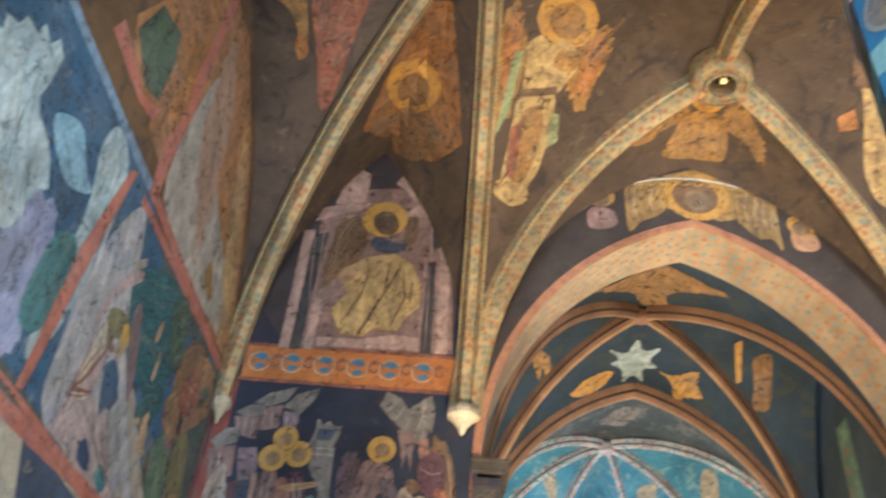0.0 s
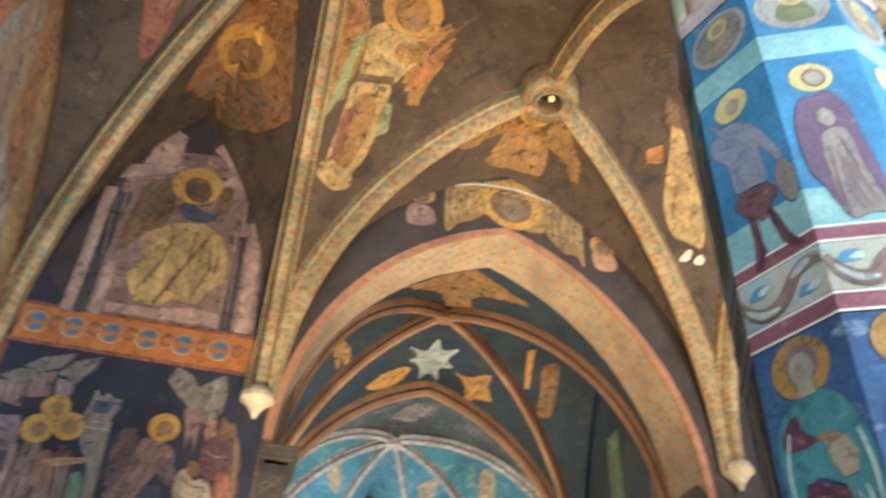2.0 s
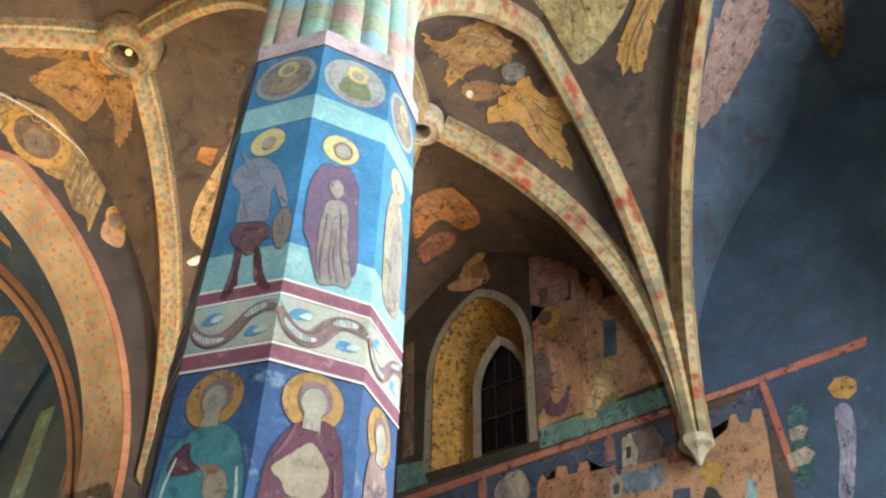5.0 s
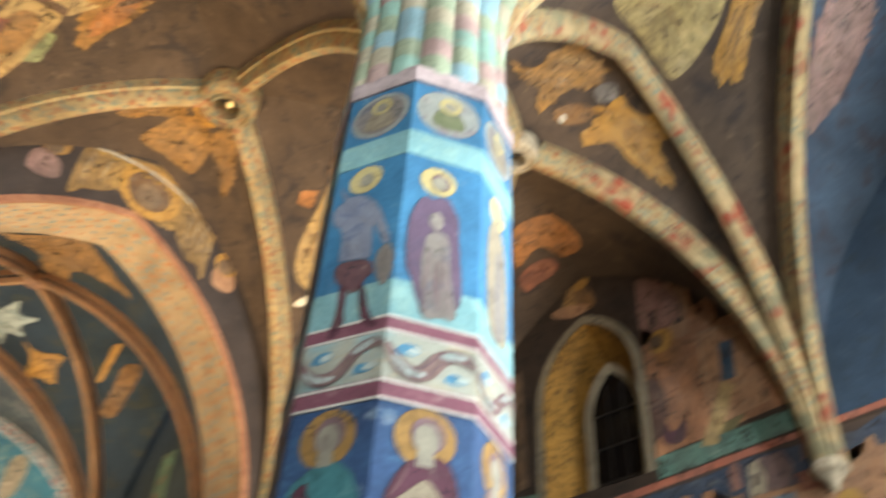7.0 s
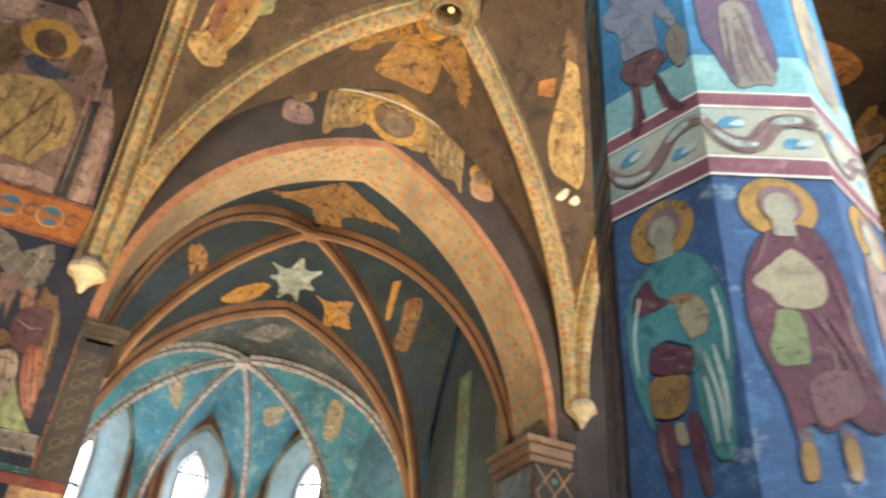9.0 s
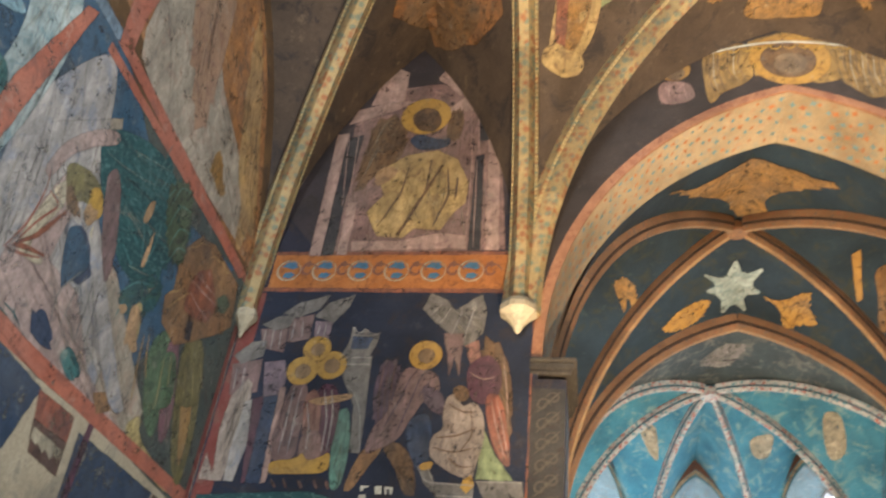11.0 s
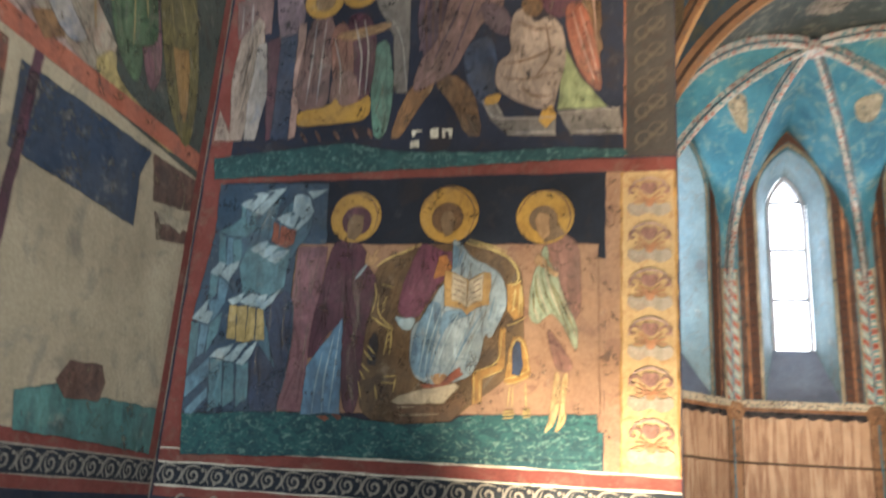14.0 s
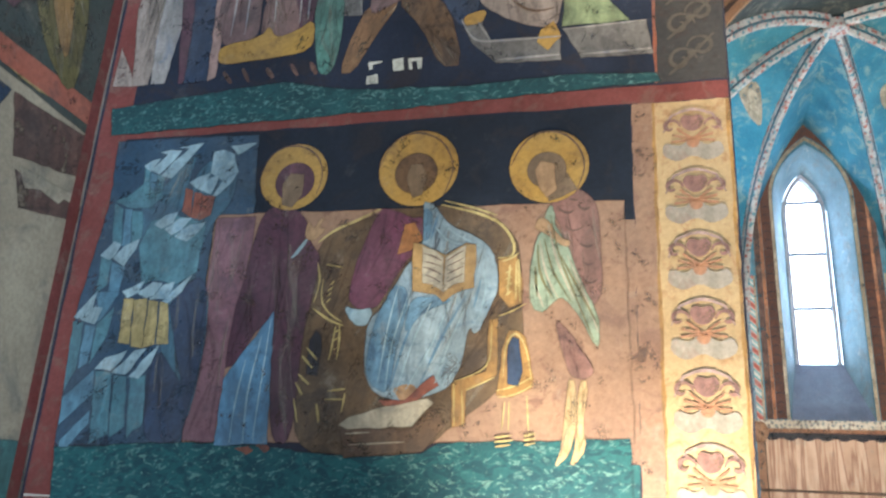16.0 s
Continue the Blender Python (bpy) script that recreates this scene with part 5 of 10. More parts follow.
SAINT_WINE = (
        ("robe", "DWINEP", 3, [(-0.106, 3.38), (-0.041, 3.43), (0.013, 3.41), (0.066, 3.46), (0.133, 3.42), (0.171, 3.34), (0.194, 3.17), (0.201, 2.96), (0.221, 2.81), (0.235, 2.72), (0.214, 2.58), (0.167, 2.56), (0.128, 2.58), (0.086, 2.62), (0.039, 2.57), (-0.007, 2.56), (-0.031, 2.6), (-0.054, 2.58), (-0.099, 2.55), (-0.107, 2.66), (-0.133, 2.75), (-0.167, 2.85), (-0.197, 2.99), (-0.194, 3.13), (-0.168, 3.25)]),
        ("shirt", "DCREAM", 4, [(0.013, 3.34), (0.065, 3.29), (0.117, 3.22), (0.121, 3.13), (0.09, 3.07), (0.039, 3.05), (-0.036, 3.05), (-0.087, 3.07), (-0.1, 3.12), (-0.151, 3.14), (-0.16, 3.18), (-0.103, 3.23), (-0.039, 3.29)]),
        ("panel", "DSAGE", 4, [(-0.086, 3.05), (0.001, 3.05), (0.009, 2.95), (0.003, 2.82), (-0.057, 2.81), (-0.117, 2.8), (-0.144, 2.89), (-0.109, 2.96)]),
        ("knot", "DROSEP", 5, [(-0.033, 2.73), (0.003, 2.78), (0.087, 2.81), (0.148, 2.79), (0.17, 2.71), (0.133, 2.63), (0.062, 2.61), (0.004, 2.57), (-0.027, 2.63)]),
        ("leg", "DMAUVE", 3, [(-0.095, 2.57), (-0.045, 2.58), (-0.048, 2.49), (-0.093, 2.48)]),
        ("leg", "DMAUVE", 3, [(0.044, 2.58), (0.099, 2.58), (0.094, 2.5), (0.048, 2.49)]),
        ("boot", "DTAN", 4, [(-0.099, 2.52), (-0.042, 2.53), (-0.046, 2.39), (-0.104, 2.38)]),
        ("boot", "DTAN", 4, [(0.044, 2.54), (0.099, 2.55), (0.097, 2.4), (0.05, 2.39)]))
SAINT_GREY = (
        ("robe", "PGREY", 3, [(-0.111, 5.2), (-0.017, 5.18), (0.066, 5.1), (0.131, 4.97), (0.195, 4.78), (0.209, 4.73), (0.163, 4.71), (0.121, 4.82), (0.077, 4.93), (0.078, 4.79), (0.095, 4.63), (0.002, 4.66), (-0.112, 4.67), (-0.134, 4.7), (-0.126, 4.83), (-0.143, 4.93), (-0.2, 4.98), (-0.237, 5.08), (-0.215, 5.14), (-0.157, 5.18)]),
        ("cloak", "DLILACLT", 5, [(0.198, 4.73), (0.243, 4.64), (0.243, 4.56), (0.243, 4.5), (0.203, 4.4), (0.16, 4.44), (0.124, 4.58), (0.128, 4.68)]),
        ("kilt", "DROSEP", 4, [(-0.12, 4.67), (0.095, 4.63), (0.127, 4.51), (0.085, 4.51), (0.054, 4.44), (0.003, 4.4), (-0.048, 4.45), (-0.104, 4.5), (-0.15, 4.59)]),
        ("leg", "DWINEP", 4, [(-0.09, 4.51), (-0.033, 4.44), (-0.037, 4.32), (-0.018, 4.21), (-0.042, 4.2), (-0.063, 4.12), (-0.118, 4.14), (-0.092, 4.24), (-0.086, 4.38)]),
        ("leg", "DWINEP", 4, [(0.032, 4.49), (0.083, 4.43), (0.117, 4.27), (0.156, 4.2), (0.192, 4.15), (0.159, 4.14), (0.087, 4.2), (0.056, 4.3)]),
        ("arm", "PGREY", 4, [(-0.221, 5.33), (-0.183, 5.28), (-0.061, 5.08), (-0.09, 5.05), (-0.156, 5.16)]))
SAINT_MAUVE = (
        ("robe", "PMAUVE", 3, [(-0.111, 5.13), (-0.061, 5.11), (0.023, 5.16), (0.073, 5.09), (0.113, 4.99), (0.12, 4.76), (0.143, 4.56), (0.147, 4.39), (0.119, 4.33), (0.085, 4.28), (-0.065, 4.23), (-0.106, 4.33), (-0.146, 4.48), (-0.185, 4.55), (-0.199, 4.72), (-0.189, 4.95), (-0.159, 5.05)]),
        ("underrobe", "DLILACLT", 4, [(-0.08, 4.82), (-0.025, 4.86), (0.04, 4.86), (0.072, 4.75), (0.071, 4.58), (0.101, 4.42), (0.125, 4.31), (0.106, 4.25), (0.04, 4.26), (-0.05, 4.22), (-0.081, 4.26), (-0.088, 4.38), (-0.1, 4.53), (-0.097, 4.7)]),
        ("folded_cloth", "DLILACLT", 5, [(-0.075, 4.98), (-0.026, 5.02), (0.013, 4.98), (0.014, 4.89), (-0.025, 4.86), (-0.075, 4.91)]))
TEAL_FOLDS = [[(0.117, 2.9), (0.16, 2.7), (0.164, 2.53)], [(0.158, 2.92), (0.186, 2.72), (0.177, 2.58)], [(0.105, 2.8), (0.128, 2.65), (0.127, 2.54)], [(-0.142, 3.24), (-0.186, 3.07), (-0.174, 2.88)], [(0.186, 3.16), (0.216, 2.99), (0.206, 2.84)]]
WINE_FOLDS = [[(0.039, 3.04), (0.113, 2.89), (0.147, 2.75)], [(0.077, 3.06), (0.162, 2.88), (0.182, 2.71)], [(0.143, 3.22), (0.169, 3.01)], [(-0.067, 3.41), (-0.104, 3.29), (-0.154, 3.22)]]
MAUVE_FOLDS = [[(-0.056, 4.72), (-0.068, 4.46), (-0.057, 4.26)], [(-0.017, 4.68), (-0.022, 4.43), (0.009, 4.27)], [(0.024, 4.71), (0.046, 4.49), (0.088, 4.3)], [(0.002, 4.64), (0.009, 4.4), (0.046, 4.28)]]
SAINT_DIM = (
        ("robe", "ROSEBROWN", 3, [(-0.1, 3.42), (0.06, 3.44), (0.15, 3.3), (0.19, 3.0), (0.2, 2.6), (0.15, 2.36), (-0.12, 2.36), (-0.17, 2.7), (-0.16, 3.2)]),
        ("mantle", "DMAUVE", 4, [(-0.02, 3.3), (0.09, 3.2), (0.1, 2.8), (0.06, 2.45), (-0.05, 2.5), (-0.07, 2.9)]))
SAINT_PALE = (
        ("robe", "DCREAM", 3, [(-0.09, 5.2), (0.05, 5.24), (0.13, 5.05), (0.16, 4.7), (0.15, 4.32), (-0.12, 4.3), (-0.15, 4.7), (-0.15, 5.0)]),
        ("mantle", "DLILACLT", 4, [(-0.03, 5.0), (0.07, 5.02), (0.1, 4.6), (0.08, 4.34), (-0.05, 4.34)]))
INKS["PTEAL"] = fresco("pillar_teal_robe", "265459", "37686d", "21454c", 3.0, "7a9a98", 0.4)
INKS["PGREY"] = fresco("pillar_grey_robe", "5a6070", "707682", "4f5a70", 3.0, "8a9298", 0.4)
INKS["PMAUVE"] = fresco("pillar_mauve_robe", "46384a", "554658", "403a4c", 3.0, "8a8a94", 0.4)
M_MID = fresco("pillar_mid_blue", "22506e", "31688a", "2a5e7c", 2.5, "7f9aa0", 0.35)
M_MEDAL = fresco("pale_medallion", "6a7070", "858880", "70666a", 4.0, "b4b0a4", 0.4)
def dimmed(k):
    """The same pigment for the pillar, darkened to offset the strong light there."""
    tones = tuple("%02x%02x%02x" % tuple(int(int(h[i:i + 2], 16) * 0.74) for i in (0, 2, 4)) for h in PALETTE[k])
    return fresco("pillar_" + k.lower(), *tones, wear=0.5, holes=0.6)


for k in ("CREAM", "WINEP", "TAN", "LILACLT", "SKINL", "GOLD", "SANDG", "MAUVE", "ROSEP", "SAGE"):
    INKS["D" + k] = dimmed(k)
part("upper_ground", drum([(4.4, P_R + 0.002), (5.46, P_R + 0.002)]), M_MID, pillar)
part("medallion_ground", drum([(5.68, P_R + 0.002), (6.18, P_R + 0.002)]), M_MID, pillar)
INKS["PSKIN"] = fresco("pillar_grey_green_skin", "6c6a5e", "7e7a6c", "605a54", 4.0, "8f8c80", 0.4)
INKS["PHAIR"] = fresco("pillar_brown_hair", "57464a", "685458", "4c3e40", 5.0, "7c7270", 0.4)
INKS["PLEAF"] = fresco("band_blue_leaf", "35627c", "467a92", "2f566c", 5.0, "8fa4a8", 0.4)
INKS["PWHITE"] = fresco("band_chalk_leaf", "84928f", "98a4a0", "748684", 5.0, "a8aca4", 0.4)
M_HALOPALE = fresco("pale_yellow_halo", "8f8458", "a2966a", "84784e", 4.0, "a8a288", 0.4)
FIGURES = {3: (SAINT_TEAL, SAINT_GREY), 0: (SAINT_WINE, SAINT_MAUVE), 1: (SAINT_DIM, SAINT_PALE), 2: (SAINT_DIM, SAINT_PALE)}
HALOS = {3: ((-0.01, 3.53), (-0.03, 5.32)), 0: ((0.0, 3.54), (-0.035, 5.27)), 1: ((0.0, 3.53), (0.0, 5.32)), 2: ((0.0, 3.53), (0.0, 5.32))}
for i in range(8):
    at = pillar_face(i)
    low, up = FIGURES[i % 4]
    for nm, ink, layer, shape in low + up:
        paint(pillar, nm, INKS[ink], layer + 2, at, shape, 7 if nm in STROKED else 0)
    (hu, hv), (tu, tv) = HALOS[i % 4]
    paint(pillar, "halo", INKS["DSANDG"], 3.6, at, disc(hu, hv, 0.158), 0)
    paint(pillar, "hair", INKS["PHAIR"], 7.2, at, disc(hu + 0.012, hv + 0.012, 0.088, 22, 1.12), 0, False)
    paint(pillar, "head", INKS["PSKIN"], 8, at, disc(hu + 0.006, hv - 0.008, 0.066, 20, 1.2), 0, False)
    paint(pillar, "neck", INKS["PSKIN"], 7.6, at, [(hu - 0.035, hv - 0.06), (hu + 0.045, hv - 0.06), (hu + 0.05, hv - 0.15), (hu - 0.04, hv - 0.15)], 0, False)
    paint(pillar, "halo", M_HALOPALE, 3.6, at, disc(tu, tv, 0.118), 0)
    if i % 4 == 0:
        paint(pillar, "hair", INKS["PHAIR"], 7.2, at, disc(tu + 0.016, tv - 0.006, 0.062, 22, 1.15), 0, False)
    paint(pillar, "head", INKS["PSKIN"], 8, at, disc(tu + 0.012, tv - 0.014, 0.05, 20, 1.15), 0, False)
    mound = [(-.246, 4.3), (-.08, 4.34), (-.01, 4.36), (.09, 4.43), (.246, 4.4)] if i % 2 else [(-.246, 4.4), (-.14, 4.4), (-.08, 4.34), (.03, 4.3), (.13, 4.31), (.165, 4.4), (.246, 4.36)]
    paint(pillar, "cyan_hill", M_CYAN, 3, at, [(-.246, 4.19), (-.246, mound[0][1])] + mound[1:-1] + [(.246, mound[-1][1]), (.246, 4.19)], 0, False)
    if i % 4 in (0, 3):
        stroke(pillar, "fold", INKS["PWHITE"] if i % 4 == 3 else INKS["DROSEP"], 8.2, at, TEAL_FOLDS if i % 4 == 3 else WINE_FOLDS, 0.016)
    if i % 4 == 0:
        stroke(pillar, "fold", INKS["PHAIR"], 8.2, at, MAUVE_FOLDS, 0.012)
    # medallions: white rim, pale or lilac field, a plain bust
    paint(pillar, "medallion", M_MEDAL, 2, at, disc(0.0, 5.93, 0.222, 28, 0.98), 0)
    paint(pillar, "medallion_field", INKS["DLILACLT"] if i % 2 else M_MEDAL, 4, at, disc(0.0, 5.93, 0.185, 28, 0.98), 0, i % 2 == 0)
    paint(pillar, "medallion_robe", INKS["DCREAM"] if i % 2 else INKS["DSAGE"], 5, at, [(-.12, 5.8), (-.09, 5.93), (-.03, 5.97), (.05, 5.97), (.1, 5.92), (.13, 5.8), (.0, 5.77)], 3)
    paint(pillar, "medallion_halo", M_HALOPALE, 6, at, disc(0.01, 6.01, 0.08), 0)
    paint(pillar, "medallion_head", INKS["PSKIN"], 7, at, disc(0.01, 6.0, 0.045), 0, False)
    # scroll band: twisting ribbon between blue and white leaves
    wave = [(-.245, 3.99), (-.22, 3.94), (-.17, 3.88), (-.10, 3.86), (-.03, 3.87), (.03, 3.92), (.07, 3.99), (.12, 4.03), (.19, 4.045), (.245, 4.02)] if i % 2 else \
           [(-.245, 4.02), (-.21, 3.96), (-.16, 3.89), (-.09, 3.865), (-.03, 3.88), (.01, 3.94), (.05, 4.01), (.12, 4.035), (.19, 4.03), (.245, 3.99)]
    stroke(pillar, "ribbon_scroll", INKS["ROSEBROWN"], 8.4, at, [wave], 0.085)
    stroke(pillar, "ribbon_sheen", INKS["PWHITE"], 9.2, at, [wave[1:5], wave[6:9]], 0.04)
    stroke(pillar, "ribbon_edge", INKS["PHAIR"], 9.8, at, [[(u, v + 0.034) for u, v in wave], [(u, v - 0.034) for u, v in wave]], 0.009)
    stroke(pillar, "ribbon_hatch", INKS["PHAIR"], 10.2, at, [[(u + d, v + 0.03), (u + d + 0.015, v - 0.028)] for u, v in wave[1:4] + wave[6:9] for d in (-0.012, 0.004, 0.02)], 0.005)
    for cu, cv, tilt in ((-0.13, 4.01, 0.5), (0.14, 3.9, -0.4)):
        paint(pillar, "leaf", INKS["PLEAF"], 5, at, [(cu - .075, cv - .03), (cu - .03, cv + .035), (cu + .05, cv + .04 * tilt + .02), (cu + .075, cv - .01), (cu + .02, cv - .04)], 0, False)
        paint(pillar, "leaf", INKS["PWHITE"], 6, at, [(cu - .015, cv - .02), (cu + .02, cv + .02), (cu + .07, cv + .015), (cu + .06, cv - .025)], 0, False)

# ---- chancel: painted surrounds, ledge and draperies ----
M_RUSTBAND = patterned("rust_window_band", "4a3228", "5f3a2a", "3a3434", 9.0, 0.6)
n_ = Nodes("painted_rose_drapery", 0.85)
tone_ = n_.ramp(n_.noise(1.6, 7, 0.65), [(0.3, lin("94745c")), (0.7, lin("b4957a"))])
fold_ = n_.noise(5.0, 3, 0.5, n_.scaled((1.6, 1.6, 0.12)))
tone_ = n_.mix(n_.ramp(fold_, [(0.44, 0.0), (0.5, 0.75), (0.56, 0.0)]), tone_, lin("7a5442"))
tone_ = n_.mix(n_.ramp(fold_, [(0.56, 0.0), (0.62, 0.6), (0.7, 0.0)]), tone_, lin("c4aa90"))
tone_ = n_.mix(n_.ramp(n_.noise(7.0, 9, 0.7), [(0.56, 0.0), (0.7, 0.5)]), tone_, lin("8f8474"))
M_DRAPE = n_.colour(tone_)
M_PALEREVEAL = fresco("pale_blue_reveal", "5f7884", "7b919a", "70787c", 2.0, "b0aca4", 0.5)
M_LEDGE = patterned("leaf_painted_ledge", "a89c88", "5a4a44", "6a7470", 15.0, 0.9, 1.2)
M_LILACSILL = fresco("grey_lilac_sill", "5a6272", "6d7584", "666a78", 2.0, "8a8a90", 0.4)
n_ = Nodes("cable_pattern", 0.8)
w_ = n_.t.nodes.new("ShaderNodeTexWave")
w_.inputs["Scale"].default_value, w_.inputs["Distortion"].default_value = 2.2, 0.6
w_.bands_direction = "DIAGONAL"
n_.link(n_.co, w_.inputs["Vector"])
M_CABLE = n_.colour(n_.mix(n_.ramp(n_.noise(6.0, 8, 0.7), [(0.5, 0.0), (0.72, 0.5)]), n_.ramp(w_.outputs["Fac"], [(0.0, lin("8a4438")), (0.3, lin("a86a58")), (0.42, lin("b8b0a4")), (0.55, lin("3f7a80")), (0.8, lin("4f8a8c")), (0.95, lin("b0aca0"))]), lin("8f8c84")))
M_GREENORN = patterned("green_ornament", "46523c", "6a4c36", "5a7a5c", 5.0, 0.9)
k = 0
for s1, s2 in zip(ring, ring[1:]):
    k += 1
    p, q = Vector(s1), Vector(s2)
    w = (q - p).normalized()
    n = (q - p).length
    o = Vector((w.y, -w.x))
    if o.dot((p + q) / 2 - Vector((CX, APSE_Y))) < 0:
        o = -o
    place = lambda u, v, d=0.0, p=p, w=w, o=o: ((p + w * u + o * d).x, (p + w * u + o * d).y, v)
    deco = mural("apse_wall_decoration", "painted drapery under a moulded ledge on the apse wall", "wall painting")
    part("ledge", prism(rect(0.02, n - 0.02, 3.56, 3.70), place, -0.1, 0.0), M_LEDGE, deco, "ledge painted with small leaves")
    part("ledge_moulding", prism(rect(0.02, n - 0.02, 3.50, 3.56), place, -0.06, 0.0), INKS["ROSEORANGE"], deco)
    field(deco, "drapery", M_DRAPE, place, 0.12, n - 0.12, 1.2, 3.42)
    field(deco, "rail", INKS["INK"], place, 0.12, n - 0.12, 3.40, 3.5)
    for u in (0.02, n - 0.14):
        field(deco, "post", INKS["PINKTAN"], place, u, u + 0.12, 1.2, 3.5, 1.0)
        part("dark_edge", prism(rect(u + (0.12 if u < 1 else -0.02), u + (0.14 if u < 1 else 0.0), 1.2, 3.42), place, -0.004, -0.002), INKS["UMBER"], deco)
    field(deco, "rail", INKS["UMBER"], place, 0.02, n - 0.02, 2.52, 2.57, 1.2)
    span = n - 0.28
    hems = max(3, int(span / 0.26))
    for j in range(hems):
        u0, u1 = 0.14 + span * j / hems, 0.14 + span * (j + 1) / hems
        hem = [(u0, 3.41)] + [(u0 + (u1 - u0) * f / 8, 3.425 - 0.06 * math.sin(math.pi * f / 8)) for f in range(1, 8)] + [(u1, 3.41), (u1, 3.5), (u0, 3.5)]
        paint(deco, "scalloped_shadow", INKS["INK"], 1.4, place, hem, 0, False)
    # the painted corner shaft that carries the rib down to the ledge
    for u, sg in ((0.0, 1), (n, -1)):
        for a0, a1, m_ in ((0.0, 0.05, INKS["PALEBLUER"]), (0.05, 0.15, M_CABLE), (0.15, 0.19, INKS["CREAM"])):
            part("corner_shaft", prism(rect(min(u + sg * a0, u + sg * a1), max(u + sg * a0, u + sg * a1), 3.7, 6.3), place, -0.05 + 0.02 * (a0 > 0.1), 0.0), m_, deco)
        bm = bmesh.new()
        bmesh.ops.create_uvsphere(bm, u_segments=14, v_segments=9, radius=0.13)
        for v in bm.verts:
            v.co = Vector(place(u + sg * 0.08, 3.5, -0.08)) + Vector((v.co.x, v.co.y, v.co.z * 1.35))
        smooth(part("corbel_knob", bm, INKS["PINKTAN"], deco, "rounded ochre corbel knob"))
    if k in (2, 3, 4):
        c = n / 2
        wide = [(c - W_HALF - 0.27, 3.72)] + arch_line(c, c - W_HALF - 0.27, c + W_HALF + 0.27, W_SPR, W_TOP + 0.29, 10) + [(c + W_HALF + 0.27, 3.72)]
        slim = [(c - W_HALF - 0.01, W_SILL)] + arch_line(c, c - W_HALF - 0.01, c + W_HALF + 0.01, W_SPR, W_TOP + 0.01, 10) + [(c + W_HALF + 0.01, W_SILL)]
        smooth(part("reveal", loft(wide, slim, 0.0, 0.7, place), M_PALEREVEAL, deco, "pale blue splayed window reveal"))
        slope = [place(c - W_HALF - 0.27, 3.72, -0.03), place(c + W_HALF + 0.27, 3.72, -0.03), place(c + W_HALF + 0.02, W_SILL + 0.02, 0.7), place(c - W_HALF - 0.02, W_SILL + 0.02, 0.7)]
        bm = bmesh.new()
        low = [bm.verts.new(Vector(p_) - Vector((0, 0, 0.06))) for p_ in slope]
        top = [bm.verts.new(p_) for p_ in slope]
        bm.faces.new(top)
        bm.faces.new(low[::-1])
        for j in range(4):
            bm.faces.new((top[j], low[j], low[(j + 1) % 4], top[(j + 1) % 4]))
        part("sloping_sill", bm, M_LILACSILL, deco, "sloping grey-lilac window sill")
        for a, b, m_, out in ((0.28, 0.34, INKS["CREAM"], 0.02), (0.34, 0.50, M_RUSTBAND, 0.06), (0.50, 0.56, INKS["ROSEORANGE"], 0.03), (0.56, 0.66, INKS["UMBERP"], 0.02)):
            l0 = [(c - W_HALF - a, 3.72)] + arch_line(c, c - W_HALF - a, c + W_HALF + a, W_SPR, W_TOP + a * 1.3, 10) + [(c + W_HALF + a, 3.72)]
            l1 = [(c - W_HALF - b, 3.72)] + arch_line(c, c - W_HALF - b, c + W_HALF + b, W_SPR, W_TOP + b * 1.3, 10) + [(c + W_HALF + b, 3.72)]
            part("arch_band", loft(l0, l1, -out, -out, place), m_, deco)
        for sg in (-1, 1):
            for j in range(24):
                z = 3.82 + 0.165 * j
                motif("dark_joint", deco, place, INKS["INK"], [[(c + sg * (W_HALF + 0.345), z), (c + sg * (W_HALF + 0.42), z + 0.03), (c + sg * (W_HALF + 0.495), z)]], lift=-0.066, width=0.022)
deco = mural("chancel_wall_decoration", "green ornamental strips painted on the chancel walls", "wall painting")
for x, sg in ((CH_R, 1), (CH_L, -1)):
    side = lambda u, v, d=0.0, x=x, sg=sg: (x + sg * d, u, v)
    field(deco, "green_strip", M_GREENORN, side, 2.5, 3.3, 3.4, 9.0)
    field(deco, "brown_edge", INKS["UMBER"], side, 3.3, 3.42, 3.4, 9.0)
    field(deco, "brown_edge", INKS["UMBER"], side, 2.38, 2.5, 3.4, 9.0)
    field(deco, "green_strip", M_GREENORN, side, 4.5, 5.0, 3.4, 8.6)
    field(deco, "dark_field", INKS["DEEPTEAL"], side, 0.95, 2.38, 2.0, 8.6)
regr = mural("south_pier_registers", "lattice and arcade patterns painted on the pier beside the arch", "wall painting")
field(regr, "lattice_field", M_VINEBG, east, 8.43, 9.0, 2.0, 5.05)
lat = motif("painted_lattice", regr, east, INKS["PINKTAN"], [[(8.45, 4.71), (8.58, 4.88), (8.71, 5.05)], [(8.71, 4.71), (8.84, 4.88), (8.97, 5.05)], [(8.45, 5.05), (8.58, 4.88), (8.71, 4.71)], [(8.71, 5.05), (8.84, 4.88), (8.97, 4.71)]], width=0.03)
lat["kind"] = "stuff"
bud = motif("lattice_bud", regr, east, INKS["SAGETEAL"], (), [disc(8.71, 4.88, 0.05, 10)])
repeat(bud, [(0, 0, -0.34 * i) for i in range(1, 5)])
repeat(lat, [(0, 0, -0.34 * i) for i in range(1, 5)])
field(regr, "dark_field", M_FADED, east, 9.05, X_S - 0.02, 0.0, 10.1)
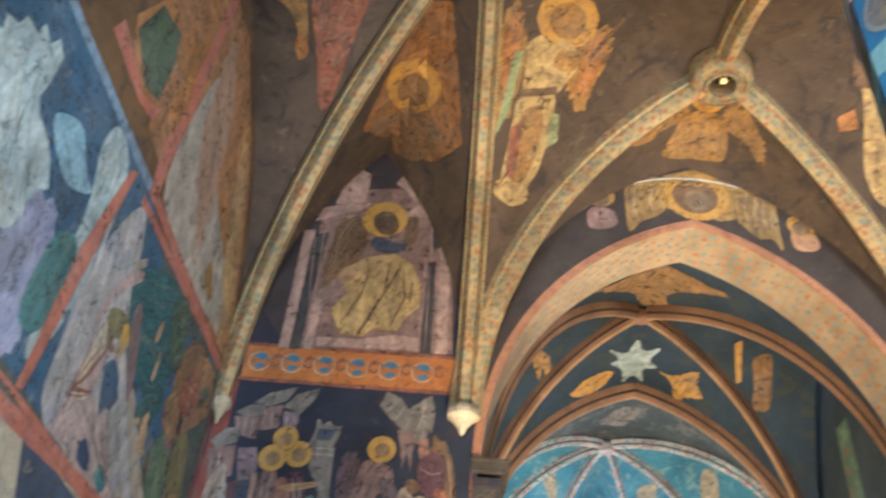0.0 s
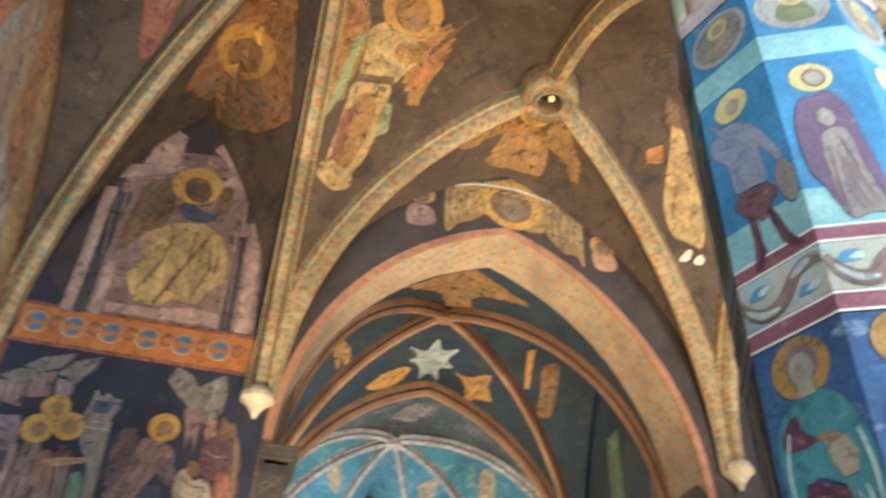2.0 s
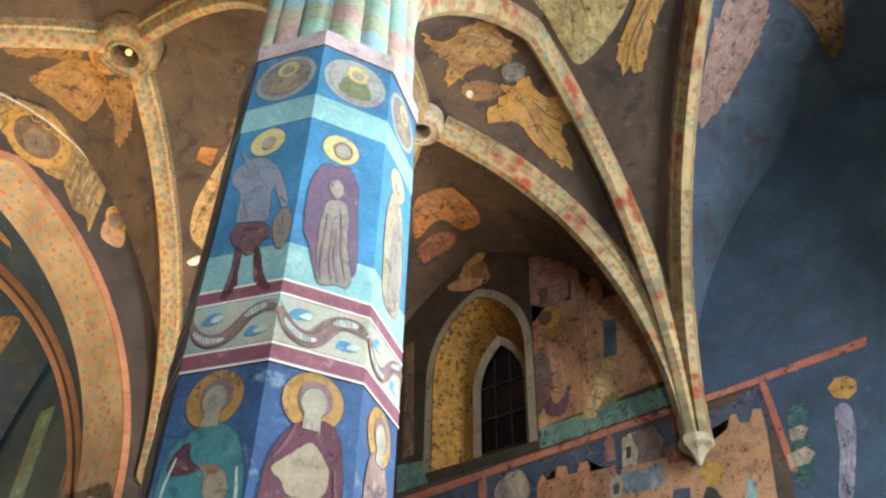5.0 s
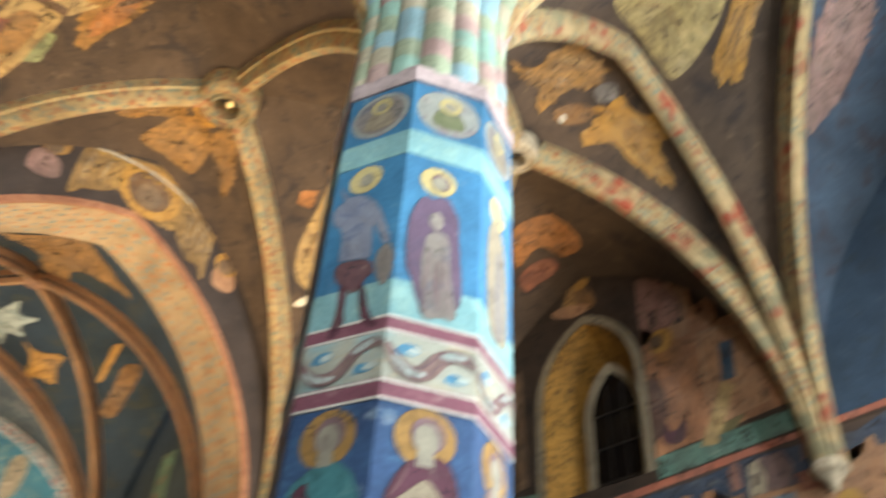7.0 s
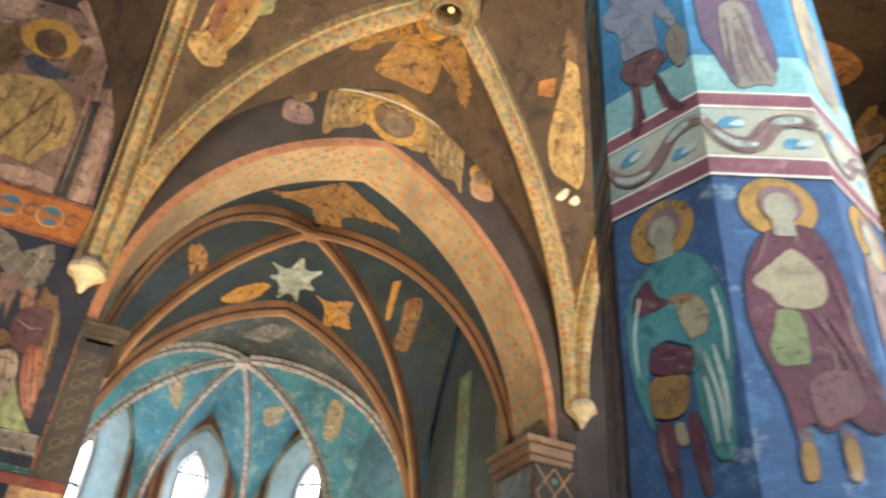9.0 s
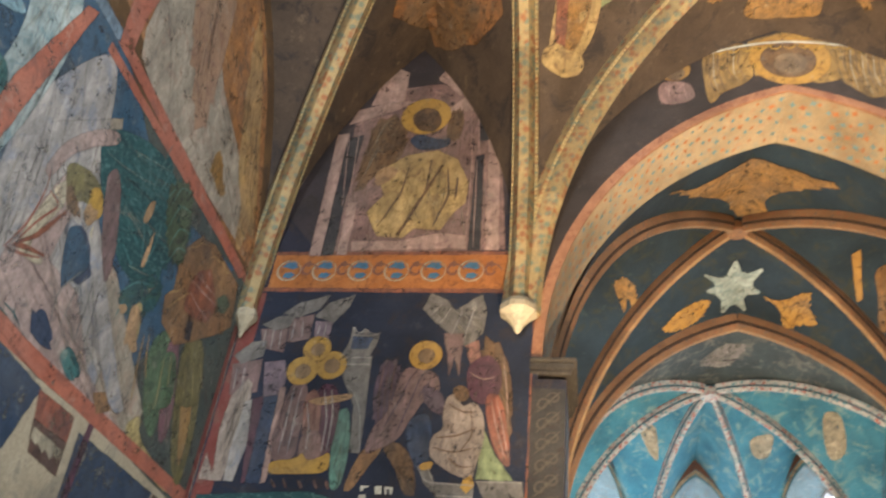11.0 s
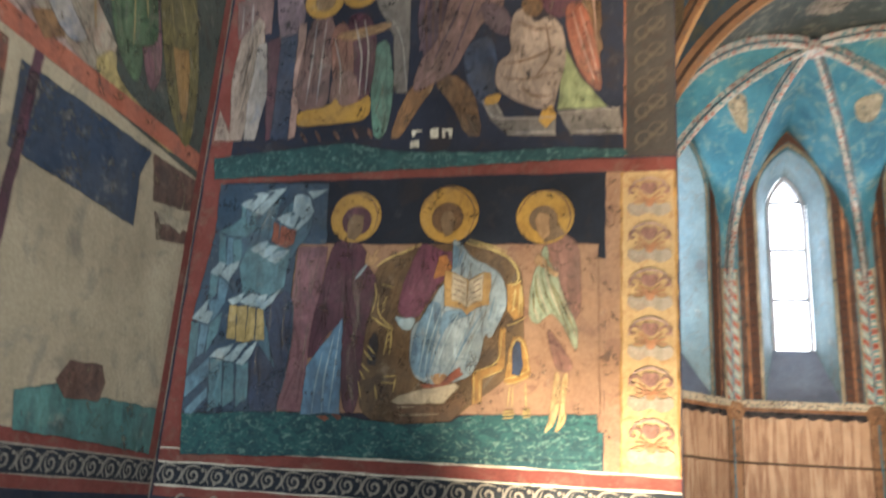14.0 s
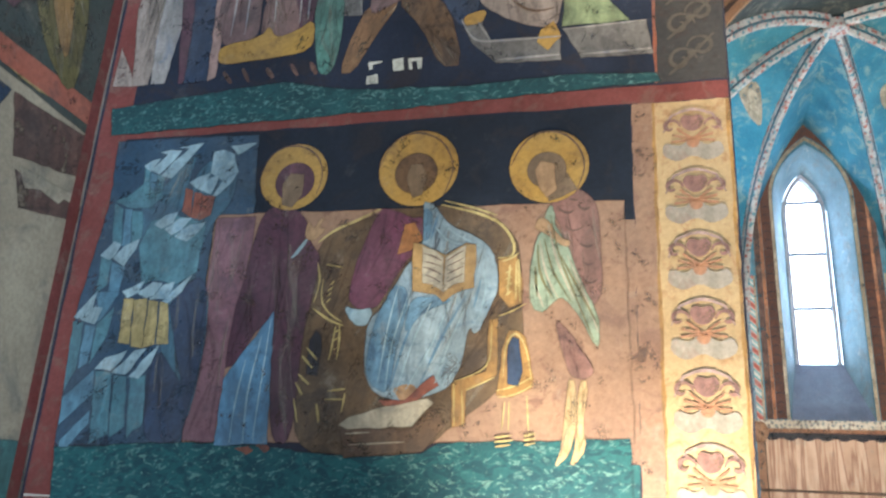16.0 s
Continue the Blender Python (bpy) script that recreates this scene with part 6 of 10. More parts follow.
# lozenges of the inner jamb
jamb = mural("jamb_painting", "painted grey-blue jambs of the chancel arch", "wall painting")
for x, sg in ((3.42, -1), (8.42, 1)):
    side = lambda u, v, d=0.0, x=x, sg=sg: (x + sg * d, u, v)
    field(jamb, "jamb_field", fresco("grey_blue_jamb", "5a6a74", "74828a", "4f5a60", 3.0, "948f86", 0.5), side, 0.02, 0.88, 0.0, IMPOST - 0.32)
    field(jamb, "red_edge", INKS["RUST"], side, 0.02, 0.07, 0.0, IMPOST - 0.32, 1.0)

# ---- the painted scenes ----
m = mural("lunette_painting", "painted lunette with a winged figure before a rose building", "wall painting")
paint(m, "building", INKS["ROSE"], 1, east, [(1.15, 9.42), (1.72, 9.49), (2.40, 9.30), (2.54, 9.11), (2.73, 6.74), (0.74, 6.70), (0.67, 8.78), (1.12, 9.14)])
paint(m, "tower", INKS["ROSELT"], 2, east, [(0.83, 9.11), (0.94, 9.73), (1.05, 9.88), (1.27, 9.73), (1.27, 9.16)])
paint(m, "tower", INKS["ROSELT"], 2, east, [(1.66, 9.59), (1.83, 9.86), (2.23, 9.70), (2.07, 9.46), (2.01, 9.23), (1.85, 9.43)])
paint(m, "roof", INKS["ROSELT"], 2, east, [(0.59, 8.77), (0.66, 9.04), (1.11, 9.17), (1.51, 9.19), (1.14, 8.99)])
paint(m, "roof", INKS["ROSELT"], 2, east, [(1.79, 8.91), (2.08, 9.24), (2.54, 9.13), (2.55, 9.00), (2.11, 8.95)])
paint(m, "dark_opening", INKS["INK"], 2, east, [(0.62, 8.52), (0.82, 8.59), (0.77, 7.45), (0.78, 6.68), (0.63, 6.66)])
paint(m, "column", INKS["ROSELT"], 3, east, [(0.47, 8.60), (0.62, 8.62), (0.63, 6.66), (0.49, 6.66)])
paint(m, "column", INKS["ROSELT"], 3, east, [(0.93, 7.46), (0.81, 7.45), (0.81, 6.68), (0.93, 6.67)])
paint(m, "column", INKS["ROSELT"], 3, east, [(2.39, 9.09), (2.54, 9.08), (2.66, 6.73), (2.51, 6.74)])
paint(m, "dark_opening", INKS["INK"], 3, east, [(2.27, 8.92), (2.39, 8.93), (2.43, 8.43), (2.31, 8.41)])
paint(m, "dark_opening", INKS["INK"], 3, east, [(2.29, 8.17), (2.39, 8.20), (2.45, 6.74), (2.31, 6.74)])
paint(m, "wing", INKS["BROWN"], 3, east, [(0.93, 8.82), (1.24, 8.95), (1.42, 8.55), (1.35, 8.14), (1.15, 7.93), (0.99, 7.73), (0.88, 7.58), (0.85, 8.01), (0.90, 8.40)])
paint(m, "wing", INKS["BROWN"], 3, east, [(1.90, 8.95), (2.05, 9.02), (2.10, 8.71), (2.04, 8.40), (1.88, 8.48)])
paint(m, "gown", INKS["BEIGE"], 4, east, [(1.09, 7.93), (1.43, 8.20), (1.81, 8.28), (2.08, 8.11), (2.24, 7.74), (2.23, 7.42), (2.10, 7.27), (1.97, 7.02), (1.67, 7.05), (1.54, 6.91), (1.24, 6.94), (1.06, 7.30), (1.23, 7.56)])
paint(m, "cloak", INKS["CREAMGOLD"], 5, east, [(1.37, 8.05), (1.75, 8.15), (1.99, 7.81), (1.94, 7.26), (1.66, 7.11), (1.47, 7.40)])
paint(m, "sleeve", INKS["INKBLUE"], 6, east, [(1.41, 8.45), (1.53, 8.58), (1.79, 8.46), (1.96, 8.49), (1.94, 8.32), (1.59, 8.26)])
paint(m, "hair", INKS["UMBER"], 5, east, [(1.44, 8.91), (1.57, 9.06), (1.74, 8.99), (1.82, 8.77), (1.73, 8.59), (1.54, 8.62), (1.44, 8.76)])
paint(m, "palm", INKS["SKINL"], 7, east, [(1.07, 7.95), (1.23, 8.04), (1.38, 7.95), (1.24, 7.75), (1.10, 7.69)])
paint(m, "stool", INKS["ROSELT"], 3, east, [(0.95, 6.87), (1.54, 6.88), (1.97, 6.99), (2.27, 6.94), (2.30, 6.76), (0.98, 6.73)])
stroke(m, "fold", INKS["UMBER"], 7, east, [[(1.49, 8.06), (1.44, 7.58), (1.22, 7.07)], [(1.75, 8.13), (1.74, 7.61), (1.52, 7.01)], [(1.96, 8.00), (2.02, 7.54), (1.88, 7.08)], [(2.10, 7.82), (2.10, 7.45)]], 0.03)
paint(m, "halo", INKS["GOLD"], 4, east, disc(1.59, 8.89, 0.325))
paint(m, "head", INKS["SKIN"], 5, east, disc(1.59, 8.86, 0.171))
paint(m, "staff", INKS["BROWN"], 6, east, [(1.88, 8.03), (1.91, 8.02), (1.50, 6.94), (1.46, 6.95)])

m = mural("middle_register_painting", "dark wall painting of haloed figures, towers and a sarcophagus", "wall painting")
paint(m, "slab_top", INKS["GREYSTONE"], 2, east, [(0.16, 5.74), (0.34, 5.85), (0.53, 5.87), (0.47, 5.71), (0.31, 5.66)])
paint(m, "slab_top", INKS["GREYSTONE"], 2, east, [(0.36, 5.88), (0.54, 6.03), (0.86, 6.13), (0.77, 5.94), (0.56, 5.83)])
paint(m, "slab_top", INKS["GREYSTONE"], 2, east, [(0.73, 5.85), (0.87, 6.03), (1.14, 6.14), (1.10, 5.98), (0.96, 5.77)])
paint(m, "slab_top", INKS["GREYSTONE"], 2, east, [(-0.06, 5.35), (0.10, 5.52), (0.27, 5.54), (0.27, 5.35), (0.04, 5.25)])
paint(m, "slab", INKS["ROSEBROWN"], 1, east, [(0.16, 5.68), (0.47, 5.70), (0.48, 5.40), (0.23, 5.45)])
paint(m, "slab", INKS["ROSEBROWN"], 1, east, [(0.46, 5.81), (0.72, 5.88), (0.73, 5.57), (0.49, 5.52)])
paint(m, "slab", INKS["MAUVE"], 1, east, [(0.75, 5.79), (0.95, 5.79), (0.93, 5.55), (0.77, 5.60)])
paint(m, "slab", INKS["ROSEBROWN"], 1, east, [(-0.05, 5.25), (0.27, 5.32), (0.30, 4.93), (0.01, 4.89)])
paint(m, "building", INKS["GREYROBE"], 2, east, [(0.07, 4.04), (0.01, 4.54), (0.04, 4.89), (0.17, 5.09), (0.23, 5.03), (0.27, 4.65), (0.22, 4.42), (0.20, 4.20), (0.18, 3.99), (-0.06, 4.00), (-0.05, 4.27)])
paint(m, "dark_strip", INKS["WINE"], 2, east, [(0.28, 4.85), (0.39, 4.90), (0.52, 3.98), (0.38, 3.98)])
paint(m, "post", INKS["LILACLT"], 3, east, [(0.20, 4.82), (0.27, 4.85), (0.34, 4.36), (0.29, 3.99), (0.20, 3.99), (0.18, 4.31)])
paint(m, "gatehouse", INKS["MAUVE"], 3, east, [(0.30, 5.28), (0.52, 5.31), (0.58, 5.09), (0.57, 4.92), (0.38, 4.88)])
paint(m, "opening", INKS["INK"], 4, east, [(0.41, 5.01), (0.45, 5.03), (0.46, 4.97), (0.43, 4.96)])
paint(m, "doorway", INKS["INKBLUE"], 3, east, [(0.39, 4.88), (0.55, 4.91), (0.58, 4.52), (0.59, 3.98), (0.42, 3.98), (0.41, 4.42)])
paint(m, "post", INKS["ROSELT"], 4, east, [(0.54, 4.99), (0.60, 5.00), (0.63, 4.52), (0.62, 4.00), (0.57, 3.98), (0.55, 4.52)])
paint(m, "tower", INKS["GREYSTONE"], 2, east, [(1.10, 5.36), (1.44, 5.37), (1.46, 5.04), (1.49, 4.32), (1.38, 4.33), (1.34, 4.82), (1.18, 5.12)])
paint(m, "tower_top", INKS["GREYSTONE"], 3, east, [(1.18, 5.72), (1.21, 5.72), (1.22, 5.64), (1.30, 5.63), (1.29, 5.70), (1.35, 5.70), (1.35, 5.63), (1.45, 5.64), (1.49, 5.67), (1.48, 5.56), (1.42, 5.37), (1.10, 5.36), (1.17, 5.54)])
paint(m, "opening", INKS["INKBLUE"], 4, east, [(1.20, 5.61), (1.43, 5.60), (1.38, 5.46), (1.20, 5.46)])
paint(m, "cloak", INKS["SAGETEAL"], 3, east, [(1.16, 4.72), (1.31, 4.82), (1.39, 4.33), (1.35, 3.95), (1.24, 3.96)])
paint(m, "robe", INKS["ROSEBROWN"], 4, east, [(0.65, 5.06), (0.80, 5.08), (0.88, 4.85), (0.85, 4.62), (0.86, 4.34), (0.85, 4.23), (0.65, 4.18), (0.58, 4.36), (0.59, 4.69)], 14)
paint(m, "robe", INKS["WINE"], 4, east, [(0.93, 5.04), (1.12, 5.05), (1.21, 4.83), (1.21, 4.50), (1.18, 4.24), (1.02, 4.24), (1.02, 4.61)], 14)
paint(m, "robe", INKS["PINKBROWN"], 5, east, [(0.81, 4.88), (0.91, 5.01), (1.01, 4.84), (1.05, 4.50), (1.02, 4.32), (0.91, 4.32)], 14)
paint(m, "skirt", INKS["ROSE"], 5, east, [(0.87, 4.52), (1.04, 4.56), (1.12, 4.34), (1.08, 4.17), (0.87, 4.17)])
paint(m, "sleeve", INKS["SKINL"], 6, east, [(0.84, 4.84), (0.99, 4.90), (1.15, 4.92), (1.31, 4.95), (1.32, 4.89), (1.13, 4.83), (1.01, 4.80)])
paint(m, "hem", INKS["GOLD"], 6, east, [(0.61, 4.21), (0.87, 4.24), (0.92, 4.32), (0.97, 4.23), (1.08, 4.25), (1.20, 4.34), (1.22, 4.11), (0.88, 4.09), (0.63, 4.07)])
paint(m, "wing", INKS["PURPLE"], 3, east, [(1.57, 5.34), (1.74, 5.33), (1.81, 5.02), (1.77, 4.75), (1.68, 4.58), (1.57, 4.63), (1.52, 4.93), (1.53, 5.16)])
paint(m, "robe", INKS["ROSEBROWN"], 4, east, [(1.78, 5.26), (1.99, 5.25), (2.15, 5.19), (2.21, 5.00), (2.06, 4.92), (1.93, 4.68), (1.84, 4.47), (1.65, 4.36), (1.52, 4.31), (1.56, 4.59), (1.71, 4.75)], 14)
paint(m, "arm", INKS["PURPLE"], 5, east, [(1.99, 5.08), (2.20, 5.01), (2.30, 4.76), (2.21, 4.74), (2.06, 4.84)])
paint(m, "leg", INKS["ROCKBROWN"], 3, east, [(1.52, 4.38), (1.65, 4.40), (1.71, 4.37), (1.57, 4.16), (1.47, 3.95), (1.38, 3.95), (1.45, 4.22)])
paint(m, "leg", INKS["BROWN"], 3, east, [(1.68, 4.40), (1.83, 4.47), (2.00, 4.31), (2.09, 3.94), (1.96, 3.94), (1.84, 4.21)])
paint(m, "hollow", INKS["INKBLUE"], 2, east, [(1.89, 4.68), (2.11, 4.79), (2.18, 4.46), (2.14, 4.15), (2.04, 4.20), (1.93, 4.41)])
paint(m, "rock", INKS["GREYSTONE"], 2, east, [(1.90, 5.96), (1.97, 6.16), (2.15, 6.08), (2.26, 5.94), (2.46, 6.11), (2.53, 6.15), (2.59, 5.91), (2.57, 5.67), (2.42, 5.49), (2.27, 5.58), (2.17, 5.70), (2.01, 5.84)])
paint(m, "rock", INKS["ROSEBROWN"], 3, east, [(2.16, 5.66), (2.38, 5.66), (2.36, 5.15), (2.30, 5.40), (2.26, 5.16), (2.21, 5.46)])
paint(m, "rock", INKS["PINKBROWN"], 3, east, [(2.40, 5.52), (2.53, 5.59), (2.58, 5.37), (2.48, 5.26)])
paint(m, "wing", INKS["BROWN"], 3, east, [(2.57, 5.62), (2.72, 5.58), (2.82, 5.42), (2.90, 5.07), (2.92, 4.69), (2.90, 4.37), (2.78, 4.64), (2.70, 4.97), (2.57, 5.15)])
paint(m, "cloak", INKS["WINE"], 4, east, [(2.42, 5.27), (2.62, 5.44), (2.77, 5.32), (2.80, 5.02), (2.68, 4.85), (2.48, 4.92)])
paint(m, "drape", INKS["BRICKP"], 4, east, [(2.64, 4.99), (2.80, 4.98), (2.90, 4.53), (2.93, 4.20), (2.77, 4.37), (2.67, 4.70)])
paint(m, "cloth", INKS["SAGE"], 4, east, [(2.66, 4.60), (2.77, 4.37), (2.96, 4.12), (2.61, 4.12), (2.63, 4.39)])
paint(m, "robe", INKS["GREYROBE"], 5, east, [(2.26, 4.95), (2.37, 4.98), (2.42, 4.83), (2.54, 4.91), (2.65, 4.76), (2.67, 4.49), (2.61, 4.28), (2.59, 4.11), (2.41, 4.15), (2.26, 4.24), (2.16, 4.32), (2.15, 4.52), (2.27, 4.60), (2.24, 4.73)], 14)
paint(m, "hair", INKS["BROWN"], 6, east, [(2.31, 5.02), (2.38, 5.08), (2.49, 5.02), (2.47, 4.89), (2.36, 4.90)])
paint(m, "sarcophagus", INKS["GREYSTONE"], 3, east, [(2.06, 4.23), (2.18, 4.22), (2.23, 4.07), (2.60, 4.07), (2.61, 3.92), (2.27, 3.93), (2.13, 4.07)])
paint(m, "sarcophagus", INKS["GREYSTONE"], 3, east, [(2.61, 4.11), (3.04, 4.11), (3.07, 3.91), (2.71, 3.92)])
paint(m, "vessel", INKS["GOLD"], 5, east, [(2.50, 4.11), (2.57, 4.16), (2.61, 4.06), (2.54, 3.98), (2.48, 4.04)])
paint(m, "foot", INKS["GOLD"], 5, east, [(2.08, 4.25), (2.21, 4.28), (2.19, 4.19), (2.09, 4.18)])
paint(m, "halo", INKS["GOLD"], 6, east, disc(0.84, 5.45, 0.151))
paint(m, "head", INKS["SKIN"], 7, east, disc(0.85, 5.44, 0.078))
paint(m, "halo", INKS["GOLD"], 6, east, disc(0.73, 5.19, 0.166))
paint(m, "head", INKS["SKIN"], 7, east, disc(0.74, 5.18, 0.086))
paint(m, "halo", INKS["GOLD"], 6, east, disc(1.03, 5.26, 0.163))
paint(m, "head", INKS["SKIN"], 7, east, disc(1.04, 5.25, 0.085))
paint(m, "halo", INKS["GOLD"], 6, east, disc(2.00, 5.40, 0.170))
paint(m, "head", INKS["SKIN"], 7, east, disc(2.01, 5.39, 0.088))
stroke(m, "fold", INKS["LILACLT"], 8, east, [[(0.69, 5.00), (0.69, 4.63), (0.68, 4.27)], [(0.77, 5.00), (0.77, 4.62), (0.77, 4.27)], [(1.01, 4.98), (1.10, 4.67), (1.11, 4.31)], [(1.09, 4.98), (1.15, 4.72), (1.16, 4.33)], [(0.86, 4.82), (0.94, 4.56), (0.95, 4.34)]], 0.014)
stroke(m, "fold", INKS["UMBER"], 8, east, [[(2.30, 4.86), (2.44, 4.77), (2.58, 4.79)], [(2.21, 4.51), (2.40, 4.53), (2.59, 4.63)], [(2.19, 4.41), (2.38, 4.36), (2.57, 4.42)], [(2.34, 4.32), (2.46, 4.21), (2.57, 4.24)], [(2.51, 4.82), (2.56, 4.55), (2.45, 4.39)]], 0.016)
stroke(m, "fold", INKS["ROSELT"], 8, east, [[(2.70, 4.92), (2.77, 4.64), (2.87, 4.33)], [(2.75, 4.94), (2.83, 4.64), (2.90, 4.33)], [(2.48, 5.21), (2.60, 5.12), (2.72, 5.17)], [(2.79, 5.39), (2.85, 5.02), (2.88, 4.64)]], 0.012)
stroke(m, "feather", INKS["UMBERP"], 8, east, [[(1.59, 5.27), (1.58, 4.98), (1.62, 4.65)], [(1.64, 5.28), (1.64, 4.98), (1.67, 4.63)], [(1.70, 5.29), (1.70, 5.00), (1.71, 4.68)]], 0.014)
stroke(m, "fold", INKS["PURPLE"], 8, east, [[(1.89, 5.19), (1.81, 4.91), (1.68, 4.59)], [(1.99, 5.18), (1.92, 4.91), (1.81, 4.53)], [(2.09, 5.12), (1.98, 4.93)]], 0.016)
stroke(m, "slab_edge", INKS["LILACLT"], 8, east, [[(0.22, 5.67), (0.24, 5.45)], [(0.31, 5.67), (0.33, 5.42)], [(0.39, 5.68), (0.42, 5.42)], [(0.52, 5.79), (0.53, 5.55)], [(0.61, 5.80), (0.64, 5.58)], [(0.81, 5.75), (0.81, 5.59)], [(0.88, 5.76), (0.88, 5.58)], [(0.02, 5.19), (0.04, 4.95)], [(0.10, 5.21), (0.13, 4.93)], [(2.00, 5.87), (2.10, 6.02)], [(2.11, 5.77), (2.21, 5.98)], [(2.24, 5.64), (2.33, 5.93)], [(2.37, 5.57), (2.46, 5.99)]], 0.012)
stroke(m, "tower_line", INKS["LILACLT"], 8, east, [[(1.12, 5.35), (1.45, 5.36)], [(1.15, 5.27), (1.44, 5.28)], [(1.24, 5.03), (1.33, 4.96), (1.42, 4.76), (1.49, 4.32)], [(1.18, 5.72), (1.21, 5.72), (1.22, 5.64), (1.30, 5.63), (1.29, 5.70), (1.35, 5.70), (1.35, 5.63), (1.46, 5.64)]], 0.012)
stroke(m, "sarcophagus_line", INKS["LILACLT"], 8, east, [[(2.07, 4.22), (2.14, 4.07), (2.61, 4.06)], [(2.62, 4.10), (3.04, 4.11)], [(2.28, 3.95), (2.60, 3.95)], [(2.72, 3.94), (3.06, 3.94)], [(2.16, 4.20), (2.23, 4.08)]], 0.013)
stroke(m, "shoe", INKS["UMBERP"], 8, east, [[(0.67, 4.03), (0.73, 3.95)], [(0.79, 4.04), (0.84, 3.95)], [(0.94, 4.03), (0.99, 3.96)], [(1.09, 4.04), (1.14, 3.96)], [(1.21, 4.04), (1.25, 3.96)]], 0.03)
paint(m, "bar", INKS["WHITEP"], 3, east, [(1.55, 4.01), (1.63, 4.01), (1.63, 4.00), (1.58, 3.99), (1.58, 3.96), (1.56, 3.96)])
paint(m, "bar", INKS["WHITEP"], 3, east, [(1.55, 3.92), (1.61, 3.93), (1.62, 3.87), (1.55, 3.87)])
paint(m, "bar", INKS["WHITEP"], 3, east, [(1.69, 4.01), (1.75, 4.02), (1.76, 3.94), (1.70, 3.94)])
paint(m, "bar", INKS["WHITEP"], 3, east, [(1.78, 4.01), (1.86, 4.01), (1.86, 3.94), (1.84, 3.94), (1.83, 3.99), (1.80, 3.99), (1.81, 3.94), (1.79, 3.94)])
paint(m, "meadow", INKS["TEAL"], 3, east, [(-0.03, 3.85), (0.60, 3.90), (1.07, 3.93), (1.44, 3.85), (2.13, 3.81), (2.60, 3.83), (3.08, 3.80), (3.10, 3.75), (1.65, 3.70), (-0.00, 3.67)])

m = mural("north_wall_painting", "wall painting of pale rocks, trees and drapery in registers", "wall painting")
paint(m, "upper_ground", INKS["NORTHDARK"], 0.8, north, [(-3.45, 3.78), (-3.70, 5.28), (-2.63, 6.21), (-0.12, 6.25), (-0.08, 3.64), (-1.91, 3.74)])
paint(m, "rock", INKS["ROCKCREAM"], 2, north, [(-3.54, 5.21), (-2.92, 5.89), (-2.73, 5.53), (-2.88, 5.25), (-2.68, 4.96), (-2.23, 4.81), (-1.22, 4.10), (-1.26, 3.87), (-1.92, 3.75), (-3.42, 3.81), (-3.46, 4.14), (-3.48, 4.67)])
paint(m, "rock", INKS["ROCKPINK"], 3, north, [(-3.41, 3.89), (-3.36, 4.36), (-3.20, 5.05), (-2.97, 5.01), (-2.98, 4.41), (-2.56, 4.40), (-2.12, 3.99), (-1.46, 3.83), (-1.93, 3.77)])
paint(m, "drape", INKS["CREAM"], 4, north, [(-3.35, 4.24), (-3.20, 5.05), (-3.04, 4.89), (-3.25, 4.36), (-3.02, 4.37), (-3.04, 4.31)])
paint(m, "line", INKS["RUST"], 5, north, [(-3.35, 4.26), (-3.20, 4.48), (-3.04, 4.82), (-3.02, 4.80), (-3.16, 4.47), (-3.27, 4.34), (-3.04, 4.41), (-3.03, 4.39)])
paint(m, "figure", INKS["OLIVE"], 4, north, [(-3.27, 5.11), (-2.96, 5.26), (-2.71, 5.21), (-2.77, 5.04), (-2.93, 5.00), (-3.07, 4.87)])
paint(m, "halo", INKS["GOLD"], 5, north, disc(-2.78, 5.06, 0.095))
paint(m, "blue_robe", INKS["INKBLUE"], 4, north, [(-2.92, 4.73), (-2.81, 4.87), (-2.47, 4.67), (-2.61, 4.42), (-2.82, 4.49)])
paint(m, "sleeve", INKS["CREAM"], 5, north, [(-2.72, 4.95), (-2.51, 4.85), (-2.55, 4.81), (-2.73, 4.84)])
paint(m, "tree", INKS["TEAL"], 3, north, [(-2.67, 5.60), (-2.53, 5.92), (-2.38, 5.89), (-2.14, 6.21), (-2.06, 6.02), (-1.78, 6.16), (-1.76, 5.91), (-1.39, 5.90), (-1.65, 5.48), (-1.64, 5.26), (-1.89, 4.89), (-2.27, 4.93), (-2.20, 5.21), (-2.47, 5.23)])
paint(m, "tree", INKS["DEEPTEAL"], 4, north, [(-2.12, 4.73), (-1.86, 5.09), (-1.60, 5.18), (-1.55, 4.98), (-1.77, 4.66), (-2.05, 4.60)])
paint(m, "animal", INKS["SANDP"], 5, north, [(-1.92, 4.69), (-1.78, 4.87), (-1.66, 4.57), (-1.68, 4.40), (-1.79, 4.48)])
paint(m, "animal", INKS["SANDP"], 5, north, [(-2.10, 5.47), (-2.05, 5.65), (-1.99, 5.39), (-1.96, 5.07), (-2.04, 5.12)])
paint(m, "rock", INKS["ROCKBROWN"], 3, north, [(-1.50, 5.61), (-1.26, 5.95), (-0.99, 6.07), (-0.29, 6.05), (-0.33, 5.44), (-0.85, 5.03), (-1.34, 4.89)])
paint(m, "rock", INKS["ROCKLT"], 4, north, [(-1.36, 5.80), (-0.81, 5.97), (-0.95, 5.73), (-1.35, 5.55)])
paint(m, "rock", INKS["ROCKLT"], 4, north, [(-1.00, 5.56), (-0.45, 5.83), (-0.59, 5.53), (-1.04, 5.28)])
paint(m, "tower", INKS["BRICKP"], 5, north, [(-1.08, 5.25), (-0.81, 5.70), (-0.59, 5.58), (-0.94, 5.09)])
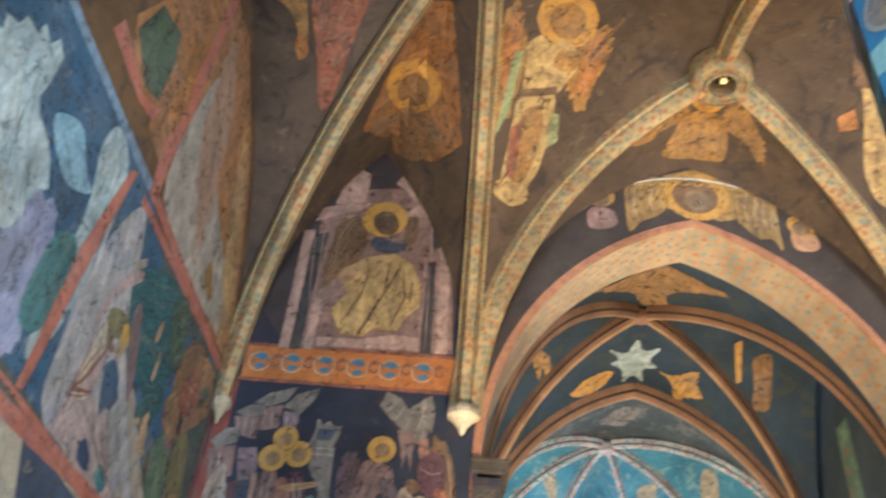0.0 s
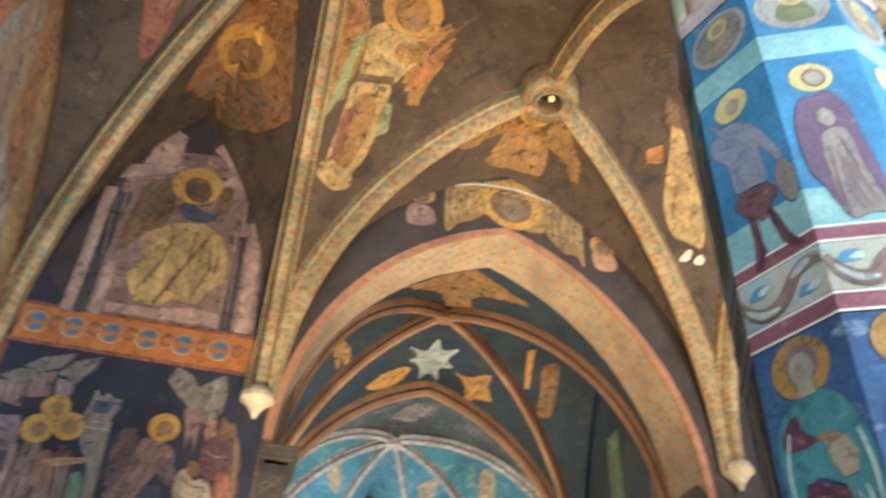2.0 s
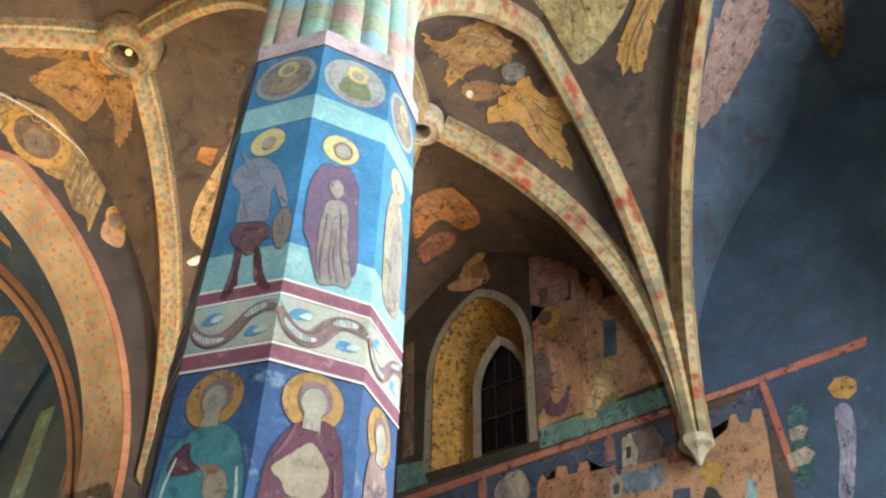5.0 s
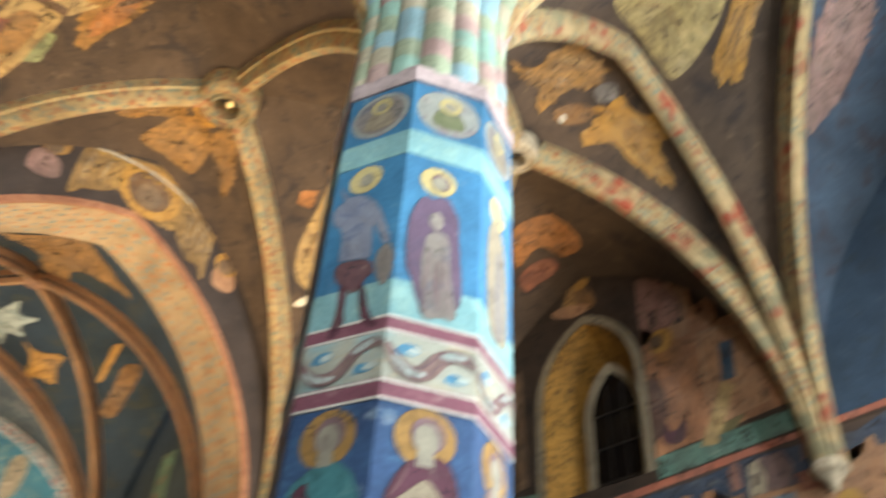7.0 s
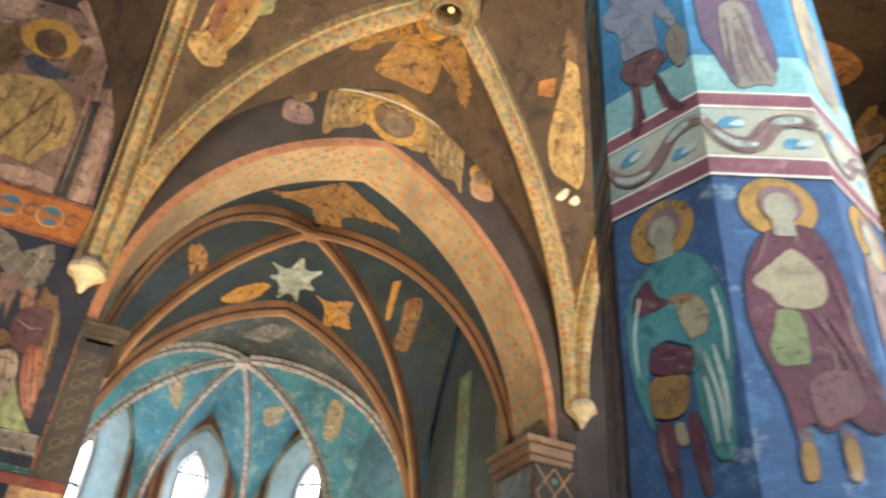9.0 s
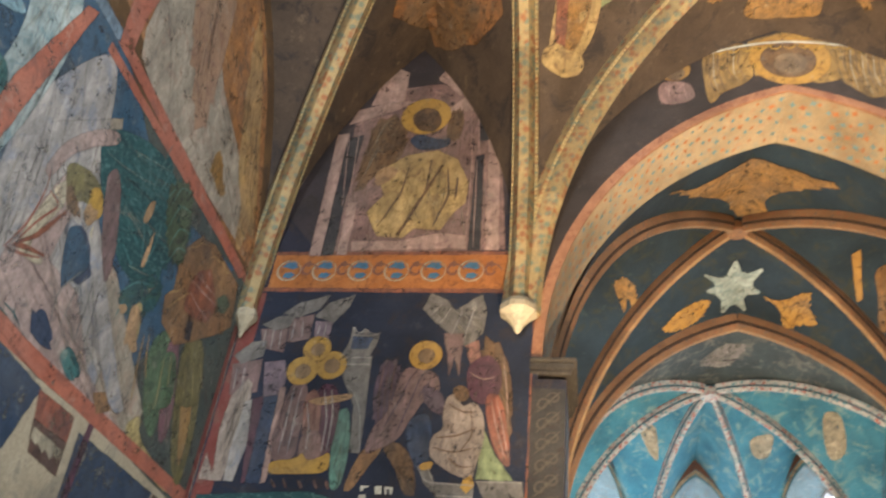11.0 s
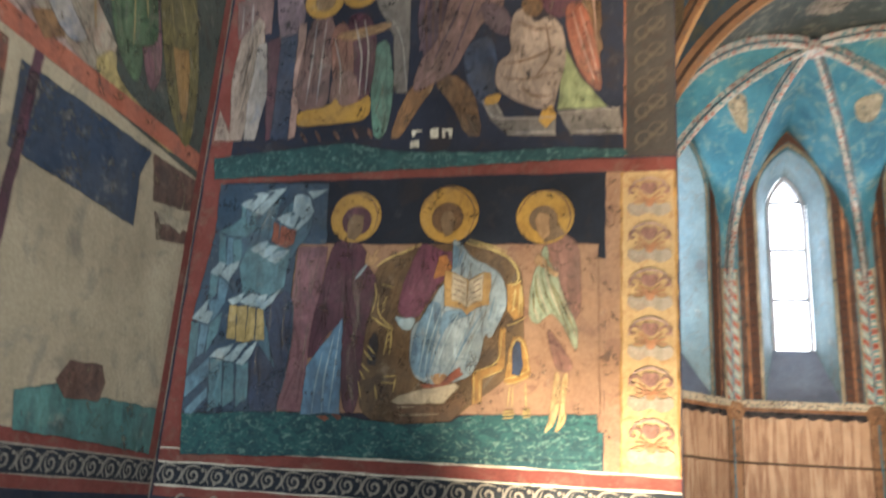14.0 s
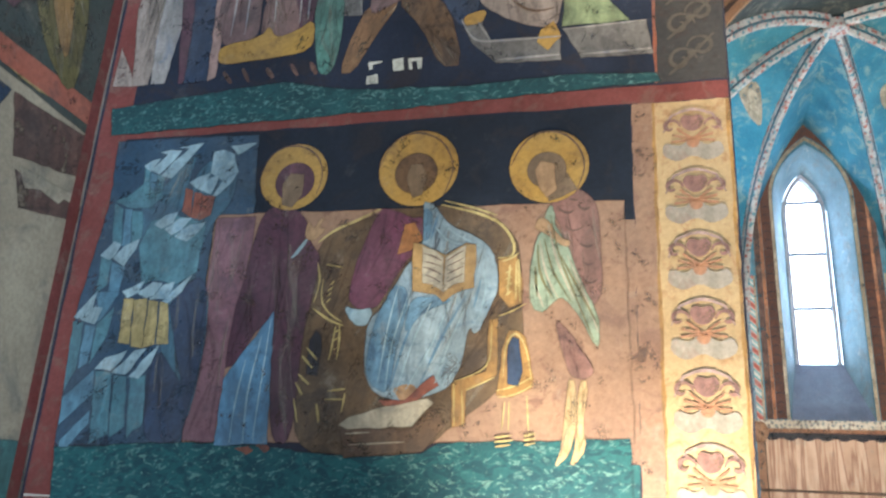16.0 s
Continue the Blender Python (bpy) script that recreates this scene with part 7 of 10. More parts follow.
paint(m, "robe", INKS["GREENROBE"], 4, north, [(-1.50, 4.65), (-1.18, 5.00), (-0.95, 4.24), (-0.95, 3.93), (-1.25, 4.09)])
paint(m, "robe", INKS["ROSEP"], 4, north, [(-1.26, 4.83), (-1.07, 5.01), (-0.69, 4.16), (-0.84, 3.93)])
paint(m, "robe", INKS["OLIVE"], 4, north, [(-1.03, 4.98), (-0.58, 5.21), (-0.26, 4.37), (-0.24, 3.73), (-0.60, 3.99)])
paint(m, "robe", INKS["TAN"], 5, north, [(-0.85, 4.80), (-0.62, 4.88), (-0.38, 4.31), (-0.35, 3.84)])
paint(m, "wheat", INKS["SANDP"], 3, north, [(-1.46, 3.83), (-1.22, 4.10), (-1.17, 3.88), (-0.33, 3.79), (-0.48, 3.65)])
paint(m, "goat", INKS["INKBLUE"], 4, north, [(-2.89, 4.03), (-2.82, 4.12), (-2.58, 3.99), (-2.69, 3.90)])
paint(m, "goat", INKS["TEAL"], 4, north, [(-2.46, 3.96), (-2.42, 4.06), (-2.17, 3.96), (-2.21, 3.87)])
paint(m, "gable", INKS["ROCKBROWN"], 4, north, [(-1.96, 3.90), (-1.73, 4.03), (-1.67, 3.89), (-1.82, 3.79)])
paint(m, "sky_field", INKS["NAVYN"], 2, north, [(-3.69, 3.71), (-3.43, 3.74), (-2.50, 3.65), (-2.66, 3.04), (-3.34, 3.10)])
paint(m, "fort", INKS["BRICKP"], 2, north, [(-2.52, 3.64), (-2.05, 3.65), (-2.02, 3.46), (-2.45, 3.45)])
paint(m, "fort", INKS["UMBERP"], 2, north, [(-2.46, 3.45), (-2.02, 3.46), (-1.99, 3.22), (-2.38, 3.24)])
paint(m, "merlon", INKS["CREAM"], 3, north, [(-2.42, 3.41), (-2.06, 3.40), (-2.04, 3.33), (-2.12, 3.33), (-2.13, 3.29), (-2.22, 3.33), (-2.23, 3.29), (-2.32, 3.33), (-2.33, 3.31), (-2.41, 3.33)])
paint(m, "sky_field", INKS["NAVYN"], 2, north, [(-1.93, 3.59), (-0.67, 3.60), (-0.75, 3.40), (-0.72, 3.04), (-1.89, 3.09)])
paint(m, "fort", INKS["UMBERP"], 2, north, [(-0.65, 3.60), (-0.05, 3.63), (-0.06, 3.38), (-0.56, 3.28)])
paint(m, "fort", INKS["UMBERP"], 2, north, [(-0.53, 3.22), (-0.01, 3.24), (-0.01, 3.13), (-0.45, 3.04)])
paint(m, "merlon", INKS["CREAM"], 3, north, [(-0.51, 3.25), (-0.01, 3.27), (-0.01, 3.21), (-0.15, 3.21), (-0.18, 3.17), (-0.33, 3.19), (-0.44, 3.15)])
paint(m, "meadow", INKS["TEALN"], 2, north, [(-1.45, 1.85), (-1.11, 1.94), (-0.81, 1.91), (-0.01, 1.91), (-0.01, 1.60), (-0.70, 1.63), (-1.40, 1.64)])
paint(m, "crate", INKS["UMBERP"], 3, north, [(-1.15, 1.95), (-1.06, 2.08), (-0.76, 2.10), (-0.70, 2.00), (-0.73, 1.88), (-1.05, 1.86)])
paint(m, "blue_ground", INKS["BLUEN"], 1, north, [(-6.12, 5.27), (-5.77, 6.11), (-5.38, 6.46), (-3.32, 6.43), (-2.06, 5.78), (-0.46, 6.15), (-1.88, 3.85), (-3.71, 3.94), (-5.05, 4.11)])
paint(m, "line", INKS["GREYBLUE"], 3, north, [(-5.43, 6.39), (-5.35, 6.50), (-3.25, 6.46), (-3.37, 6.33)])
paint(m, "cloud", INKS["CLOUD"], 3, north, [(-5.97, 5.42), (-5.66, 5.89), (-5.19, 6.14), (-5.16, 5.83), (-5.21, 5.54), (-4.81, 5.43), (-4.68, 5.17), (-4.73, 4.71), (-5.12, 4.50)])
paint(m, "cloud", INKS["LILAC"], 3, north, [(-5.07, 4.45), (-4.78, 4.77), (-4.81, 5.10), (-4.42, 5.23), (-4.29, 4.54), (-4.19, 4.04), (-4.62, 3.97)])
paint(m, "drape", INKS["LILACLT"], 2, north, [(-3.84, 5.12), (-3.41, 6.17), (-3.19, 6.16), (-2.97, 5.57), (-2.77, 5.08), (-1.75, 3.95), (-2.66, 3.66), (-3.71, 3.94), (-3.72, 4.51)])
paint(m, "drape", INKS["CLOUD"], 6, north, [(-4.35, 6.04), (-4.20, 6.39), (-3.81, 6.27), (-3.68, 5.66), (-3.77, 4.68), (-3.98, 4.12), (-4.13, 4.17), (-4.15, 4.84), (-4.12, 5.54)])
paint(m, "drape", INKS["TEALN"], 6, north, [(-4.39, 5.09), (-4.05, 5.24), (-3.95, 4.77), (-4.06, 4.30), (-4.41, 4.27)])
paint(m, "drape", INKS["PALEBLUE"], 6, north, [(-5.07, 5.63), (-4.64, 5.94), (-4.37, 5.67), (-4.11, 5.60), (-4.53, 5.35)])
paint(m, "drape", INKS["TEAL"], 6, north, [(-3.13, 5.64), (-2.40, 6.11), (-1.66, 6.03), (-1.38, 5.77), (-2.00, 4.79), (-2.74, 5.10)])
paint(m, "stripe", INKS["ROSEBD"], 7, north, [(-3.77, 6.23), (-3.65, 6.30), (-3.79, 5.21), (-3.93, 3.96), (-4.04, 3.93), (-4.00, 5.17)])
paint(m, "stripe", INKS["ROSEBD"], 7, north, [(-4.42, 3.92), (-4.18, 3.94), (-2.42, 3.81), (-2.57, 3.69)])
paint(m, "lunette_field", INKS["ORANGEBR"], 2, north, [(-4.79, 6.98), (-4.14, 8.37), (-2.84, 9.99), (-1.14, 8.68), (-0.23, 6.94), (-0.16, 6.20), (-3.38, 6.67)])
paint(m, "ground", INKS["ROCKCREAM"], 3, north, [(-3.18, 6.86), (-3.04, 8.01), (-2.78, 8.78), (-2.03, 7.58), (-0.95, 7.14), (-0.29, 6.41), (-1.63, 6.35), (-3.01, 6.41)])
paint(m, "plume", INKS["OCHREG"], 4, north, [(-2.75, 7.51), (-2.88, 8.87), (-2.81, 9.37), (-2.17, 8.66), (-1.96, 7.64), (-1.82, 6.52)])
paint(m, "plume", INKS["TAN"], 4, north, [(-1.27, 7.43), (-1.78, 9.07), (-1.15, 8.37), (-0.33, 6.88), (-0.40, 6.51)])
paint(m, "medallion", INKS["GREENDK"], 4, north, [(-4.55, 7.21), (-4.36, 7.80), (-3.91, 7.95), (-3.80, 7.65), (-3.80, 7.08), (-4.12, 6.95)])
paint(m, "frame", INKS["ROSEBD"], 3, north, [(-4.85, 6.82), (-4.76, 7.06), (-4.05, 6.88), (-3.70, 7.07), (-3.76, 6.86), (-4.09, 6.76)])
paint(m, "frame", INKS["ROSEBD"], 5, north, [(-3.33, 6.35), (-3.44, 6.91), (-3.24, 7.52), (-3.32, 8.04), (-3.23, 9.46), (-3.04, 9.72), (-3.11, 8.20), (-3.10, 7.50), (-3.18, 6.86), (-3.16, 6.46)])
paint(m, "frame", INKS["ROSEBD"], 5, north, [(-3.36, 6.33), (-3.16, 6.46), (-0.24, 6.28), (-0.31, 6.12)])

m = mural("castle_painting", "wall painting of a rose castle and towers beside the window", "wall painting")
paint(m, "castle", INKS["ROSEORANGE"], 1, south, [(-4.07, 9.16), (-4.33, 9.74), (-4.90, 9.24), (-4.91, 8.71), (-5.04, 8.71), (-5.09, 8.82), (-5.24, 8.77), (-5.23, 8.38), (-5.45, 8.38), (-5.58, 8.43), (-5.63, 8.20), (-5.82, 7.84), (-5.92, 6.86), (-4.07, 6.71), (-4.07, 6.84)])
paint(m, "tower", INKS["OCHREG"], 2, south, [(-4.16, 9.49), (-4.38, 9.69), (-4.86, 9.24), (-4.82, 8.35), (-4.20, 8.22)])
paint(m, "window_slot", INKS["INK"], 3, south, [(-5.38, 7.92), (-5.54, 7.91), (-5.59, 7.40), (-5.38, 7.38)])
paint(m, "window_slot", INKS["INK"], 3, south, [(-4.65, 8.93), (-4.76, 8.90), (-4.75, 8.58), (-4.63, 8.58)])
paint(m, "robe", INKS["WINE"], 3, south, [(-4.28, 7.89), (-4.55, 7.96), (-4.59, 6.77), (-4.11, 6.86)])
paint(m, "robe", INKS["ORANGEBR"], 3, south, [(-4.22, 8.46), (-4.56, 8.51), (-4.66, 7.99), (-4.28, 7.89)])
paint(m, "stair", INKS["OLIVE"], 3, south, [(-5.56, 7.33), (-5.35, 6.90), (-4.99, 6.51), (-4.90, 6.72), (-5.26, 7.10), (-5.42, 7.38)])
paint(m, "lawn", INKS["SAGETEAL"], 4, south, [(-4.07, 6.71), (-6.18, 6.78), (-6.20, 6.52), (-4.07, 6.41)])
paint(m, "band", INKS["ROSEBD"], 5, south, [(-1.57, 6.27), (-6.53, 6.50), (-6.51, 6.42), (-1.58, 6.14)])
paint(m, "band", INKS["ROSEBD"], 5, south, [(-6.53, 6.50), (-8.27, 6.64), (-8.23, 6.53), (-6.51, 6.42)])
paint(m, "post", INKS["ROSEBD"], 5, south, [(-3.08, 6.32), (-3.21, 6.32), (-3.24, 5.59), (-3.10, 5.62)])
paint(m, "post", INKS["ROSEBD"], 5, south, [(-7.02, 6.52), (-7.10, 6.53), (-7.19, 5.33), (-7.11, 5.35)])
paint(m, "wall_field", INKS["NAVYN"], 1, south, [(-2.15, 5.97), (-2.15, 6.30), (-3.31, 6.23), (-4.53, 6.26), (-5.34, 6.34), (-6.55, 6.27), (-7.06, 6.46), (-6.90, 4.89)])
paint(m, "town_wall", INKS["ROSEORANGE"], 4, south, [(-3.96, 5.50), (-4.00, 5.94), (-4.09, 6.07), (-4.15, 5.96), (-4.25, 5.95), (-4.31, 6.11), (-4.45, 6.09), (-4.46, 5.96), (-4.58, 5.96), (-4.63, 6.08), (-4.75, 6.08), (-4.77, 5.93), (-4.97, 5.92), (-5.12, 5.93), (-5.02, 5.27)])
paint(m, "dome", INKS["PALEROCK"], 4, south, [(-3.30, 5.96), (-3.44, 6.16), (-3.72, 6.25), (-3.84, 6.10), (-3.91, 5.89), (-3.86, 5.79), (-3.47, 5.76)])
paint(m, "town_wall", INKS["PINKTAN"], 3, south, [(-5.02, 5.27), (-5.19, 5.86), (-5.41, 5.87), (-5.74, 5.86), (-5.81, 5.87), (-6.19, 5.87), (-6.26, 6.03), (-6.33, 5.90), (-6.55, 6.01), (-6.62, 6.17), (-6.69, 6.16), (-6.71, 6.04), (-6.82, 6.02), (-6.88, 6.16), (-6.98, 6.14), (-6.98, 5.92), (-6.94, 5.39), (-6.90, 4.85)])
paint(m, "roof", INKS["RUST"], 5, south, [(-5.76, 5.99), (-6.22, 6.00), (-6.23, 5.75), (-5.79, 5.77)])
paint(m, "roof", INKS["GREYBLUE"], 5, south, [(-5.14, 5.79), (-5.72, 5.79), (-5.70, 5.53), (-5.21, 5.53)])
paint(m, "house", INKS["CREAM"], 6, south, [(-5.25, 6.25), (-5.37, 6.29), (-5.44, 6.05), (-5.40, 5.86), (-5.20, 5.87)])
paint(m, "house_roof", INKS["ROSEBROWN"], 6, south, [(-5.37, 6.29), (-5.67, 6.30), (-5.78, 6.10), (-5.70, 5.87), (-5.41, 5.87), (-5.45, 6.07)])
paint(m, "window_slot", INKS["INK"], 7, south, [(-5.29, 6.11), (-5.35, 6.12), (-5.33, 5.97), (-5.27, 5.97)])
paint(m, "tower", INKS["PINKBROWN"], 6, south, [(-5.00, 6.25), (-5.09, 6.38), (-5.15, 6.23), (-5.13, 5.99), (-4.99, 5.99)])
paint(m, "tower", INKS["CREAM"], 6, south, [(-5.00, 5.69), (-5.11, 5.82), (-5.20, 5.70), (-5.15, 5.51), (-5.00, 5.49)])
paint(m, "window_slot", INKS["INK"], 7, south, [(-5.05, 5.68), (-5.13, 5.69), (-5.12, 5.57), (-5.05, 5.56)])
paint(m, "tower", INKS["PINKBROWN"], 5, south, [(-5.93, 6.39), (-5.97, 6.44), (-6.00, 6.37), (-5.97, 6.11), (-5.89, 6.12)])
paint(m, "opening", INKS["DEEPBLUE"], 5, south, [(-5.70, 5.12), (-5.80, 5.45), (-5.99, 5.44), (-5.97, 5.06)])
paint(m, "halo", INKS["GOLD"], 6, south, [(-6.15, 5.61), (-6.25, 5.67), (-6.36, 5.65), (-6.42, 5.54), (-6.40, 5.44), (-6.30, 5.39), (-6.20, 5.43), (-6.14, 5.51)])
paint(m, "robe", INKS["INK"], 5, south, [(-6.16, 5.41), (-6.28, 5.37), (-6.33, 5.23), (-6.30, 4.98), (-6.07, 5.03)])
paint(m, "robe", INKS["PALETEAL"], 5, south, [(-6.64, 5.38), (-6.73, 5.39), (-6.71, 5.13), (-6.64, 4.91), (-6.52, 4.93)])
paint(m, "tree", INKS["TEAL"], 4, south, [(-7.25, 6.04), (-7.40, 6.10), (-7.47, 5.97), (-7.38, 5.73), (-7.40, 5.46), (-7.25, 5.13), (-7.11, 5.25), (-7.13, 5.54)])
paint(m, "slab_top", INKS["ROCKCREAM"], 5, south, [(-7.12, 5.54), (-7.33, 5.58), (-7.41, 5.49), (-7.32, 5.39), (-7.12, 5.38)])
paint(m, "slab_top", INKS["ROCKCREAM"], 5, south, [(-7.21, 5.81), (-7.36, 5.83), (-7.41, 5.77), (-7.33, 5.68), (-7.20, 5.68)])
paint(m, "halo", INKS["GOLD"], 6, south, [(-7.72, 6.17), (-7.82, 6.26), (-7.95, 6.25), (-8.02, 6.16), (-7.99, 6.04), (-7.89, 5.98), (-7.76, 6.03)])
paint(m, "robe", INKS["LILAC"], 5, south, [(-7.71, 5.93), (-7.85, 5.97), (-7.90, 5.83), (-7.85, 5.53), (-7.61, 4.83), (-7.48, 4.92), (-7.66, 5.45)])
paint(m, "robe", INKS["BROWNV"], 4, south, [(-2.94, 10.06), (-3.22, 10.04), (-3.39, 9.50), (-3.04, 9.52)])
paint(m, "scroll", INKS["PINKTAN"], 5, south, [(-2.49, 9.79), (-2.70, 9.81), (-3.15, 9.67), (-3.26, 9.51), (-2.92, 9.48), (-2.52, 9.66)])
paint(m, "halo", INKS["GOLDV"], 5, south, disc(-3.1, 10.12, 0.15))
paint(m, "facade", INKS["ROSEORANGE"], 2, south, [(-3.6, 5.3), (-5.0, 5.35), (-6.9, 5.3), (-6.9, 3.7), (-3.6, 3.7)])
for u in (-4.0, -4.7, -5.4, -6.3):
    paint(m, "arched_opening", INKS["UMBERP"], 5, south, [(u, 3.7), (u, 4.55), (u - 0.08, 4.72), (u - 0.2, 4.8), (u - 0.32, 4.72), (u - 0.4, 4.55), (u - 0.4, 3.7)])
    paint(m, "cornice", INKS["PINKTAN"], 5, south, rect(u - 0.5, u + 0.1, 4.9, 4.97), 0, False)
paint(m, "tree", INKS["GREENDK"], 3, south, [(-2.0, 5.5), (-2.4, 5.7), (-2.8, 5.4), (-2.95, 4.8), (-2.7, 4.2), (-2.2, 4.1), (-1.9, 4.7)])
paint(m, "rock", INKS["BROWN"], 3, south, [(-1.6, 5.0), (-1.9, 5.2), (-2.1, 4.4), (-2.0, 3.7), (-1.5, 3.7)])
paint(m, "small_figure", INKS["TAN"], 2, south, [(-2.90, 10.55), (-3.26, 10.39), (-3.16, 9.84), (-3.39, 9.51), (-2.56, 9.67), (-2.82, 9.98)])
paint(m, "halo", INKS["GOLD"], 3, south, disc(-3.08, 10.33, 0.211))
paint(m, "rock", INKS["BROWN"], 2, south, [(-1.64, 8.89), (-1.82, 8.93), (-1.93, 6.90), (-1.71, 6.87)])
paint(m, "patch", INKS["SAGETEAL"], 2, south, [(-1.61, 6.81), (-2.09, 6.76), (-2.20, 6.39), (-1.62, 6.37)])

m = mural("vault_angel", "ochre winged figure with striped robe painted on the vault", "vault painting")
paint(m, "wing", INKS["OCHREA"], 1, VAULT, [(3.04, -2.57), (3.16, -2.88), (3.32, -3.00), (3.45, -2.33), (3.31, -1.70), (3.11, -1.56), (3.01, -1.48), (3.10, -2.12)])
paint(m, "wing", INKS["ORANGEBR"], 2, VAULT, [(3.13, -2.49), (3.22, -2.81), (3.32, -2.83), (3.36, -2.34), (3.24, -1.86), (3.14, -1.81)])
paint(m, "wing", INKS["OCHREA"], 1, VAULT, [(4.02, -2.38), (4.28, -2.55), (4.53, -2.50), (4.50, -2.05), (4.35, -1.80), (4.24, -1.44), (4.09, -1.58), (3.96, -1.89)])
paint(m, "wing", INKS["ORANGEBR"], 2, VAULT, [(4.17, -2.33), (4.45, -2.42), (4.40, -1.93), (4.22, -1.62), (4.10, -1.85)])
paint(m, "tunic", INKS["CREAMGOLD"], 2, VAULT, [(3.41, -2.43), (3.64, -2.54), (3.99, -2.41), (4.16, -2.12), (3.96, -1.89), (3.86, -1.79), (3.38, -1.85), (3.44, -2.21)])
paint(m, "sleeve", INKS["OCHREA"], 3, VAULT, [(3.84, -2.33), (4.22, -2.21), (4.17, -2.05), (3.91, -2.04), (3.76, -2.14)])
paint(m, "robe", INKS["CREAMGOLD"], 2, VAULT, [(3.34, -1.87), (3.86, -1.84), (3.84, -1.55), (3.74, -1.04), (3.51, -0.82), (3.17, -0.98), (3.22, -1.18), (3.30, -1.55)])
paint(m, "skirt", INKS["OCHREA"], 3, VAULT, [(3.41, -1.71), (3.72, -1.70), (3.66, -1.20), (3.47, -0.92), (3.31, -1.01)])
paint(m, "stripe", INKS["RUST"], 4, VAULT, [(3.30, -1.53), (3.44, -1.56), (3.37, -1.01), (3.25, -1.07)])
paint(m, "stripe", INKS["SAGE"], 3, VAULT, [(3.28, -2.35), (3.40, -2.35), (3.25, -1.68), (3.07, -1.45)])
paint(m, "stripe", INKS["SAGE"], 3, VAULT, [(3.81, -1.59), (3.92, -1.56), (3.92, -1.23), (3.77, -1.20)])
paint(m, "hem", INKS["CREAMGOLD"], 4, VAULT, [(3.08, -0.94), (3.15, -1.09), (3.54, -0.92), (3.59, -0.75), (3.45, -0.73)])
paint(m, "belt", INKS["UMBER"], 4, VAULT, [(3.36, -1.91), (3.85, -1.89), (3.87, -1.80), (3.37, -1.83)])
paint(m, "halo", INKS["GOLDV"], 2, VAULT, [(4.31, -2.64), (4.28, -2.45), (4.15, -2.33), (3.96, -2.30), (3.75, -2.37), (3.59, -2.52), (3.52, -2.70), (3.56, -2.89), (3.69, -3.01), (3.87, -3.05), (4.07, -2.98), (4.23, -2.83)])
paint(m, "head", INKS["OCHREA"], 3, VAULT, [(4.15, -2.63), (4.14, -2.51), (4.06, -2.44), (3.94, -2.42), (3.82, -2.46), (3.72, -2.55), (3.68, -2.66), (3.70, -2.77), (3.78, -2.85), (3.89, -2.87), (4.01, -2.83), (4.11, -2.74)])
paint(m, "staff", INKS["UMBER"], 4, VAULT, [(4.22, -2.17), (4.63, -2.63), (4.66, -2.58), (4.25, -2.11)])

m = mural("vault_half_figure", "ochre half figure with a halo painted in the vault web", "vault painting")
paint(m, "field", INKS["ORANGEV"], 1, VAULT, [(2.18, -2.83), (2.46, -2.73), (2.66, -1.19), (2.27, -0.65), (1.61, -0.16), (1.23, -1.01), (1.65, -1.94)])
paint(m, "robe", INKS["BROWNV"], 2, VAULT, [(1.22, -0.98), (1.79, -0.98), (2.46, -1.15), (2.05, -0.43), (1.61, -0.14)])
paint(m, "halo", INKS["GOLDV"], 2, VAULT, [(2.33, -1.61), (2.28, -1.40), (2.13, -1.16), (1.90, -0.94), (1.69, -0.91), (1.59, -1.30), (1.57, -1.64), (1.63, -1.87), (1.76, -1.97), (1.93, -1.92), (2.11, -1.78), (2.27, -1.74)])
paint(m, "head", INKS["BROWNV"], 3, VAULT, [(2.16, -1.45), (2.13, -1.32), (2.04, -1.17), (1.90, -1.04), (1.77, -0.98), (1.70, -1.22), (1.69, -1.44), (1.73, -1.59), (1.81, -1.65), (1.92, -1.62), (2.03, -1.56), (2.13, -1.54)])

m = mural("vault_standing_figure", "pale standing figure painted on the vault web", "vault painting")
paint(m, "robe", INKS["CREAMGOLD"], 1, VAULT, [(7.71, -2.07), (7.90, -2.01), (8.10, -1.74), (8.43, -1.35), (8.65, -0.92), (8.41, -0.86), (8.20, -0.80), (7.98, -1.06), (7.87, -1.65)])
paint(m, "foot", INKS["WHITEP"], 2, VAULT, [(8.36, -0.62), (8.42, -0.79), (8.50, -0.85), (8.49, -0.71)])
paint(m, "foot", INKS["WHITEP"], 2, VAULT, [(8.52, -0.72), (8.59, -0.87), (8.67, -0.83), (8.61, -0.75)])
paint(m, "sash", INKS["UMBER"], 2, VAULT, [(7.53, -2.32), (7.74, -2.25), (7.90, -1.98), (7.66, -1.96)])
paint(m, "shade", INKS["ORANGEBR"], 1, VAULT, [(7.58, -1.53), (7.74, -1.70), (7.84, -1.49), (7.64, -1.37)])

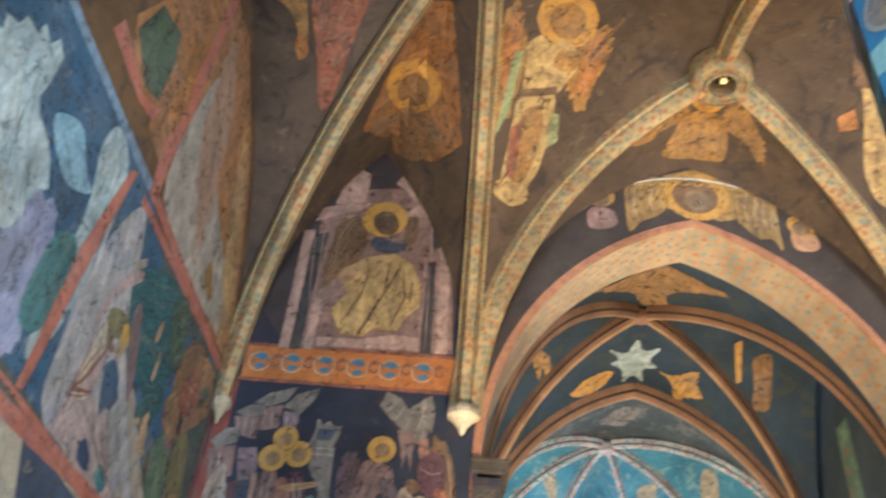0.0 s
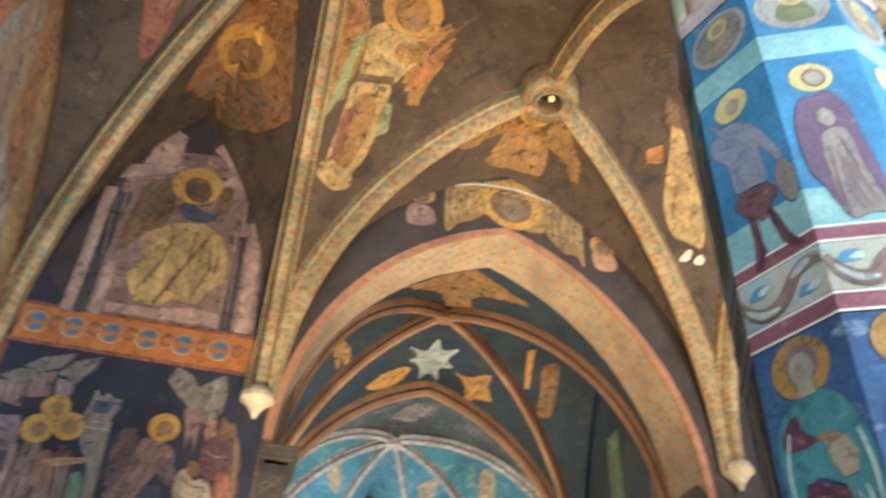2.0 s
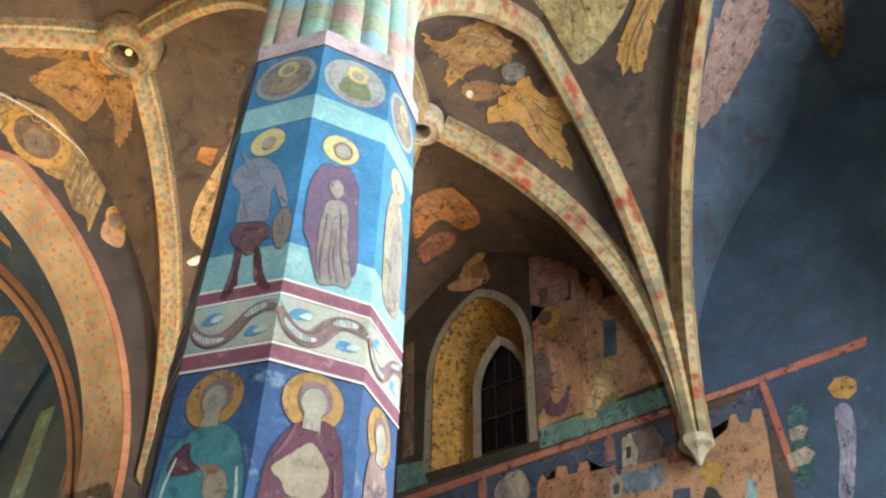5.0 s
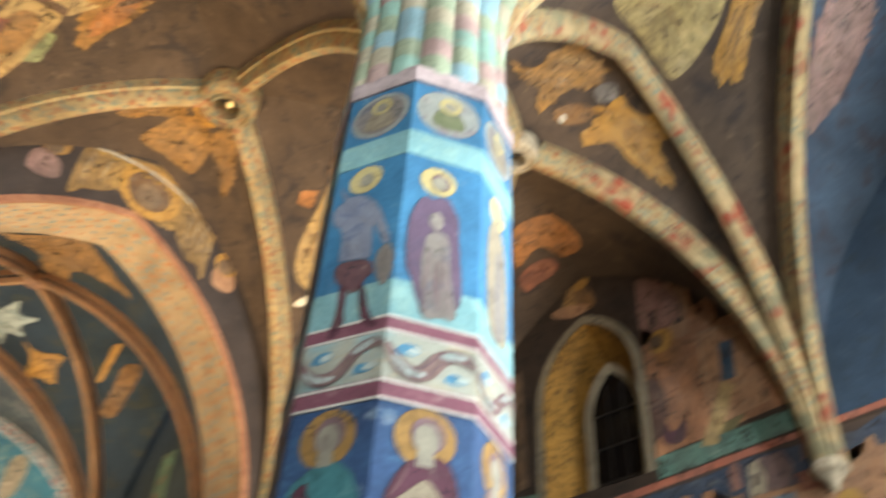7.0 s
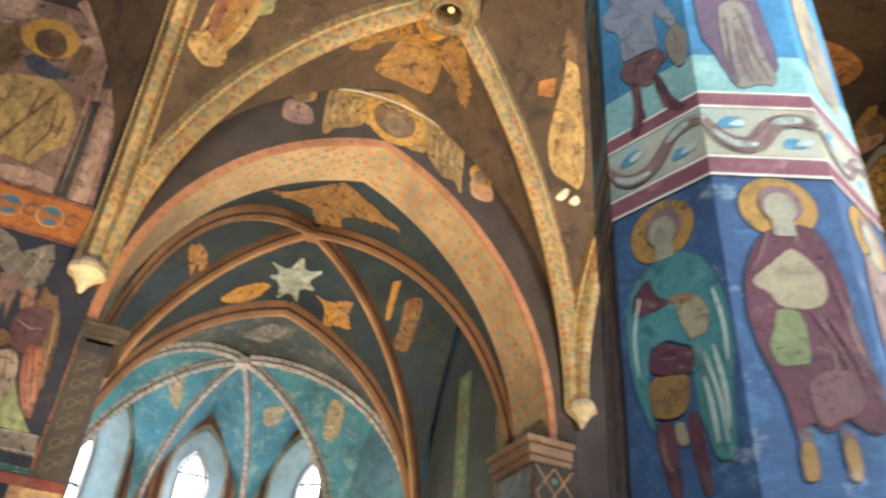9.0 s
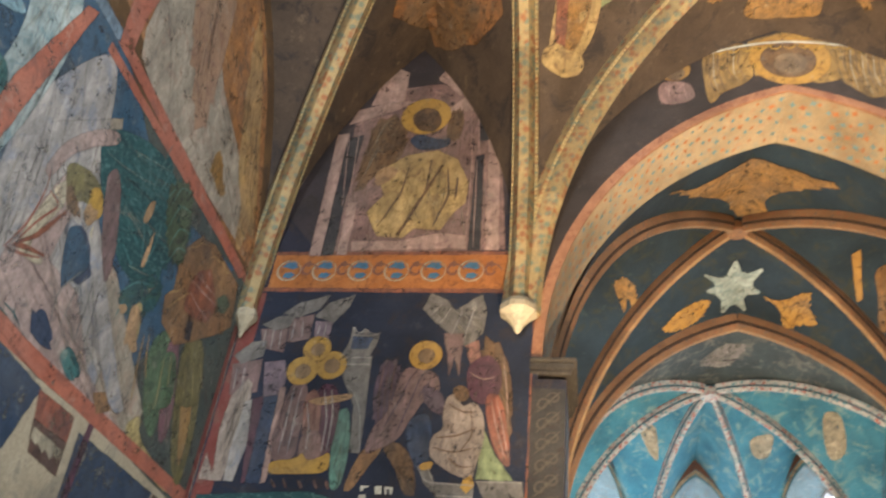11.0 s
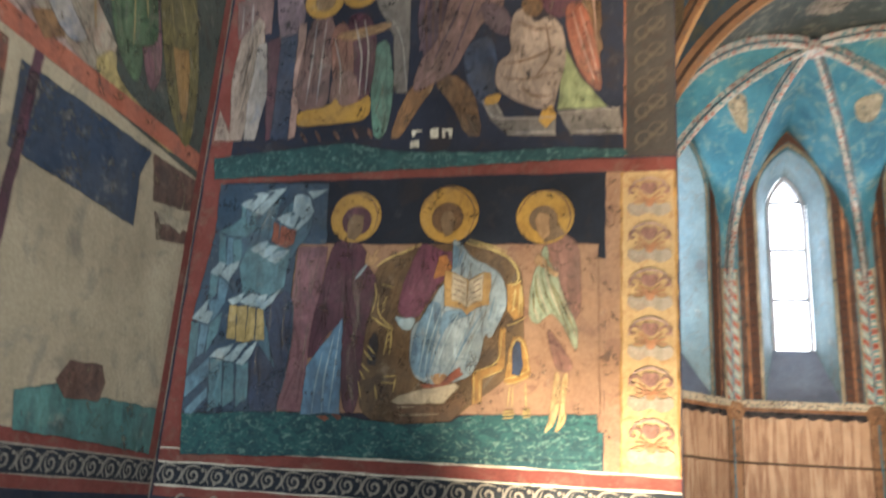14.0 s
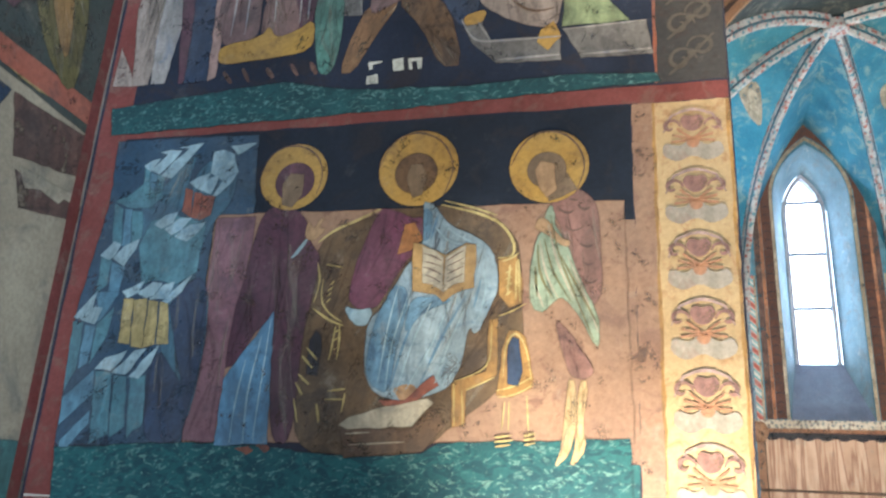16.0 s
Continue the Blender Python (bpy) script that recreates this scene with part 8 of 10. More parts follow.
m = mural("vault_eagle", "ochre winged creatures painted on the vault web", "vault painting")
paint(m, "bird", INKS["OCHREA"], 3, VAULT, [(7.63, -5.37), (8.04, -5.26), (8.23, -5.37), (8.15, -5.59), (8.30, -5.75), (8.44, -5.86), (8.75, -5.74), (9.09, -5.74), (9.21, -5.75), (9.25, -5.53), (9.15, -5.33), (8.96, -5.10), (9.02, -4.96), (8.92, -4.75), (8.66, -4.91), (8.60, -5.09), (8.27, -5.07), (7.96, -5.19)])
paint(m, "bird", INKS["GOLDV"], 4, VAULT, [(9.55, -5.05), (9.53, -5.20), (9.48, -5.47), (9.45, -5.67), (9.57, -5.72), (9.70, -5.72), (9.81, -5.78), (9.92, -5.97), (10.05, -6.09), (10.17, -6.06), (10.17, -5.88), (10.21, -5.77), (10.45, -5.74), (10.61, -5.71), (10.52, -5.60), (10.40, -5.50), (10.26, -5.42), (10.09, -5.35), (9.91, -5.34), (9.77, -5.17), (9.65, -4.92)])
paint(m, "wing", INKS["BROWNV"], 4, VAULT, [(9.09, -4.91), (9.21, -5.19), (9.46, -5.39), (9.49, -5.14), (9.34, -4.92), (9.20, -4.83)])
paint(m, "hollow", INKS["GREYSTONE"], 5, VAULT, [(9.22, -5.42), (9.26, -5.66), (9.40, -5.75), (9.51, -5.63), (9.41, -5.42)])
paint(m, "wing", INKS["GOLDV"], 5, VAULT, [(9.36, -5.32), (9.53, -5.52), (9.82, -5.55), (9.63, -5.36)])
paint(m, "creature", INKS["ORANGEBR"], 4, VAULT, [(10.27, -3.14), (10.35, -3.46), (10.56, -3.73), (10.78, -3.78), (11.12, -3.80), (11.44, -3.63), (11.52, -3.25), (11.17, -3.22), (10.96, -3.21), (10.90, -3.04), (11.01, -2.61)])
paint(m, "drape", INKS["RUST"], 5, VAULT, [(11.10, -2.54), (11.08, -2.89), (11.23, -3.12), (11.54, -3.12), (11.61, -2.89), (11.49, -2.63), (11.50, -2.46)])
paint(m, "bulb_mark", INKS["WHITEP"], 6, VAULT, disc(9.25, -4.93, 0.045, 12))
stroke(m, "feather", INKS["BROWNV"], 6, VAULT, [[(9.65, -5.5), (9.95, -5.5), (10.3, -5.6)], [(9.75, -5.6), (10.0, -5.7), (10.15, -5.85)], [(8.3, -5.35), (8.7, -5.5), (9.05, -5.6)], [(8.5, -5.2), (8.85, -5.3)]], 0.03)
stroke(m, "feather", INKS["CREAMGOLD"], 6.5, VAULT, [[(9.7, -5.4), (10.05, -5.42), (10.45, -5.62)], [(8.35, -5.55), (8.8, -5.62)], [(10.0, -5.9), (9.8, -5.65)]], 0.022)

m = mural("vault_robe", "pale robe and ochre wing painted on the vault web", "vault painting")
paint(m, "robe", INKS["SANDP"], 3, VAULT, [(8.22, -6.42), (8.09, -6.69), (8.18, -7.03), (8.86, -7.66), (9.17, -7.46), (9.45, -7.12), (9.67, -6.64), (9.71, -6.32), (9.37, -6.29), (8.79, -6.30)])
paint(m, "wing", INKS["GOLDV"], 3, VAULT, [(8.90, -7.75), (9.11, -8.14), (9.33, -7.92), (9.57, -7.54), (10.10, -7.02), (10.00, -6.95), (9.98, -6.81), (9.76, -6.86), (9.58, -7.08), (9.30, -7.43)])
stroke(m, "fold", INKS["BROWNV"], 5, VAULT, [[(8.5, -6.6), (8.95, -6.8), (9.3, -6.75)], [(8.8, -7.2), (9.1, -7.0)]], 0.025)
stroke(m, "feather", INKS["BROWNV"], 5, VAULT, [[(9.35, -7.6), (9.7, -7.1), (9.95, -6.9)], [(9.45, -7.5), (9.8, -7.1), (10.05, -7.0)]], 0.025)

m = mural("vault_pink_wing", "faded rose wings of a haloed figure on the blue web", "vault painting")
paint(m, "wing", INKS["ROSE"], 3, VAULT, [(9.87, -8.16), (10.03, -8.76), (10.45, -8.62), (10.85, -8.08), (10.96, -7.59), (10.89, -7.37), (10.73, -7.38), (10.35, -7.76)])
paint(m, "body", INKS["BROWNV"], 3, VAULT, [(10.03, -8.76), (10.30, -8.86), (10.77, -9.03), (11.45, -9.04), (11.45, -9.19), (10.74, -9.43), (10.39, -9.42), (10.22, -9.21)])
paint(m, "halo", INKS["GOLDV"], 4, VAULT, [(9.81, -8.94), (9.73, -9.07), (9.81, -9.25), (9.96, -9.38), (10.15, -9.35), (10.23, -9.20), (10.16, -9.01), (10.00, -8.92)])

m = mural("vault_red_figure", "faded red figures painted in the corner web", "vault painting")
paint(m, "robe", INKS["RUST"], 1, VAULT, [(0.65, -3.02), (1.53, -3.07), (1.18, -2.34), (0.94, -1.71), (0.73, -1.57), (0.72, -2.19)])
paint(m, "robe", INKS["OCHREA"], 1, VAULT, [(-0.04, -2.98), (0.62, -3.02), (0.63, -2.31), (0.51, -2.18), (0.46, -2.69)])
paint(m, "robe", INKS["ORANGEBR"], 2, VAULT, [(0.44, -2.45), (0.63, -2.35), (0.59, -2.16), (0.45, -2.14)])

m = mural("apse_figures", "pale small figures painted on the blue apse vault", "vault painting")
paint(m, "figure", INKS["CREAM"], 1, APSE_VAULT, [(8.10, 8.46), (8.45, 8.38), (8.61, 8.92), (8.23, 9.15)])
paint(m, "figure", INKS["CREAM"], 1, APSE_VAULT, [(6.92, 9.76), (7.53, 9.94), (7.42, 10.33), (7.02, 10.14)])
paint(m, "figure", INKS["CREAM"], 1, APSE_VAULT, [(4.65, 9.85), (5.03, 9.56), (5.11, 10.23), (4.88, 10.16)])
paint(m, "cloud", INKS["GREYSTONE"], 1, APSE_VAULT, [(5.62, 7.50), (6.14, 7.01), (6.64, 6.88), (6.25, 7.79)])

m = mural("throne_painting", "faded wall painting of three haloed figures round a brown throne", "wall painting")
paint(m, "hill_ground", INKS["HILLBLUE"], 1, east, [(0.06, 3.63), (0.95, 3.61), (0.99, 3.11), (0.76, 3.12), (0.76, 1.94), (0.04, 1.90), (0.01, 2.60), (0.08, 3.25)])
paint(m, "ochre_ground", INKS["OCHREG"], 1, east, [(0.76, 3.14), (2.91, 3.12), (2.93, 1.99), (0.76, 1.94)])
paint(m, "meadow", INKS["TEALG"], 2, east, [(0.04, 1.90), (0.28, 1.91), (0.55, 1.93), (0.76, 1.94), (0.97, 1.94), (1.23, 1.93), (1.63, 1.89), (1.98, 1.92), (2.06, 1.97), (2.91, 2.01), (2.92, 1.73), (1.91, 1.69), (0.08, 1.62)])
paint(m, "slope", INKS["SLATE"], 2, east, [(0.28, 3.26), (0.44, 3.33), (0.49, 3.52), (0.60, 3.54), (0.56, 3.34), (0.55, 3.15), (0.40, 3.10), (0.38, 2.78), (0.32, 2.98)])
paint(m, "slope", INKS["SLATE"], 2, east, [(0.58, 3.39), (0.72, 3.50), (0.86, 3.38), (0.85, 3.22), (0.73, 3.07), (0.67, 2.78), (0.80, 2.71), (0.81, 2.30), (0.76, 1.95), (0.55, 2.41), (0.51, 2.66), (0.59, 2.78)])
paint(m, "slope", INKS["INKBLUE"], 3, east, [(0.56, 2.66), (0.71, 2.81), (0.79, 2.71), (0.80, 2.30), (0.76, 2.01), (0.74, 1.94), (0.58, 1.93), (0.53, 2.01), (0.50, 2.27), (0.55, 2.41), (0.65, 2.30), (0.72, 2.21), (0.60, 2.53)])
paint(m, "slab", INKS["ROCKTEAL"], 3, east, [(0.27, 3.45), (0.31, 3.42), (0.33, 3.25), (0.28, 3.27)])
paint(m, "slab", INKS["ROCKBLUE"], 3, east, [(0.31, 3.42), (0.36, 3.40), (0.37, 3.24), (0.33, 3.25)])
paint(m, "slab", INKS["ROCKTEAL"], 3, east, [(0.36, 3.40), (0.41, 3.39), (0.41, 3.27), (0.37, 3.24)])
paint(m, "slab_top", INKS["ROCKPALE"], 4, east, [(0.26, 3.46), (0.31, 3.49), (0.36, 3.50), (0.33, 3.45), (0.31, 3.42)])
paint(m, "slab_top", INKS["ROCKPALE"], 4, east, [(0.31, 3.43), (0.36, 3.48), (0.40, 3.52), (0.35, 3.54), (0.42, 3.55), (0.49, 3.54), (0.43, 3.46), (0.37, 3.40)])
paint(m, "slab_top", INKS["ROCKPALE"], 4, east, [(0.38, 3.39), (0.44, 3.47), (0.53, 3.55), (0.46, 3.56), (0.62, 3.58), (0.57, 3.52), (0.50, 3.43), (0.45, 3.37)])
paint(m, "slab_top", INKS["ROCKTEAL"], 3, east, [(0.12, 3.25), (0.21, 3.29), (0.28, 3.35), (0.42, 3.27), (0.35, 3.20), (0.26, 3.20), (0.20, 3.21)])
paint(m, "slab", INKS["ROCKTEAL"], 3, east, [(0.12, 3.24), (0.18, 3.20), (0.21, 2.98), (0.15, 3.00)])
paint(m, "slab", INKS["ROCKBLUE"], 3, east, [(0.19, 3.20), (0.24, 3.20), (0.27, 2.96), (0.21, 2.98)])
paint(m, "slab", INKS["ROCKTEAL"], 3, east, [(0.24, 3.19), (0.31, 3.18), (0.33, 3.02), (0.27, 2.98)])
paint(m, "slab_top", INKS["ROCKPALE"], 4, east, [(0.09, 2.93), (0.16, 3.01), (0.21, 2.99), (0.18, 2.92), (0.15, 2.90)])
paint(m, "slab_top", INKS["ROCKPALE"], 4, east, [(0.17, 2.91), (0.23, 2.98), (0.32, 3.02), (0.31, 2.96), (0.25, 2.86)])
paint(m, "slab", INKS["ROCKTEAL"], 3, east, [(0.10, 2.92), (0.17, 2.90), (0.17, 2.76), (0.11, 2.71)])
paint(m, "slab", INKS["ROCKBLUE"], 3, east, [(0.17, 2.89), (0.26, 2.86), (0.25, 2.69), (0.18, 2.69)])
paint(m, "slab_top", INKS["ROCKBLUE"], 4, east, [(0.11, 2.72), (0.25, 2.72), (0.24, 2.69), (0.17, 2.56), (0.12, 2.54), (0.14, 2.63)])
paint(m, "slab_top", INKS["ROCKPALE"], 4, east, [(0.00, 2.58), (0.07, 2.67), (0.12, 2.73), (0.11, 2.63), (0.07, 2.56)])
paint(m, "slab_top", INKS["ROCKPALE"], 4, east, [(0.06, 2.56), (0.12, 2.64), (0.17, 2.63), (0.14, 2.54)])
paint(m, "slab", INKS["ROCKTEAL"], 3, east, [(-0.00, 2.56), (0.07, 2.55), (0.08, 2.30), (0.03, 2.18)])
paint(m, "slab", INKS["ROCKBLUE"], 3, east, [(0.08, 2.54), (0.15, 2.53), (0.14, 2.33), (0.09, 2.30)])
paint(m, "slab", INKS["ROCKTEAL"], 3, east, [(0.15, 2.54), (0.24, 2.63), (0.23, 2.48), (0.15, 2.32)])
paint(m, "slab", INKS["ROCKTEAL"], 4, east, [(0.37, 3.12), (0.50, 3.16), (0.71, 3.09), (0.70, 2.82), (0.58, 2.75), (0.44, 2.78), (0.38, 2.75), (0.32, 2.98)])
paint(m, "slab_top", INKS["ROCKPALE"], 5, east, [(0.39, 3.10), (0.45, 3.15), (0.53, 3.17), (0.51, 3.10), (0.44, 3.07)])
paint(m, "slab_top", INKS["ROCKPALE"], 5, east, [(0.46, 3.07), (0.54, 3.13), (0.62, 3.13), (0.57, 3.06), (0.51, 3.03)])
paint(m, "slab_top", INKS["ROCKPALE"], 5, east, [(0.53, 3.02), (0.61, 3.09), (0.71, 3.10), (0.67, 3.04), (0.61, 2.99)])
paint(m, "slab", INKS["BRICKP"], 5, east, [(0.55, 3.31), (0.60, 3.29), (0.61, 3.13), (0.55, 3.17)])
paint(m, "slab", INKS["BRICKP"], 5, east, [(0.61, 3.28), (0.66, 3.27), (0.66, 3.12), (0.61, 3.13)])
paint(m, "slab", INKS["BRICKP"], 5, east, [(0.66, 3.26), (0.74, 3.25), (0.73, 3.14), (0.66, 3.11)])
paint(m, "slab_top", INKS["ROCKPALE"], 6, east, [(0.57, 3.34), (0.62, 3.37), (0.69, 3.39), (0.67, 3.33), (0.62, 3.30)])
paint(m, "slab_top", INKS["ROCKPALE"], 6, east, [(0.62, 3.30), (0.69, 3.36), (0.75, 3.38), (0.71, 3.26)])
paint(m, "slab_top", INKS["ROCKPALE"], 6, east, [(0.72, 3.25), (0.77, 3.34), (0.86, 3.39), (0.83, 3.33), (0.75, 3.25)])
paint(m, "boulder", INKS["ROCKPALE"], 5, east, [(0.69, 3.44), (0.69, 3.52), (0.75, 3.53), (0.82, 3.50), (0.86, 3.39), (0.77, 3.34), (0.69, 3.39)])
paint(m, "slab_top", INKS["ROCKPALE"], 5, east, [(0.79, 3.55), (0.95, 3.56), (0.88, 3.51), (0.84, 3.49)])
paint(m, "slab_top", INKS["ROCKPALE"], 5, east, [(0.27, 2.72), (0.32, 2.74), (0.40, 2.78), (0.37, 2.71), (0.31, 2.68)])
paint(m, "slab_top", INKS["ROCKPALE"], 5, east, [(0.36, 2.71), (0.45, 2.77), (0.51, 2.76), (0.47, 2.69), (0.42, 2.68)])
paint(m, "slab_top", INKS["ROCKPALE"], 5, east, [(0.44, 2.67), (0.51, 2.75), (0.58, 2.77), (0.55, 2.67)])
paint(m, "slab_top", INKS["ROCKPALE"], 5, east, [(0.52, 2.66), (0.61, 2.75), (0.68, 2.81), (0.63, 2.71), (0.56, 2.65)])
paint(m, "slab", INKS["SANDP"], 4, east, [(0.29, 2.68), (0.35, 2.68), (0.37, 2.43), (0.30, 2.44)])
paint(m, "slab", INKS["SANDP"], 4, east, [(0.35, 2.67), (0.43, 2.68), (0.45, 2.41), (0.38, 2.42)])
paint(m, "slab", INKS["SANDP"], 4, east, [(0.44, 2.67), (0.50, 2.66), (0.52, 2.43), (0.45, 2.41)])
paint(m, "slab", INKS["SANDP"], 4, east, [(0.51, 2.66), (0.56, 2.65), (0.60, 2.43), (0.53, 2.43)])
paint(m, "slab_top", INKS["ROCKPALE"], 5, east, [(0.19, 2.30), (0.24, 2.36), (0.37, 2.40), (0.34, 2.34), (0.29, 2.29)])
paint(m, "slab_top", INKS["ROCKPALE"], 5, east, [(0.29, 2.28), (0.36, 2.34), (0.41, 2.40), (0.48, 2.41), (0.41, 2.30), (0.38, 2.27)])
paint(m, "slab_top", INKS["ROCKPALE"], 5, east, [(0.40, 2.26), (0.50, 2.38), (0.55, 2.43), (0.52, 2.33), (0.46, 2.25)])
paint(m, "slab", INKS["ROCKTEAL"], 4, east, [(0.20, 2.29), (0.30, 2.28), (0.34, 1.97), (0.24, 1.92)])
paint(m, "slab", INKS["ROCKTEAL"], 4, east, [(0.31, 2.27), (0.39, 2.26), (0.43, 2.01), (0.35, 1.95)])
paint(m, "slab", INKS["ROCKTEAL"], 4, east, [(0.41, 2.26), (0.50, 2.27), (0.53, 2.04), (0.52, 2.01), (0.48, 1.99), (0.45, 1.95)])
paint(m, "slab", INKS["ROCKBLUE"], 4, east, [(0.03, 2.15), (0.19, 2.30), (0.21, 2.17), (0.04, 2.01)])
paint(m, "slab", INKS["ROCKBLUE"], 4, east, [(0.06, 1.93), (0.21, 2.09), (0.22, 2.02), (0.12, 1.90), (0.07, 1.90)])
paint(m, "hanging", INKS["ROSEP"], 2, east, [(0.77, 3.12), (1.00, 3.12), (0.99, 2.83), (0.94, 2.24), (0.93, 1.94), (0.76, 1.95), (0.77, 2.41)])
paint(m, "robe", INKS["WINE"], 4, east, [(1.02, 3.10), (1.10, 3.19), (1.28, 3.13), (1.33, 2.95), (1.40, 2.88), (1.36, 2.64), (1.34, 2.41), (1.34, 1.94), (1.22, 1.96), (1.16, 2.62), (0.94, 2.24), (0.94, 2.53), (0.99, 2.83)])
paint(m, "cuff", INKS["ROCKPALE"], 5, east, [(1.22, 2.87), (1.28, 2.96), (1.32, 3.00), (1.30, 2.95), (1.26, 2.89)])
paint(m, "underskirt", INKS["ROBEBLUE"], 5, east, [(1.17, 2.60), (1.22, 1.94), (0.94, 1.93), (0.94, 2.25)])
stroke(m, "fold", INKS["ROCKPALE"], 6, east, [[(1.16, 2.56), (1.15, 2.27), (1.14, 1.96)], [(1.12, 2.47), (1.08, 2.18), (1.09, 1.94)], [(1.05, 2.35), (1.02, 2.13), (1.02, 1.94)]], 0.0081)
paint(m, "palm", INKS["SKINL"], 5, east, [(1.29, 2.98), (1.30, 3.09), (1.34, 3.03), (1.37, 3.10), (1.40, 3.09), (1.36, 3.04), (1.41, 3.04), (1.36, 2.97)])
paint(m, "shoe", INKS["RUST"], 4, east, [(1.05, 1.92), (1.12, 1.93), (1.15, 1.91), (1.12, 1.89)])
paint(m, "shoe", INKS["RUST"], 4, east, [(1.16, 1.94), (1.21, 1.95), (1.24, 1.92), (1.21, 1.90)])
paint(m, "throne", INKS["THRONE"], 3, east, [(1.37, 2.97), (1.54, 3.06), (1.75, 3.12), (2.01, 3.14), (2.16, 3.11), (2.30, 3.05), (2.40, 2.94), (2.42, 2.86), (2.43, 2.63), (2.44, 2.40), (2.32, 2.19), (2.11, 2.04), (1.98, 1.92), (1.63, 1.90), (1.35, 1.92), (1.31, 2.41), (1.37, 2.64)])
stroke(m, "rail", INKS["GOLDPALE"], 4, east, [[(1.37, 2.96), (1.45, 3.03), (1.57, 3.07), (1.69, 3.13)], [(2.01, 3.14), (2.16, 3.10), (2.30, 3.05), (2.38, 2.96), (2.40, 2.87), (2.37, 2.84), (2.31, 2.85)], [(2.03, 3.16), (2.17, 3.12), (2.30, 3.07)]], 0.0135)
stroke(m, "strut", INKS["GOLDPALE"], 4, east, [[(1.38, 2.85), (1.39, 2.81), (1.41, 2.76), (1.38, 2.64)], [(1.42, 2.76), (1.41, 2.63), (1.48, 2.57), (1.54, 2.54)], [(1.43, 2.84), (1.52, 2.82)], [(1.38, 2.61), (1.48, 2.54), (1.55, 2.52)], [(1.53, 2.52), (1.54, 2.45), (1.53, 2.35)], [(1.51, 2.52), (1.50, 2.40), (1.49, 2.35)], [(1.37, 2.41), (1.43, 2.35)], [(1.35, 2.37), (1.41, 2.31)], [(1.34, 2.28), (1.40, 2.23)], [(1.33, 2.24), (1.37, 2.18)], [(1.33, 2.16), (1.36, 2.05)], [(1.45, 2.14), (1.47, 2.05)], [(1.49, 2.16), (1.59, 2.16)], [(1.50, 2.20), (1.59, 2.21)], [(1.59, 2.19), (1.58, 2.10)]], 0.0108)
stroke(m, "notch", INKS["GOLDPALE"], 5, east, [[(1.46, 2.73), (1.48, 2.75)], [(1.45, 2.70), (1.48, 2.72)], [(1.45, 2.67), (1.47, 2.69)], [(1.45, 2.64), (1.47, 2.66)], [(1.50, 2.48), (1.53, 2.50)], [(1.50, 2.44), (1.53, 2.46)], [(1.50, 2.40), (1.53, 2.41)]], 0.0081)
paint(m, "opening", INKS["INK"], 4, east, [(1.38, 2.45), (1.41, 2.50), (1.44, 2.47), (1.45, 2.40), (1.44, 2.27), (1.38, 2.28)])
paint(m, "tunic", INKS["WINEP"], 5, east, [(1.70, 3.14), (1.79, 3.11), (1.87, 3.07), (1.93, 3.08), (1.92, 2.93), (1.87, 2.87), (1.79, 2.75), (1.71, 2.59), (1.56, 2.62), (1.58, 2.82), (1.65, 3.03)])
paint(m, "sash", INKS["ORANGEBR"], 6, east, [(1.83, 3.04), (1.88, 3.05), (1.93, 2.96), (1.87, 2.90), (1.80, 2.88)])
paint(m, "mantle", INKS["PALEBLUER"], 6, east, [(1.91, 3.17), (1.98, 3.14), (2.05, 3.03), (2.21, 2.96), (2.28, 2.89), (2.31, 2.80), (2.32, 2.71), (2.27, 2.57), (2.21, 2.46), (2.18, 2.52), (2.16, 2.35), (2.11, 2.23), (2.03, 2.19), (1.87, 2.15), (1.73, 2.19), (1.67, 2.30), (1.67, 2.54), (1.75, 2.61), (1.81, 2.75), (1.92, 2.91), (1.94, 3.05)])
paint(m, "cuff", INKS["ROCKPALE"], 6, east, [(1.54, 2.62), (1.61, 2.60), (1.70, 2.61), (1.68, 2.52), (1.60, 2.52)])
paint(m, "mantle_fold", INKS["BLUEFOLD"], 7, east, [(1.70, 2.52), (1.79, 2.72), (1.85, 2.72), (1.88, 2.63), (1.84, 2.46), (1.81, 2.19), (1.73, 2.21), (1.68, 2.30)])
paint(m, "mantle_fold", INKS["BLUEFOLD"], 7, east, [(1.92, 3.14), (1.98, 3.09), (1.96, 2.96), (1.93, 2.94)])
paint(m, "mantle_fold", INKS["BLUEFOLD"], 7, east, [(1.88, 2.66), (2.02, 2.66), (2.11, 2.64), (1.94, 2.58), (1.86, 2.46)])
stroke(m, "fold", INKS["ROCKPALE"], 8, east, [[(1.82, 2.72), (1.78, 2.52), (1.75, 2.24)], [(1.87, 2.66), (1.80, 2.41), (1.79, 2.21)], [(1.99, 2.63), (1.91, 2.44), (1.84, 2.19)], [(2.08, 2.62), (2.00, 2.41), (1.89, 2.21)], [(2.16, 2.60), (2.08, 2.41), (2.03, 2.24)], [(2.24, 2.80), (2.27, 2.69), (2.22, 2.54)], [(2.01, 3.05), (2.10, 2.97), (2.24, 2.90)], [(1.99, 3.02), (2.07, 2.92), (2.16, 2.92)]], 0.0081)
stroke(m, "fold", INKS["BLUEFOLD"], 8, east, [[(1.78, 2.67), (1.72, 2.46), (1.70, 2.30)], [(1.92, 2.58), (1.85, 2.38), (1.81, 2.20)], [(2.16, 2.66), (2.05, 2.46), (1.96, 2.24)], [(2.23, 2.74), (2.20, 2.60)], [(2.00, 3.08), (1.97, 2.96)]], 0.0108)
